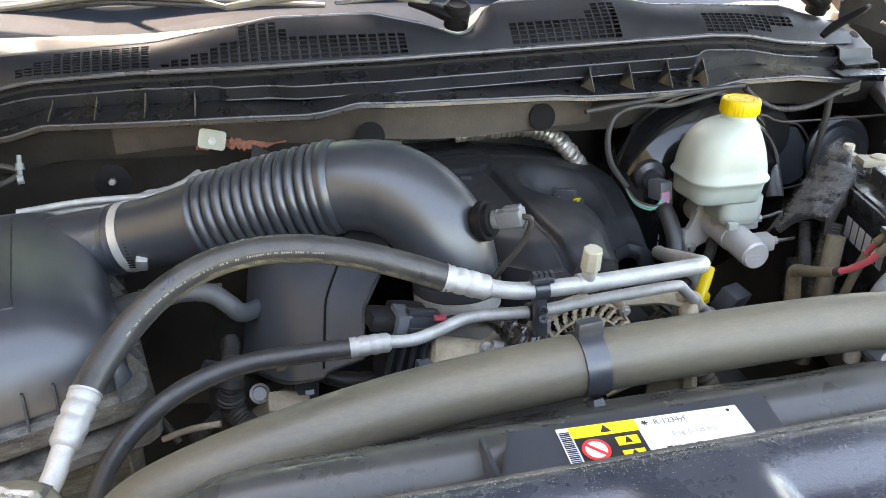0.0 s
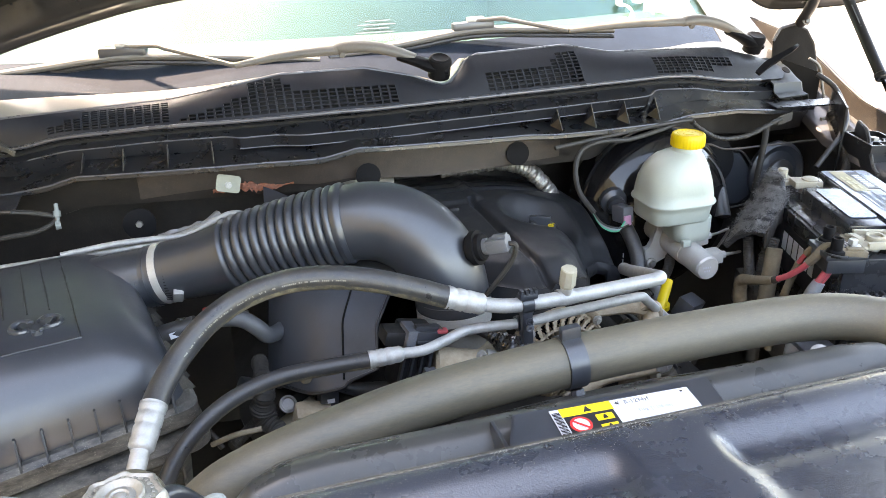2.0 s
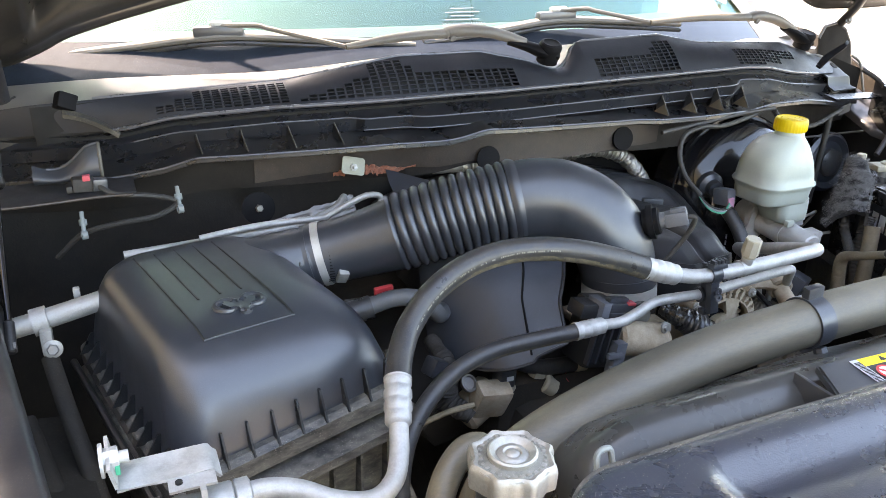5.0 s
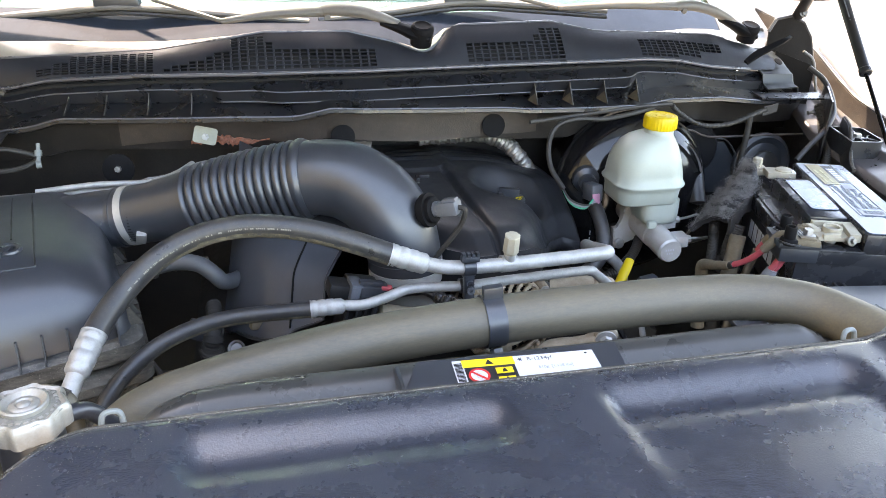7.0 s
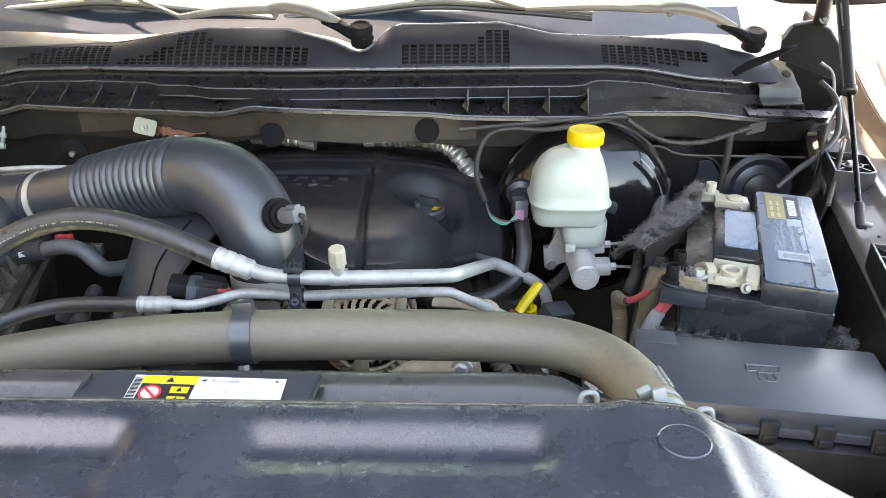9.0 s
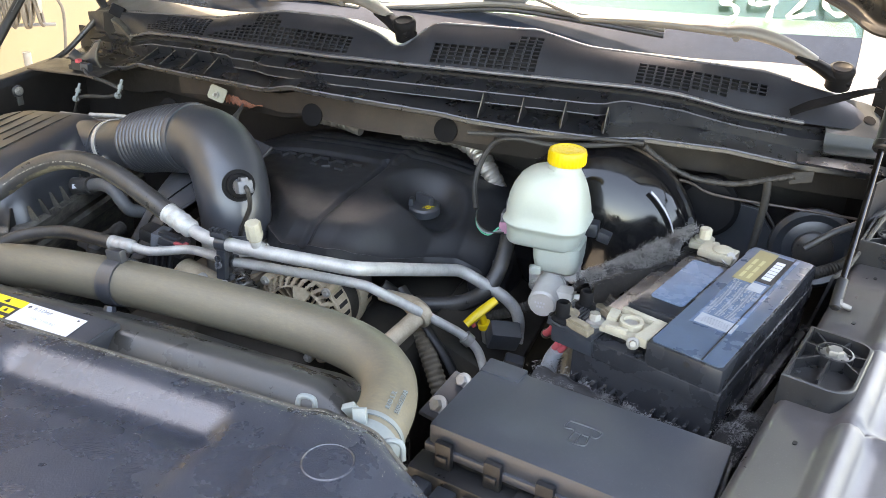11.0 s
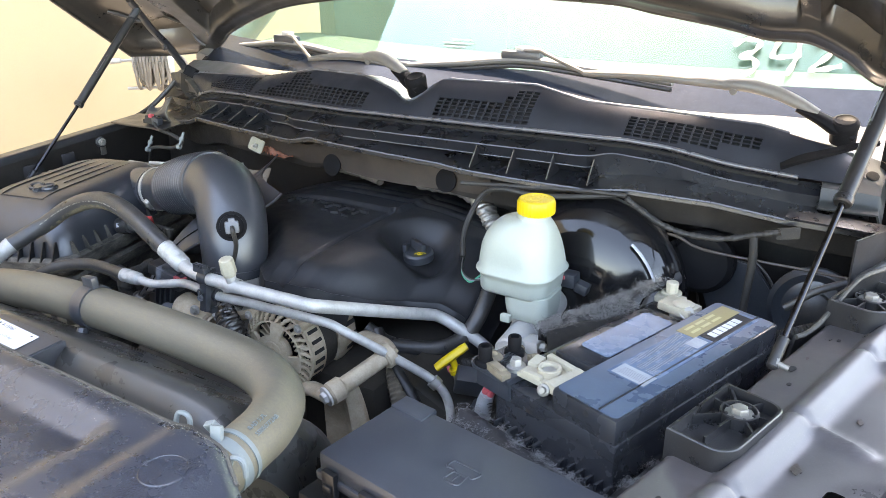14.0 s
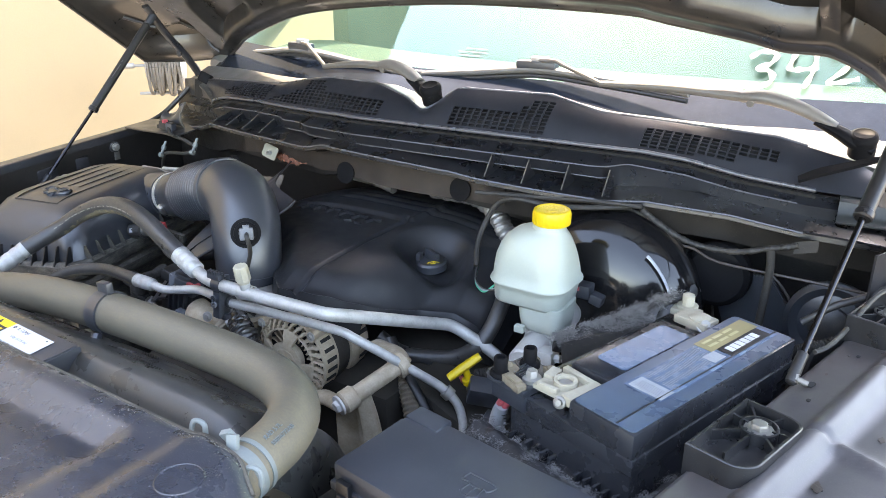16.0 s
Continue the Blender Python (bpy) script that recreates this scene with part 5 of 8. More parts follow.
    part("stub_collar", join(ring_band((-0.388, 0.592, 1.034), (1, 0, 0), 0.0128, 0.0142, 0.010, 24), ring_band((-0.420, 0.595, 1.033), (1, 0, 0), 0.0128, 0.0158, 0.030, 24)), "alu", t)
    # stamped bracket: long plate, dropped tab, end lug
    def plate(u, v):
        x = -0.437 + 0.086 * u
        dent = 0.003 * math.sin(9 * u) * math.sin(math.pi * v)
        return (x, 0.618 - 0.034 * v, 1.081 - 0.004 * v + dent - 0.010 * smooth(0.9, 1.0, u))
    part("bracket", sheet(plate, 26, 8, 0.0028), "alu", t, "stamped aluminium bracket")
    part("tab", join(sheet(lambda u, v: (-0.397 + 0.040 * u, 0.586 - 0.016 * v, 1.076 - 0.003 * v), 6, 4, 0.0028), sheet(lambda u, v: (-0.372 + 0.005 * u + 0.002 * v, 0.572 - 0.004 * v, 1.073 - 0.070 * v), 2, 8, 0.010)), "alu", t)
    part("hole", rod((-0.388, 0.578, 1.0745), (-0.388, 0.578, 1.0768), 0.0032, seg=14), "dark", t)
    part("lug", sheet(lambda u, v: (-0.438 - 0.004 * u, 0.620 - 0.038 * v, 1.080 + 0.030 * u * (1 - 0.3 * v)), 6, 6, 0.003), "alu", t)
    part("nut", join(rod((-0.446, 0.602, 1.098), (-0.432, 0.602, 1.098), 0.0105, seg=6, bevel=0.001), rod((-0.432, 0.602, 1.098), (-0.424, 0.602, 1.098), 0.0055, seg=12), rod((-0.447, 0.602, 1.098), (-0.444, 0.602, 1.098), 0.015, seg=20)), "cast_bright", t)
    part("green_mark", box((0.004, 0.006, 0.010), pose(-0.434, 0.596, 1.086), 0.001), "green", t, "dab of green paint")
    part("service_cap", join(rod((-0.417, 0.562, 1.03), (-0.415, 0.556, 1.058), 0.0128, 0.0118, seg=8, bevel=0.0015), ring_band((-0.417, 0.562, 1.030), (0, -0.2, 1), 0.0125, 0.0150, 0.003, 24)), "cream", t, "cream service cap")


ac_fitting()


# ---------------- cooling ----------------
def radiator_hose():
    t = thing("radiator_hose", (0.27, 0.51, 1.1), "thick dust-browned black upper radiator hose", "radiator hose")
    path = [(-0.135, 0.500, 0.98), (-0.128, 0.500, 1.030), (-0.105, 0.501, 1.062), (-0.06, 0.506, 1.082), (0.02, 0.514, 1.100), (0.13, 0.520, 1.117), (0.27, 0.5205, 1.1285), (0.42, 0.520, 1.1325), (0.53, 0.5175, 1.1325), (0.595, 0.505, 1.1325), (0.637, 0.478, 1.132), (0.658, 0.440, 1.132), (0.667, 0.395, 1.133), (0.672, 0.345, 1.130), (0.675, 0.29, 1.10)]
    part("hose", tube(path, 0.0268, 30, 110), "radhose", t)
    b = part("tie_band", ring_band((0.270, 0.5205, 1.1285), (1, 0.0, 0.06), 0.0266, 0.0292, 0.021, 36), "plastic", t, "black plastic hose band")
    part("buckle", box((0.022, 0.010, 0.016), pose(0.270, 0.522, 1.154, 0, -4, 0), 0.002), "plastic", b)
    part("foot", tube([(0.270, 0.500, 1.106), (0.272, 0.492, 1.09), (0.275, 0.49, 1.075)], [0.007, 0.009, 0.010], 8), "plastic", b)
    c = part("spring_clamp", ring_band((0.6690, 0.374, 1.1325), (-0.10, 1, 0.03), 0.0268, 0.0283, 0.012, 36), "clip", t, "pale coated spring clamp")
    part("spring_clamp", ring_band((0.6678, 0.388, 1.133), (-0.12, 1, 0), 0.0268, 0.0283, 0.005, 36), "clip", t, "pale coated spring clamp")
    part("ear", box((0.012, 0.006, 0.016), pose(0.655, 0.384, 1.156, 20, -25, 10), 0.001), "clip", c)
    part("ear", box((0.012, 0.005, 0.014), pose(0.665, 0.372, 1.159, -20, -10, 10), 0.001), "clip", c)
    n = Vector((0.45, -0.1, 0.88)).normalized()
    d = Vector((0.16, -0.98, 0.0)).normalized()
    for txt, s, off in (("55056772AB", 0.0064, -0.005), ("RAD 5.7L", 0.0064, 0.004)):
        q = Vector((0.6625, 0.445, 1.1325))
        # follows the hose along its bend, reading down its length
        side = n.cross(d).normalized()
        o = q + n * 0.0269 - side * off
        rot = Matrix((-d, -side, n)).transposed().to_4x4()
        part("marking", letters(txt, s, Matrix.Translation(o - d * -0.042) @ rot, 0.0006), "clip", t, "white printed part marking")


radiator_hose()


def shroud():
    t = thing("fan_shroud", (0.25, 0.45, 0.8), "black plastic fan shroud with a tubular top edge", "fan shroud")
    ridge = [(0.372, 1.085), (0.392, 1.098), (0.402, 1.113), (0.412, 1.127), (0.424, 1.1365), (0.437, 1.1385), (0.449, 1.134), (0.463, 1.124), (0.485, 1.1075), (0.515, 1.087), (0.550, 1.058), (0.585, 1.020), (0.606, 0.985), (0.616, 0.94), (0.618, 0.70)]
    line = curve_through(ridge, 56)
    end = table([(-0.095, 0.0), (-0.085, 0.5), (-0.07, 0.75), (-0.04, 0.94), (0.0, 1.0), (0.55, 1.0), (0.590, 0.94), (0.612, 0.75), (0.628, 0.5), (0.638, 0.0)])

    def f(u, v):
        x = -0.095 + 0.733 * u
        k = end(x)[0]
        y, z = line[round(v * 56)]
        return (x, 0.385 + (y - 0.385) * (0.55 + 0.45 * k), (z - 0.050 * (1 - k) if z > 1.03 else z) + 0.006 * (x - 0.25) + 0.003 * math.sin(17 * x + 5 * y) * smooth(0.47, 0.52, y))
    part("shell", sheet(f, 110, 56, 0.003), "shroud_tube", t, "smooth moulded shell with a rounded top edge", sharp=60)
    for x in (0.148, 0.352):
        part("pad_web", box((0.004, 0.050, 0.030), pose(x, 0.402, 1.116), 0.001), "plastic", t)
    # flat label pad, as raised panel with thick corners
    part("label_pad", prism([(-0.150, -0.024), (0.066, -0.024), (0.072, 0.025), (-0.128, 0.025)], 0.008, pose(0.293, 0.396, 1.1435, 5, 0, 0), 0.002), "plastic", t, "flat black pad")
    # refrigerant label
    z = 1.1508
    s = thing("refrigerant_label", (0.27, 0.397, 1.1565), "white refrigerant data label with yellow warning field", "label")
    R = Matrix.Translation((0.196, 0.376, z)) @ pose(0, 0, 0, 5, 0, -2)
    part("paper", box((0.138, 0.037, 0.0005), R @ pose(0.069, 0.0185, -0.0004)), "label_white", s)
    part("warning_field", box((0.050, 0.011, 0.0004), R @ pose(0.0335, 0.031, 0.0002)), "label_yellow", s, "yellow warning strip")
    part("black_field", box((0.048, 0.025, 0.0004), R @ pose(0.0335, 0.0128, 0.0002)), "print_black", s)
    part("red_ring", join(lathe([(0.0095, 0), (0.0095, 0.0005)], R @ Vector((0.021, 0.0125, 0.0007)), R.to_3x3() @ Vector((0, 0, 1)), 24)), "label_white", s, "white disc of the warning sign")
    part("red_ring", ring_band(R @ Vector((0.021, 0.0125, 0.0012)), R.to_3x3() @ Vector((0, 0, 1)), 0.0078, 0.0100, 0.0006, 24), "print_red", s, "red prohibition ring")
    part("red_bar", box((0.017, 0.0022, 0.0005), R @ pose(0.021, 0.0125, 0.0010, 0, 0, -45)), "print_red", s)
    part("glyph", join(box((0.006, 0.010, 0.0004), R @ pose(0.021, 0.0125, 0.0008, 0, 0, 30))), "print_black", s)
    part("flame_field", box((0.016, 0.008, 0.0004), R @ pose(0.046, 0.0175, 0.0006)), "label_yellow", s)
    part("flame_field", box((0.016, 0.007, 0.0004), R @ pose(0.046, 0.0050, 0.0006)), "label_yellow", s)
    for yy in (0.0175, 0.0050):
        part("flame", prism([(-0.0025, -0.0025), (0.0025, -0.0025), (0.0015, 0.001), (0, 0.003), (-0.0015, 0.0005)], 0.0003, R @ pose(0.046, yy, 0.0011)), "print_black", s)
    part("triangle", prism([(-0.004, -0.003), (0.004, -0.003), (0, 0.004)], 0.0003, R @ pose(0.034, 0.0308, 0.0007)), "print_black", s)
    part("barcode", join(*[box((0.0072, 0.0008 if k % 3 else 0.0013, 0.0003), R @ pose(0.0045, 0.0035 + 0.0018 * k, 0.0002)) for k in range(17)]), "print_black", s)
    part("snowflake", join(*[box((0.0048, 0.0007, 0.0003), R @ pose(0.0645, 0.0315, 0.0002, 0, 0, a)) for a in (0, 60, 120)]), "print_black", s)
    part("text", letters("R-1234yf", 0.0068, R @ pose(0.071, 0.0290, 0.0002), 0.0001), "print_soft", s)
    part("text", letters("510g  [1.125 lbs]", 0.0050, R @ pose(0.079, 0.0165, 0.0002), 0.0001), "print_grey", s)
    part("text_bar", join(*[box((0.006, 0.0018, 0.0003), R @ pose(0.078 + 0.0085 * k, 0.006, 0.0002)) for k in range(6)]), "print_grey", s)
    part("bottle_mark", join(*[box((0.004, 0.006, 0.0003), R @ pose(0.072 + 0.022 * k, 0.004, 0.0003)) for k in range(2)]), "print_black", s)
    part("dot", lathe([(0.0014, 0), (0.0014, 0.0003)], R @ Vector((0.130, 0.033, 0.0001)), (0, 0, 1), 10), "print_black", s)


shroud()


def front_cover():
    t = thing("radiator_cover", (0.3, 0.2, 1.1), "glossy textured black plastic sight shield over the radiator", "radiator cover")
    back = table([(-0.60, 0.17), (-0.30, 0.20), (-0.22, 0.255), (-0.165, 0.325), (-0.135, 0.360), (-0.11, 0.370), (0.0, 0.3725), (0.63, 0.372), (0.68, 0.365), (0.715, 0.345), (0.82, 0.287), (0.90, 0.25), (1.1, 0.16)])

    def f(u, v):
        x = -0.58 + 1.62 * u
        yb = back(x)[0]
        y = yb + (-0.10 - yb) * v
        s = yb - y
        z = 1.1615 - 0.006 * (1 - smooth(0, 0.012, s)) - 0.06 * smooth(0.24, 0.5, s)
        for a, b in ((-0.035, 0.222), (0.316, 0.562)):
            k = smooth(a - 0.012, a + 0.012, x) * (1 - smooth(b - 0.012, b + 0.012, x))
            z += k * (-0.0125 * smooth(0.022, 0.060, s) + 0.0065 * smooth(0.061, 0.092, s) + 0.006 * smooth(0.098, 0.19, s))
        side = smooth(0.68, 0.76, x)
        z -= 0.030 * smooth(0.70, 0.82, x) + 0.03 * smooth(0.82, 1.0, x)
        z += 0.006 * (smooth(0.605, 0.635, x) - smooth(0.69, 0.71, x))
        z -= 0.035 * (1 - smooth(-0.33, -0.13, x))
        return (x, y, z)
    part("panel", sheet(f, 230, 90, 0.003), "cover", t, sharp=60)
    rnd = random.Random(21)
    specks = bmesh.new()
    for _ in range(4200):
        x = rnd.uniform(-0.19, 0.72)
        s = abs(rnd.gauss(0, 0.016)) + 0.001
        if x < -0.06:
            s *= 2.4
        yb = back(x)[0]
        p = Vector(f((x + 0.58) / 1.62, s / (yb + 0.10))) + Vector((0, 0, 0.0019))
        r = rnd.uniform(0.00012, 0.0004)
        a = rnd.uniform(0, 6)
        specks.faces.new([specks.verts.new(p + Vector((r * math.cos(a + q), r * rnd.uniform(0.6, 1.3) * math.sin(a + q), 0))) for q in (0, 1.57, 3.14, 4.71)])
    sp = part("dust", specks, "speckle", t, "pale dust specks along the rear edge")
    sp["kind"] = "stuff"
    part("edge", tube([(x, back(x)[0], f((x + 0.58) / 1.62, 0)[2]) for x in np.linspace(-0.16, 0.72, 50)], 0.0022, 6, 100), "plastic_dusty", t, "dusty rolled edge")
    for x, y in ((0.668, 0.312), (-0.178, 0.288)):
        z = f((x + 0.58) / 1.62, (back(x)[0] - y) / (back(x)[0] + 0.10))[2]
        part("plug", lathe([(0.021, -0.001), (0.021, 0.0008), (0.0200, 0.0014), (0.0195, 0.0008)], (x, y, z), (0, 0, 1), 28), "cover", t, "round moulded button")
    for x, y in ((0.605, 0.384), (0.700, 0.362), (-0.095, 0.384)):
        part("clip", tube([(x - 0.008, y - 0.004, 1.142), (x - 0.006, y, 1.158), (x + 0.006, y + 0.002, 1.158), (x + 0.009, y, 1.144)], 0.0026, 8), "clip", t, "pale retaining clip")


front_cover()


def radiator_cap():
    c = Vector((-0.163, 0.404, 1.140))
    t = thing("coolant_filler", c, "coolant filler neck with a ribbed metal pressure cap", "coolant filler")
    part("neck", join(rod(c + Vector((0, 0, -0.07)), c + Vector((0, 0, 0.010)), 0.026, seg=28), tube([c + Vector((0, 0.02, -0.02)), c + Vector((0.03, 0.045, -0.02)), c + Vector((0.05, 0.06, -0.05))], 0.008, 10)), "plastic", t, "black filler neck")
    def scallop(q, h):
        return 0.93 * (1 + (0.055 * math.cos(8 * q) + 0.022 * math.cos(16 * q + 0.6) if h < 0.0225 else 0.0))
    cap = part("cap", lathe([(0.032, 0.000), (0.0345, 0.002), (0.0352, 0.016), (0.0338, 0.0205), (0.0315, 0.0222), (0.0290, 0.0216), (0.0270, 0.0200)], c, (0, 0, 1), 96, lobes=scallop), "cap_metal", t, "scalloped metal pressure cap")
    part("grimy_face", lathe([(0.0310, 0.0200), (0.0300, 0.0206), (0.0185, 0.0212), (0.0180, 0.0200)], c, (0, 0, 1), 48), "cap_grime", cap, "dirty sunken ring of the cap")
    part("top_dish", lathe([(0.0185, 0.0205), (0.0190, 0.0250), (0.0175, 0.0262), (0.0155, 0.0255), (0.0120, 0.0225), (0.0105, 0.0240), (0.0070, 0.0245), (0.0055, 0.0232), (0.0040, 0.0245), (0.0015, 0.0250)], c, (0, 0, 1), 40), "cap_metal", cap)
    rnd = random.Random(8)
    for a in range(0, 360, 13):
        part("raised_mark", box((rnd.uniform(0.002, 0.004), rnd.uniform(0.0022, 0.004), 0.0010), Matrix.Translation(c + Vector((0, 0, 0.0206))) @ pose(0, 0, 0, 0, 0, a) @ pose(0, 0.0245, 0, 0, 0, rnd.uniform(-25, 25)), 0.0004), "cap_metal", cap)
    o = thing("overflow_hose", (-0.2, 0.43, 1.0), "grey-brown rubber overflow hose beside the radiator cap", "hose")
    part("hose", tube([(-0.145, 0.45, 1.08), (-0.150, 0.462, 1.118), (-0.172, 0.462, 1.128), (-0.198, 0.448, 1.110), (-0.212, 0.43, 1.07), (-0.215, 0.41, 1.0), (-0.213, 0.40, 0.9)], 0.0118, 16, 60), "radhose", o)
    part("band", ring_band((-0.154, 0.463, 1.121), (-0.9, 0.2, 0.5), 0.0115, 0.0135, 0.008), "rubber", o)


radiator_cap()

# ---------------- engine ----------------
def engine():
    t = thing("engine_block", (0.25, 0.95, 0.62), "grimy dark engine block deep in the bay", "engine")
    part("block", box((0.50, 0.50, 0.33), pose(0.28, 1.02, 0.62), 0.02), "pit", t)
    part("timing_cover", box((0.34, 0.14, 0.30), pose(0.22, 0.76, 0.62), 0.03), "pit", t)
    part("pulley", lathe([(0.07, 0), (0.075, 0.01), (0.06, 0.012), (0.075, 0.03), (0.03, 0.035)], (0.12, 0.68, 0.80), (0, -1, 0), 30), "pit", t)
    part("pulley", lathe([(0.04, 0), (0.045, 0.01), (0.04, 0.03), (0.015, 0.035)], (0.30, 0.68, 0.86), (0, -1, 0), 30), "steel", t)
    part("valve_cover", box((0.16, 0.45, 0.10), pose(0.56, 1.04, 0.84, 0, 25, 0), 0.03), "pit", t)
    part("valve_cover", box((0.16, 0.45, 0.10), pose(0.03, 1.04, 0.86, 0, -25, 0), 0.03), "pit", t)
    c = thing("engine_cover", (0.32, 1.03, 1.0), "matte black domed engine cover with raised ribs and filler recess", "engine cover")

    front = table([(0.0, 0.93), (0.12, 0.92), (0.20, 0.90), (0.25, 0.85), (0.29, 0.80), (0.33, 0.768), (0.40, 0.776), (0.43, 0.80), (0.46, 0.85), (0.49, 0.915), (0.53, 0.955), (0.62, 0.97)])

    def top(x, y):
        du = (x - 0.30) / 0.30
        s = y - front(x)[0]
        z = 1.103 - 0.055 * abs(du) ** 3.2 - 0.02 * max(0.0, (y - 1.05) / 0.22) ** 3
        z -= 0.020 * (1 - smooth(0.0, 0.06, s)) ** 1.5 + 0.045 * smooth(0.40, 0.50, x) * (1 - smooth(0.0, 0.15, s))
        z -= 0.055 * (1 - smooth(0.0, 0.035, min(x, 0.60 - x))) ** 1.5
        # filler recess
        r = math.hypot((x - 0.450) / 0.068, (y - 1.015) / 0.080)
        z -= 0.042 * (1 - smooth(0.45, 1.06, r))
        # seam between the lobes, and the raised field behind it
        xs = 0.352 + 0.06 * max(0.0, 0.95 - y) - 0.10 * max(0.0, y - 1.0) ** 1.5
        if y < 1.085:
            z -= 0.0075 * (1 - smooth(0.0015, 0.0075, abs(x - xs)))
        z += 0.006 * smooth(1.07, 1.08, y) * (1 - smooth(0.36, 0.375, x)) + 0.003 * smooth(0.0, 0.012, x - xs) * (1 - smooth(0.05, 0.14, x - xs))
        for k in range(3):
            yr = 1.125 + 0.030 * k + 0.10 * (x - 0.3) ** 2
            z -= 0.0035 * smooth(0.14, 0.18, x) * (1 - smooth(0.50, 0.53, x)) * smooth(yr - 0.003, yr + 0.001, y) * (1 - smooth(yr + 0.006, yr + 0.014, y))
        return z

    def f(u, v):
        x = 0.60 * u
        y0 = front(x)[0]
        y = y0 + (1.275 - y0) * v
        return (x, y, top(x, y))
    part("shell", sheet(f, 200, 130, 0.003), "engine_cover", c, sharp=55)
    part("front_skirt", sheet(lambda u, v: Vector(f(0.36 + 0.64 * u, 0)) + Vector((0, -0.006 * math.sin(3 * v), -(0.020 if 0.74 < 0.36 + 0.64 * u < 0.92 else 0.055) * v)), 70, 4, 0.002), "engine_cover", c)
    part("side_skirt", sheet(lambda u, v: Vector(f(1, u)) + Vector((0.012 * v, 0, -0.11 * v)), 40, 4, 0.002), "engine_cover", c)
    ribs = []
    for k in range(6):
        x, y = 0.135 + 0.034 * k, 1.062 - 0.003 * k
        ribs.append(box((0.024, 0.006, 0.006), pose(x, y, top(x, y) - 0.001, 0, 0, -8), 0.001))
        ribs.append(box((0.006, 0.018, 0.006), pose(x - 0.009, y - 0.010, top(x, y) - 0.001, 0, 0, -8), 0.001))
    for k in range(3):
        x, y = 0.235 + 0.026 * k, 1.022 - 0.003 * k
        ribs.append(box((0.015, 0.005, 0.005), pose(x, y, top(x, y) - 0.001, 0, 0, -8 + 30 * (k % 2)), 0.001))
    for r in ribs:
        part("raised_bar", r, "engine_cover", c)
    o = thing("oil_filler_cap", (0.447, 1.01, 1.068), "black oil filler cap with a yellow mark", "filler cap")
    part("cap", lathe([(0.026, -0.006), (0.026, 0.006), (0.0225, 0.009)], (0.452, 1.008, 1.064), (0, -0.1, 1), 24), "plastic", o)
    part("grip", join(box((0.010, 0.036, 0.016), pose(0.450, 1.012, 1.072, 0, 0, 65), 0.003), box((0.008, 0.014, 0.013), pose(0.432, 1.000, 1.071, 0, 0, 10), 0.002)), "plastic", o)
    part("mark", join(ring_band((0.463, 0.996, 1.0745), (0, -0.1, 1), 0.0035, 0.0052, 0.0006, 14), *[box((0.0016, 0.006, 0.0006), pose(0.457 + 0.006 * k, 0.991 + 0.005 * k, 1.0745, 0, 0, 40 * k)) for k in range(3)]), "yellow", o, "yellow printed mark")


engine()


def throttle():
    t = thing("throttle_body", (0.21, 0.76, 0.95), "throttle body with dusty cast motor and black plug", "throttle body")
    part("bore", rod((0.229, 0.798, 1.04), (0.229, 0.80, 0.95), 0.048, seg=28), "cast", t)
    part("flange", box((0.115, 0.10, 0.014), pose(0.222, 0.795, 1.000), 0.006), "alt", t)
    part("motor", join(rod((0.176, 0.728, 1.020), (0.248, 0.722, 1.004), 0.0235, seg=28, bevel=0.004), rod((0.248, 0.722, 1.004), (0.253, 0.722, 1.003), 0.018, seg=20)), "alt", t, "tan dusty motor housing")
    part("motor_lug", rod((0.252, 0.728, 1.020), (0.264, 0.727, 1.017), 0.007, seg=14), "cast_bright", t)
    gc = part("gear_cover", join(box((0.045, 0.050, 0.090), pose(0.140, 0.742, 0.985, 0, 14, 6), 0.007), box((0.052, 0.030, 0.020), pose(0.135, 0.735, 1.058, 0, 14, 6), 0.004)), "plastic_dull", t)
    for k in range(4):
        part("cover_rib", box((0.003, 0.008, 0.060), pose(0.124 + 0.012 * k, 0.714, 0.998, 0, 14, 6)), "plastic", gc)
    p = part("plug", join(box((0.040, 0.026, 0.024), pose(0.168, 0.726, 1.052, 0, 12, 6), 0.003), box((0.032, 0.010, 0.006), pose(0.168, 0.722, 1.077, 0, 12, 6), 0.001), box((0.034, 0.004, 0.005), pose(0.168, 0.713, 1.060, 0, 12, 6), 0.001)), "plastic", t, "black electrical plug")
    part("socket", box((0.016, 0.032, 0.030), pose(0.143, 0.728, 1.052, 0, 12, 6), 0.002), "grey", t, "grey connector socket")
    part("red_tab", join(box((0.006, 0.010, 0.014), pose(0.191, 0.724, 1.058, 0, 12, 0), 0.001), box((0.012, 0.006, 0.004), pose(0.187, 0.716, 1.071, 0, 12, 0), 0.001)), "red", p, "red locking tab")
    part("plug_wire", tube([(0.19, 0.728, 1.062), (0.215, 0.735, 1.058), (0.245, 0.75, 1.045), (0.27, 0.77, 1.02)], 0.0045, 8), "loom", t)
    part("grey_clip", join(box((0.018, 0.014, 0.052), pose(0.160, 0.706, 0.975, 0, 10, 6), 0.002), box((0.024, 0.006, 0.010), pose(0.160, 0.699, 0.985, 0, 10, 6), 0.001), box((0.024, 0.006, 0.008), pose(0.156, 0.699, 1.008, 0, 10, 6), 0.001)), "grey", t)
    for x, z in ((0.236, 1.035), (0.178, 0.985)):
        part("screw", bolt((x, 0.703, z), (0.3, -0.9, 0.2), 0.005, 0.005), "steel", t)
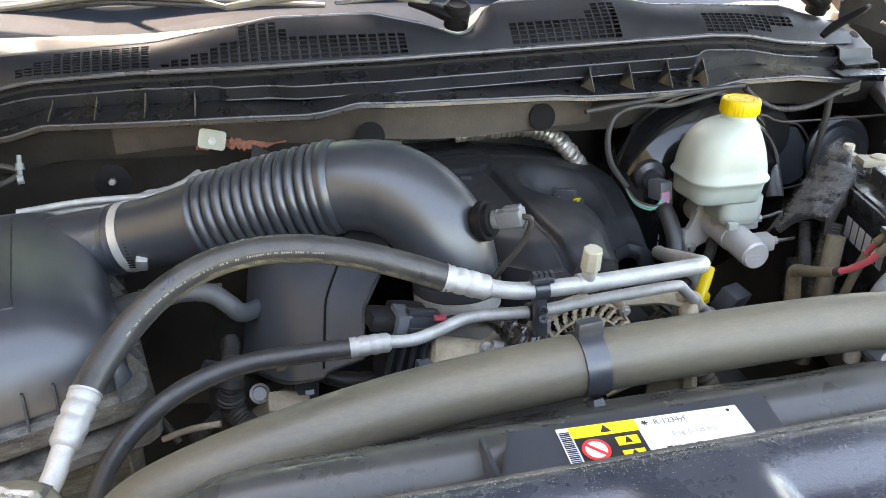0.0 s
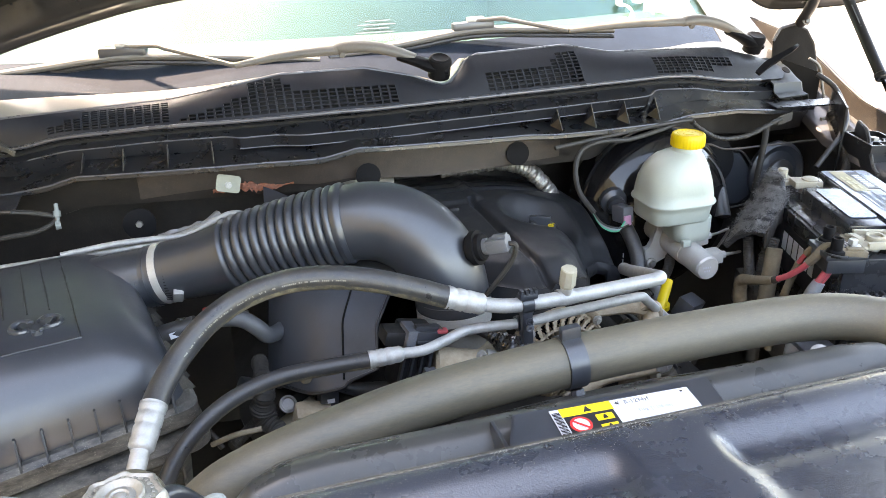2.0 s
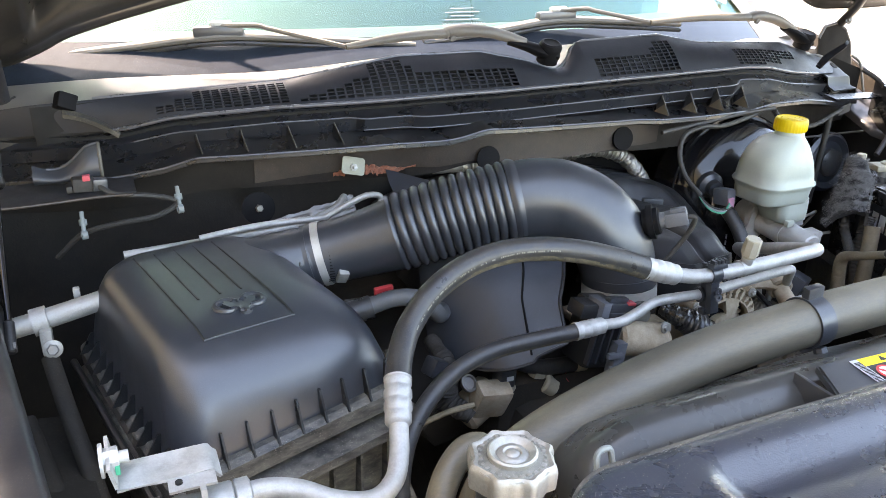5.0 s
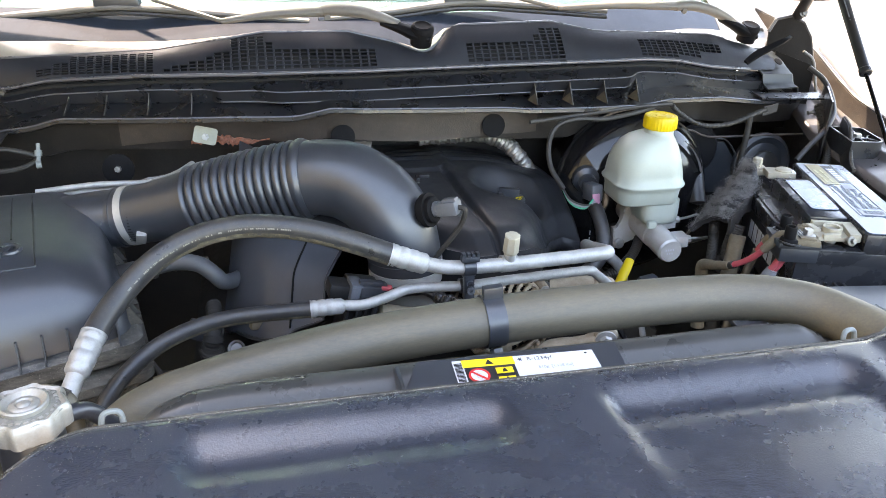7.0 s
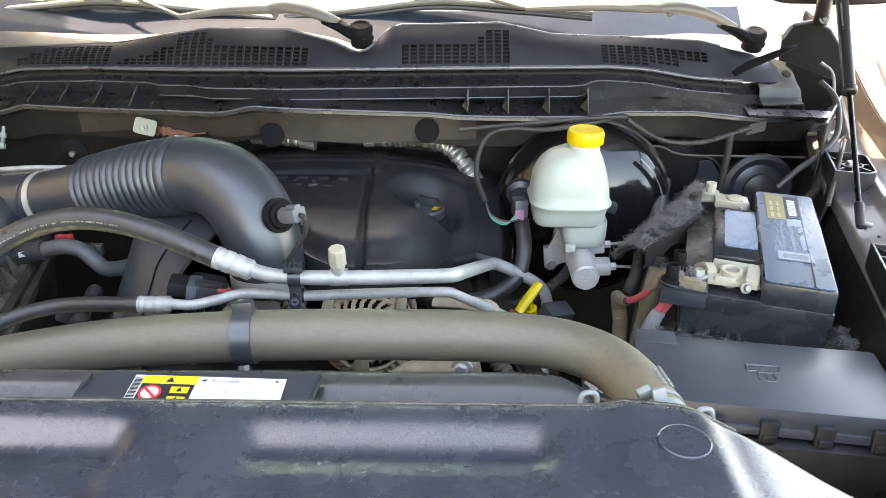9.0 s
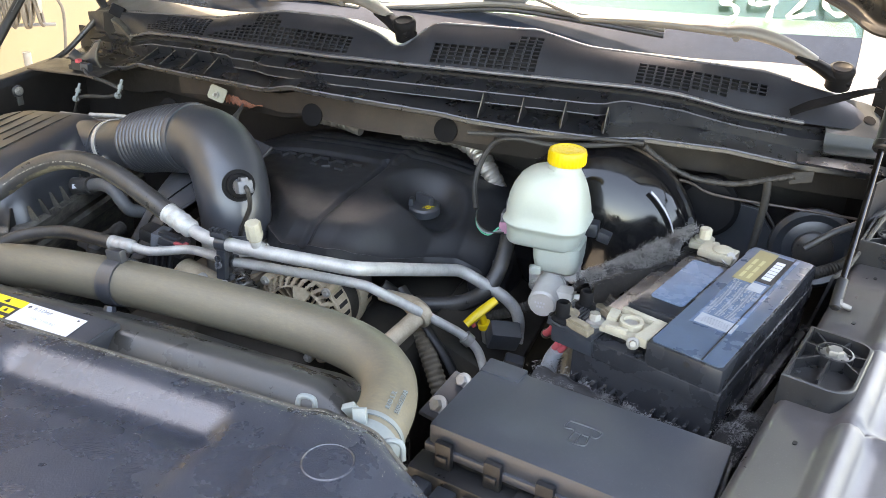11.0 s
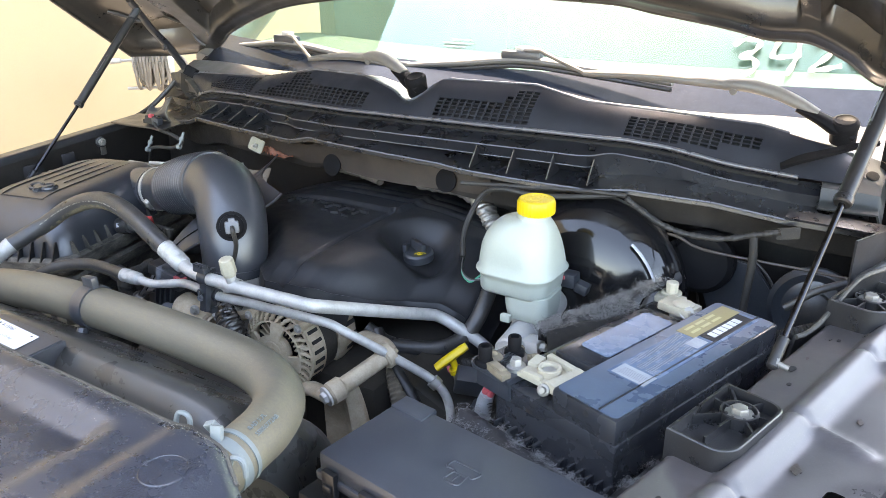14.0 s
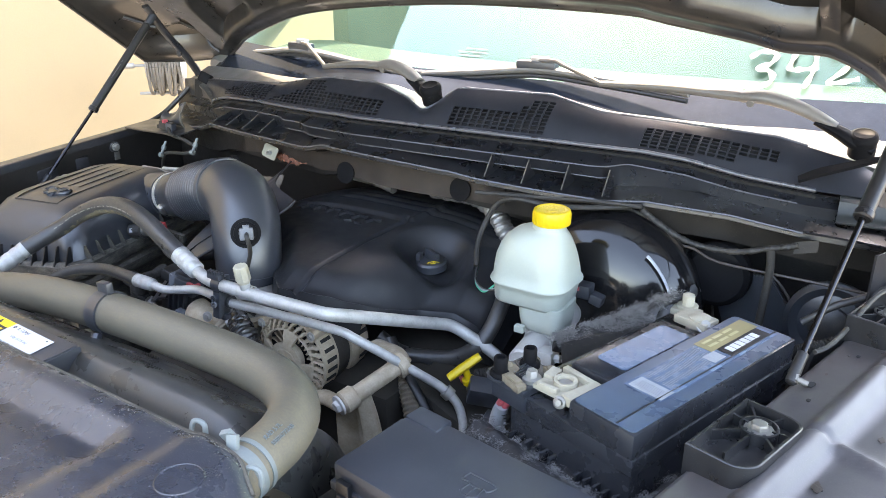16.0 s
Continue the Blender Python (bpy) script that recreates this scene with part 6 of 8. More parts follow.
    part("loom_tail", tube([(0.262, 0.745, 1.040), (0.285, 0.722, 1.028), (0.312, 0.712, 1.010), (0.330, 0.715, 0.985)], [0.008, 0.017, 0.019, 0.012], 14, 60, wave=lambda s: 1 + 0.06 * math.sin(47 * s) + 0.05 * math.sin(113 * s)), "bag", t, "crumpled black taped wire end")
    s = thing("resonator", (0.05, 0.83, 0.98), "curved black plastic resonator shell below the intake", "resonator")
    plan = [(-0.016, 0.93), (-0.010, 0.90), (0.002, 0.855), (0.030, 0.80), (0.060, 0.771), (0.082, 0.754), (0.106, 0.736)]

    def f(u, v):
        x, y = curve_through(plan, 24)[round(u * 24)]
        low = 0.950 + 0.075 * u
        z = low + (1.150 - low) * (1 - v)
        k = z - 1.03
        return (x + 0.20 * k + 0.07 * u * smooth(1.06, 1.15, z), y + 0.95 * k + 0.10 * smooth(1.08, 1.15, z), z)
    part("shell", sheet(f, 24, 16, 0.003), "resonator", s)
    part("groove", tube([Vector(f(17 / 24, 0.30 + 0.66 * q)) + Vector((-0.0004, -0.0008, 0)) for q in np.linspace(0, 1, 8)], 0.0015, 6, 40), "dead_black", s)
    part("edge", tube([Vector(f(q, 1)) + Vector((0, -0.001, 0)) for q in np.linspace(0, 1, 14)], 0.0024, 6, 50), "engine_cover", s)
    part("right_edge", tube([Vector(f(1, q)) for q in np.linspace(0, 1, 10)], 0.0024, 6, 50), "engine_cover", s)


throttle()


def alternator():
    c = Vector((0.371, 0.788, 0.986))
    t = thing("alternator", (c.x, c.y, c.z), "dust-coated cast aluminium alternator with slotted ends", "alternator")
    ax = (0, -1, 0)
    def window(a, r):
        q = (math.degrees(a) + 12) % 90
        return 16 < q < 74 and 0.036 < r < 0.0585 or 0.063 < r < 0.079 and (math.degrees(a) + 45 * (r - 0.07) * 10) % 12 < 7.2

    def plate(u, v):
        a, r = 2 * math.pi * u, 0.026 + 0.056 * v
        dome = 0.015 * (1 - ((r - 0.026) / 0.056) ** 2)
        return c + Vector((r * math.cos(a), -0.044 - dome, r * math.sin(a)))
    face = sheet(plate, 180, 20, 0.006, lambda i, j: not window(2 * math.pi * (i + 0.5) / 180, 0.026 + 0.056 * (j + 0.5) / 20))
    part("drive_end_housing", join(face, ring_band(c + Vector((0, -0.030, 0)), ax, 0.076, 0.0825, 0.034, 48)), "alt", t, "cast end plate with curved windows")
    part("hub", lathe([(0.030, 0.046), (0.030, 0.060), (0.024, 0.066), (0.012, 0.066), (0.010, 0.070)], c, ax, 28), "alt", t)
    part("hollow", lathe([(0.074, 0.0), (0.074, 0.030)], c, ax, 30), "dark", t)
    for k in range(24):
        a = 2 * math.pi * (k + 0.5) / 24
        if 10 < (math.degrees(a) + 12) % 90 < 80:
            d = Vector((math.cos(a), 0, math.sin(a)))
            part("vane", box((0.026, 0.014, 0.0028), Matrix.Translation(c + d * 0.047 + Vector((0, -0.038, 0))) @ pose(0, 0, 0, 0, -math.degrees(a), 0) @ pose(0, 0, 0, 24, 0, 0)), "alt", t)
    for k in range(9):
        a = radians(-35 + 14 * k)
        d = Vector((math.cos(a), 0, math.sin(a)))
        part("rim_slot", box((0.007, 0.022, 0.002), Matrix.Translation(c + d * 0.0822 + Vector((0, -0.030, 0))) @ pose(0, 0, 0, 0, 90 - math.degrees(a), 0)), "dark", t)
    part("stator", lathe([(0.078, -0.020), (0.080, 0.0), (0.078, 0.022)], c, ax, 40), "pit", t)
    part("rear_housing", lathe([(0.082, -0.022), (0.084, -0.035), (0.078, -0.070), (0.05, -0.085)], c, ax, 40), "alt", t)
    for k in range(20):
        a = 2 * math.pi * k / 20
        d = Vector((math.cos(a), 0, math.sin(a)))
        part("vent_slot", box((0.008, 0.030, 0.003), Matrix.Translation(c + d * 0.0795 + Vector((0, 0.052, 0))) @ pose(0, 0, 0, 0, 90 - math.degrees(a), 0)), "dark", t)
    for a in (47, 138, 280):
        d = Vector((math.cos(radians(a)), 0, math.sin(radians(a))))
        part("lug", rod(c + d * 0.088 + Vector((0, -0.056, 0)), c + d * 0.088 + Vector((0, -0.018, 0)), 0.0095, seg=14, bevel=0.002), "alt", t)
        part("lug", rod(c + d * 0.084 + Vector((0, 0.03, 0)), c + d * 0.082 + Vector((0, 0.065, 0)), 0.009, seg=14, bevel=0.002), "alt", t)
        part("through_bolt", bolt(c + d * 0.088 + Vector((0, -0.056, 0)), (0, -1, 0), 0.0055, 0.005), "cast", t)
    t.scale = (0.80, 0.92, 0.80)
    m = thing("alternator_bracket", (0.49, 0.75, 0.8), "dusty cast bracket with a long bolt sleeve", "bracket")
    part("arm", tube([(0.405, 0.742, 0.925), (0.438, 0.735, 0.942), (0.470, 0.722, 0.952), (0.495, 0.710, 0.962), (0.508, 0.706, 0.968)], [0.014, 0.014, 0.013, 0.014, 0.015], 14, 30, flat=0.75), "alt", m, "curved cast arm")
    part("boss", rod((0.504, 0.700, 0.972), (0.512, 0.722, 0.978), 0.0170, seg=22, bevel=0.003), "alt", m)
    part("sleeve", rod((0.510, 0.716, 0.976), (0.538, 0.792, 1.000), 0.0128, seg=22, bevel=0.002), "alt", m)
    part("rear_ear", join(rod((0.536, 0.786, 0.998), (0.541, 0.802, 1.003), 0.0195, seg=22, bevel=0.003), tube([(0.538, 0.795, 1.003), (0.512, 0.812, 1.004), (0.465, 0.830, 0.996)], [0.018, 0.017, 0.015], 12, 16, flat=0.5)), "alt", m, "cast ear at the rear of the bolt sleeve")
    part("bolt", bolt((0.503, 0.697, 0.971), (-0.3, -0.95, -0.2), 0.0095, 0.008), "cast_bright", m)
    part("leg", tube([(0.512, 0.735, 0.972), (0.520, 0.740, 0.920), (0.526, 0.742, 0.85), (0.530, 0.745, 0.70)], [0.013, 0.016, 0.018, 0.020], 8, 16, flat=0.8), "alt", m)
    part("web", sheet(lambda u, v: (0.462 + 0.050 * u, 0.738 + 0.004 * v, 0.945 + 0.02 * u - 0.20 * v), 6, 6, 0.005), "alt", m)


alternator()


# ---------------- brakes ----------------
def brakes():
    c = Vector((0.725, 1.115, 1.032))
    b = thing("brake_booster", c, "gloss black round brake booster on the firewall", "brake booster")
    part("front_shell", lathe([(0.154, 0.0), (0.156, 0.012), (0.149, 0.020), (0.147, 0.030), (0.135, 0.048), (0.10, 0.066), (0.060, 0.074), (0.045, 0.075)], c, (0, -1, 0.12), 56), "gloss", b, sharp=60)
    part("rear_shell", lathe([(0.152, 0.0), (0.150, -0.05), (0.10, -0.10)], c, (0, -1, 0.12), 48), "gloss", b)
    part("crimp_ring", ring_band(c + Vector((0, -0.008, 0.001)), (0, -1, 0.12), 0.150, 0.1585, 0.012, 56), "gloss", b)
    n = Vector((0, -1, 0.12)).normalized()
    lab = []
    for k in range(14):
        a = radians(18 + 2.6 * k)
        lab.append(Vector((c.x + 0.128 * math.cos(a), c.y, c.z + 0.128 * math.sin(a))) + n * 0.053)
    part("sticker", tube(lab, 0.005, 6, flat=0.15), "label_white", b, "narrow white printed sticker")
    m = thing("master_cylinder", (0.69, 0.95, 1.0), "cast aluminium brake master cylinder", "master cylinder")
    part("body", join(rod((0.694, 0.876, 1.012), (0.693, 0.935, 1.018), 0.0212, 0.0220, seg=30, bevel=0.003), rod((0.693, 0.93, 1.018), (0.692, 1.04, 1.026), 0.0235, seg=26), tube([(0.690, 0.960, 1.030), (0.689, 0.957, 1.046)], 0.020, 16)), "cast_bright", m)
    part("end_face", lathe([(0.0195, 0), (0.0185, 0.0015), (0.015, 0.0015)], (0.694, 0.876, 1.012), (-0.02, -1, 0), 26), "cast_bright", m)
    part("flange", join(prism([(0.642, 1.009), (0.646, 0.974), (0.650, 0.970), (0.660, 0.971), (0.668, 0.982), (0.685, 0.989), (0.715, 0.995), (0.725, 1.03), (0.715, 1.05), (0.676, 1.057), (0.664, 1.054), (0.658, 1.040), (0.656, 1.020), (0.651, 1.010)], 0.012, Matrix.Translation((0, 0.998, 0)) @ pose(0, 0, 0, 90, 0, 0), 0.002), rod((0.655, 0.990, 0.981), (0.655, 0.982, 0.981), 0.0085, seg=18)), "cast_bright", m, "flat cast mounting flange")
    part("nut", bolt((0.655, 0.984, 0.981), (0, -1, 0.1), 0.006, 0.008), "steel", m)
    part("port", join(box((0.034, 0.026, 0.021), pose(0.719, 0.905, 1.008, 0, -4, -4), 0.003), rod((0.735, 0.904, 1.019), (0.744, 0.903, 1.020), 0.0062, seg=6)), "cast_bright", m)
    part("port", join(box((0.032, 0.026, 0.021), pose(0.716, 0.945, 1.026, 0, -6, -4), 0.003), rod((0.732, 0.944, 1.038), (0.741, 0.943, 1.039), 0.0060, seg=6)), "cast_bright", m)
    part("brake_line", tube([(0.741, 0.943, 1.039), (0.757, 0.945, 1.040), (0.79, 0.96, 1.035), (0.80, 1.0, 0.98)], 0.0024, 8), "steel", m)
    part("stain", prism(rrect(0.010, 0.005, 0.003), 0.0006, Matrix.Translation((0.694, 0.9345, 1.036)) @ pose(0, 0, 0, 62, 0, 0)), "tape", m, "rusty stain below the reservoir")
    part("brake_line", tube([(0.744, 0.903, 1.02), (0.767, 0.905, 1.018), (0.80, 0.94, 1.0), (0.80, 1.02, 0.95)], 0.0024, 8), "steel", m)
    part("mark", join(*[box((0.0022, 0.0006, 0.0030), pose(0.685 + 0.0042 * k, 0.8742, 1.013)) for k in range(4)], *[box((0.0022, 0.0006, 0.0026), pose(0.688 + 0.0042 * k, 0.8742, 1.007)) for k in range(3)]), "label_white", m, "stamped marks")
    r = thing("brake_fluid_reservoir", (0.67, 0.955, 1.04), "milky white brake fluid reservoir with a yellow cap", "reservoir")

    def ring(cx, hx, hy, z, rr, cy=0.963):
        return [(cx + p, cy + q, z) for p, q in rrect(hx, hy, rr, 8)]
    upper = [ring(0.6715, 0.0565, 0.050, 1.098, 0.030), ring(0.6715, 0.0585, 0.052, 1.1065, 0.032), ring(0.6715, 0.0625, 0.056, 1.1095, 0.036), ring(0.6715, 0.0632, 0.0565, 1.1115, 0.036), ring(0.6715, 0.0625, 0.056, 1.1135, 0.036), ring(0.6715, 0.0595, 0.053, 1.1165, 0.034),
             ring(0.6712, 0.0588, 0.052, 1.131, 0.036), ring(0.6705, 0.0565, 0.0505, 1.148, 0.038), ring(0.6710, 0.0525, 0.047, 1.163, 0.039), ring(0.6725, 0.0470, 0.042, 1.175, 0.037), ring(0.6755, 0.0395, 0.036, 1.184, 0.033), ring(0.6810, 0.0310, 0.030, 1.1895, 0.029), ring(0.6880, 0.0245, 0.0245, 1.1925, 0.0243), ring(0.6900, 0.0232, 0.0232, 1.2040, 0.0230)]
    part("tank", loft([ring(0.6700, 0.0515, 0.045, 1.078, 0.022), ring(0.6705, 0.0545, 0.048, 1.082, 0.026)] + upper), "resin", r, "milky upper tank with a moulded seam", sharp=60)
    part("sump", loft([ring(0.6970, 0.0290, 0.027, 1.040, 0.013, 0.952), ring(0.6965, 0.0325, 0.031, 1.044, 0.016, 0.952), ring(0.6955, 0.0350, 0.034, 1.058, 0.017, 0.954), ring(0.6940, 0.0365, 0.036, 1.082, 0.018, 0.956)]), "resin", r, "narrow lower chamber", sharp=60)
    part("cap", lathe([(0.0265, 1.196), (0.0275, 1.198), (0.0275, 1.212), (0.0262, 1.2165), (0.0235, 1.2178), (0.0222, 1.2166), (0.004, 1.2164)], (0.690, 0.965, 0.003), (0, 0, 1), 96, lobes=lambda q, h: 1 + (0.018 * math.cos(32 * q) if h < 1.215 else 0)), "yellow", r, "ribbed yellow screw cap")
    marks = [box((0.0030, 0.0022, 0.0006), Matrix.Translation((0.690, 0.965, 1.2194)) @ pose(0, 0, 0, 0, 0, a) @ pose(0, 0.0175, 0)) for a in range(0, 360, 18)]
    marks.append(ring_band((0.690, 0.965, 1.2196), (0, 0, 1), 0.0085, 0.0095, 0.0008, 24))
    part("cap_marks", join(*marks), "yellow", r)
    part("lug", box((0.016, 0.010, 0.012), pose(0.672, 0.912, 1.040), 0.003), "resin", r)
    s = thing("level_sensor", (0.735, 0.955, 1.06), "black fluid level sensor with a red locking tab", "sensor")
    part("body", join(box((0.036, 0.024, 0.022), pose(0.722, 1.014, 1.072), 0.003), box((0.020, 0.018, 0.016), pose(0.748, 1.012, 1.066, 0, 14, 0), 0.002)), "plastic", s)
    part("tab", box((0.013, 0.007, 0.006), pose(0.718, 1.003, 1.0855), 0.001), "red", s, "red locking tab")
    v = thing("vacuum_sensor", (0.60, 0.985, 1.06), "pink and grey sensor plug on the booster with looped wires", "sensor")
    part("grommet", lathe([(0.024, 0.0), (0.024, 0.012), (0.016, 0.018), (0.015, 0.030)], (0.606, 1.052, 1.085), (-0.15, -1, -0.12), 20), "plastic", v)
    part("plug", box((0.022, 0.034, 0.030), pose(0.600, 0.998, 1.062, -8, 0, 8), 0.004), "grey", v)
    part("pink_insert", box((0.015, 0.004, 0.018), pose(0.5985, 0.979, 1.062, -8, 0, 8), 0.002), "pink", v, "faded pink insert")
    for k, m_ in enumerate(("green", "white", "loom")):
        part("wire", tube([(0.592 + 0.004 * k, 0.977, 1.072 - 0.004 * k), (0.575, 0.972, 1.058 + 0.003 * k), (0.553, 0.985, 1.065 + 0.003 * k), (0.543, 1.01, 1.09)], 0.0016, 6), m_, v)
    part("loop", tube([(0.545, 1.00, 1.085), (0.530, 1.03, 1.115), (0.533, 1.055, 1.15), (0.550, 1.065, 1.178), (0.585, 1.062, 1.190), (0.64, 1.07, 1.186), (0.70, 1.085, 1.190), (0.76, 1.10, 1.198)], 0.0045, 8, 60), "loom", v, "black taped wire loop")
    h = thing("vacuum_hose", (0.6, 0.97, 0.95), "black rubber vacuum hose running down from the booster", "hose")
    part("hose", tube([(0.603, 0.995, 1.055), (0.606, 0.97, 1.035), (0.604, 0.945, 1.01), (0.592, 0.925, 0.985), (0.560, 0.915, 0.962), (0.515, 0.90, 0.955), (0.475, 0.88, 0.962), (0.44, 0.87, 0.985)], 0.0125, 18, 80), "rubber", h)
    part("conduit", tube([(0.70, 1.02, 1.00), (0.69, 0.98, 0.985), (0.665, 0.955, 0.965), (0.625, 0.940, 0.945), (0.58, 0.93, 0.93), (0.53, 0.92, 0.925)], 0.0085, 14, 200, wave=lambda s: 1 + 0.08 * math.cos(330 * s)), "loom", h, "black corrugated conduit beside the hose")
    part("worn_print", join(*[box((0.0006, 0.003, 0.008), pose(0.5885, 0.968, 0.985 + 0.012 * k, 0, 0, 0)) for k in range(3)]), "print_grey", h)


brakes()


# ---------------- battery and fuse box ----------------
BAT = Matrix.Translation((0.944, 0.630, 0.9365)) @ pose(0, 0, 0, 0, 0, -17.5)


def battery():
    t = thing("battery", BAT @ Vector((-0.0875, 0.157, 0)), "dusty black car battery with a raised label strip", "battery")

    def blk(x0, x1, y0, y1, z0, z1, bev=0.003):
        return box((x1 - x0, y1 - y0, z1 - z0), BAT @ pose((x0 + x1) / 2, (y0 + y1) / 2, z0), bev)
    part("case", join(blk(-0.174, -0.001, 0.002, 0.315, 0.0, 0.152, 0.004), blk(-0.176, 0.001, 0.0, 0.317, 0.140, 0.160, 0.002)), "battery", t)
    lid = part("lid", blk(-0.086, 0.0, 0.0, 0.317, 0.158, 0.1900, 0.005), "battery", t, "raised strip of the lid")
    # Added sheet: gives the black lid top its sky reflection as a colour.
    part("lid_sky_tint", prism(rrect(0.0395, 0.155, 0.006), 0.0012, BAT @ pose(-0.043, 0.1585, 0.1897), 0.0004), "battery_top", lid, "thin top sheet tinted blue for the sky it mirrors")
    part("vent_cover", blk(-0.142, -0.084, 0.067, 0.241, 0.158, 0.1872, 0.004), "battery", t)
    part("lid_floor", blk(-0.170, -0.080, 0.0, 0.317, 0.158, 0.163, 0.002), "battery", t)
    part("handle_plate", prism(rrect(0.021, 0.064, 0.006), 0.0012, BAT @ pose(-0.108, 0.160, 0.188), 0.0005), "label_sky_tint", lid, "glossy wrinkled film on the lid, tinted blue for reflected sky")
    part("edge_line", blk(-0.026, -0.0245, 0.004, 0.313, 0.1905, 0.1922, 0), "plastic_dull", lid)
    part("vent_hole", rod(BAT @ Vector((-0.0386, -0.0005, 0.181)), BAT @ Vector((-0.0386, 0.004, 0.181)), 0.0035, seg=12), "dark", lid)
    # printed label on the raised strip
    z = 0.1912
    def lab(name, x0, x1, y0, y1, mt, dz=0.0, text=""):
        return part(name, box((x1 - x0, y1 - y0, 0.0004), BAT @ pose((x0 + x1) / 2, (y0 + y1) / 2, z + dz)), mt, lid, text)
    lab("label_field", -0.068, -0.020, 0.070, 0.306, "label_sky_tint", 0, "worn grey-black label")
    lab("gold_field", -0.071, -0.046, 0.205, 0.306, "label_gold", 0.0005, "worn gold label field")
    lab("name_field", -0.046, -0.026, 0.215, 0.300, "print_black", 0.0005)
    part("name_bar", join(*[box((0.011, 0.0085, 0.0004), BAT @ pose(-0.036, 0.228 + 0.0105 * k, z + 0.001)) for k in range(6)]), "label_white", lid, "white bars in place of the maker's name")
    lab("code_label", -0.064, -0.021, 0.072, 0.096, "label_worn", 0.0006, "white paper code label")
    part("code_bars", join(*[box((0.030, 0.0005, 0.0003), BAT @ pose(-0.043, 0.077 + 0.0024 * k, z + 0.0011)) for k in range(6)]), "print_grey", lid)
    part("fine_print", join(*[box((random.uniform(0.005, 0.011), 0.0011, 0.0003), BAT @ pose(-0.060 + 0.012 * (k % 3) + random.uniform(-0.001, 0.001), 0.101 + 0.0031 * (k // 3), z + 0.0006)) for k in range(96)], *[ring_band(BAT @ Vector((x, y, z + 0.0008)), (0, 0, 1), 0.0030, 0.0038, 0.0005, 16) for x, y in ((-0.027, 0.106), (-0.030, 0.165), (-0.064, 0.200))]), "print_grey", lid, "worn lines of small print")
    lab("white_tab", -0.046, -0.029, 0.185, 0.208, "label_worn", 0.0006)
    part("gold_print", join(*[box((0.004, 0.018, 0.0003), BAT @ pose(-0.055 - 0.009 * (k % 2), 0.222 + 0.022 * (k // 2), z + 0.0011)) for k in range(6)]), "gold_print", lid)
    # maker's field on the side facing the engine
    part("side_label", box((0.0006, 0.20, 0.075), BAT @ pose(-0.1746, 0.15, 0.06)), "print_black", t)
    for k in range(6):
        part("side_name_bar", box((0.0006, 0.016, 0.030), BAT @ pose(-0.1752, 0.095 + 0.021 * k, 0.092)), "label_white", t, "white bar in place of the maker's name")
    # hold-down ledge with teeth
    part("ledge", join(blk(-0.182, 0.008, -0.012, 0.004, 0.088, 0.100, 0.002), blk(0.0, 0.012, -0.01, 0.32, 0.088, 0.100, 0.002)), "battery", t)
    for k in range(14):
        x = -0.165 + 0.0125 * k
        if k not in (6, 7):
            part("tooth", blk(x, x + 0.004, -0.010, 0.004, 0.100, 0.112, 0.0006), "battery", t)
    # terminal posts
    for x, y in ((-0.120, 0.034), (-0.120, 0.280)):
        part("post", rod(BAT @ Vector((x, y, 0.160)), BAT @ Vector((x, y, 0.182)), 0.009, 0.0085, seg=16), "cast", t)
    tr = thing("battery_tray", BAT @ Vector((-0.087, 0.157, -0.07)), "black plastic battery tray", "battery tray")
    part("tray", join(box((0.23, 0.36, 0.07), BAT @ pose(-0.0875, 0.15, -0.072), 0.008), box((0.012, 0.36, 0.09), BAT @ pose(0.020, 0.15, -0.01), 0.003), box((0.23, 0.010, 0.07), BAT @ pose(-0.0875, -0.024, -0.01), 0.003)), "plastic_dusty", tr)
    # positive clamp with fuse block
    p = thing("positive_clamp", BAT @ Vector((-0.15, 0.045, 0.17)), "cream plastic battery clamp block with red cable terminals", "battery clamp")
    part("clamp", join(box((0.064, 0.044, 0.006), BAT @ pose(-0.117, 0.034, 0.172, 0, 0, 4), 0.001), box((0.016, 0.050, 0.012), BAT @ pose(-0.094, 0.034, 0.173, 0, 0, -6), 0.0015), box((0.044, 0.008, 0.011), BAT @ pose(-0.120, 0.056, 0.174, 0, 0, -4), 0.001),
                      box((0.026, 0.006, 0.009), BAT @ pose(-0.128, 0.014, 0.174, 0, 0, 10), 0.001), box((0.012, 0.022, 0.010), BAT @ pose(-0.146, 0.040, 0.173, 0, 6, 14), 0.001), lathe([(0.0135, 0), (0.0135, 0.010), (0.0095, 0.010), (0.0092, 0.004)], BAT @ Vector((-0.120, 0.034, 0.176)), (0, 0, 1), 22)), "cream", p)
    part("clamp_bolt", join(bolt(BAT @ Vector((-0.103, 0.006, 0.176)), (0.1, -0.8, 0.35), 0.0045, 0.007), rod(BAT @ Vector((-0.104, 0.020, 0.172)), BAT @ Vector((-0.103, 0.006, 0.175)), 0.0055, seg=14)), "bolt", p)
    part("fuse_block", join(box((0.060, 0.062, 0.008), BAT @ pose(-0.176, 0.024, 0.164), 0.002), box((0.055, 0.055, 0.022), BAT @ pose(-0.174, 0.024, 0.142), 0.003)), "plastic", p)
    for x, y, a in ((-0.148, 0.044, -25), (-0.166, -0.002, -10)):
        part("fuse_bar", join(box((0.034, 0.013, 0.009), BAT @ pose(x, y, 0.170, 0, 0, a), 0.002), box((0.022, 0.009, 0.003), BAT @ pose(x, y, 0.179, 0, 0, a), 0.0008)), "tape", p, "dusty fuse link")
    for x, y in ((-0.184, 0.0425), (-0.191, 0.001)):
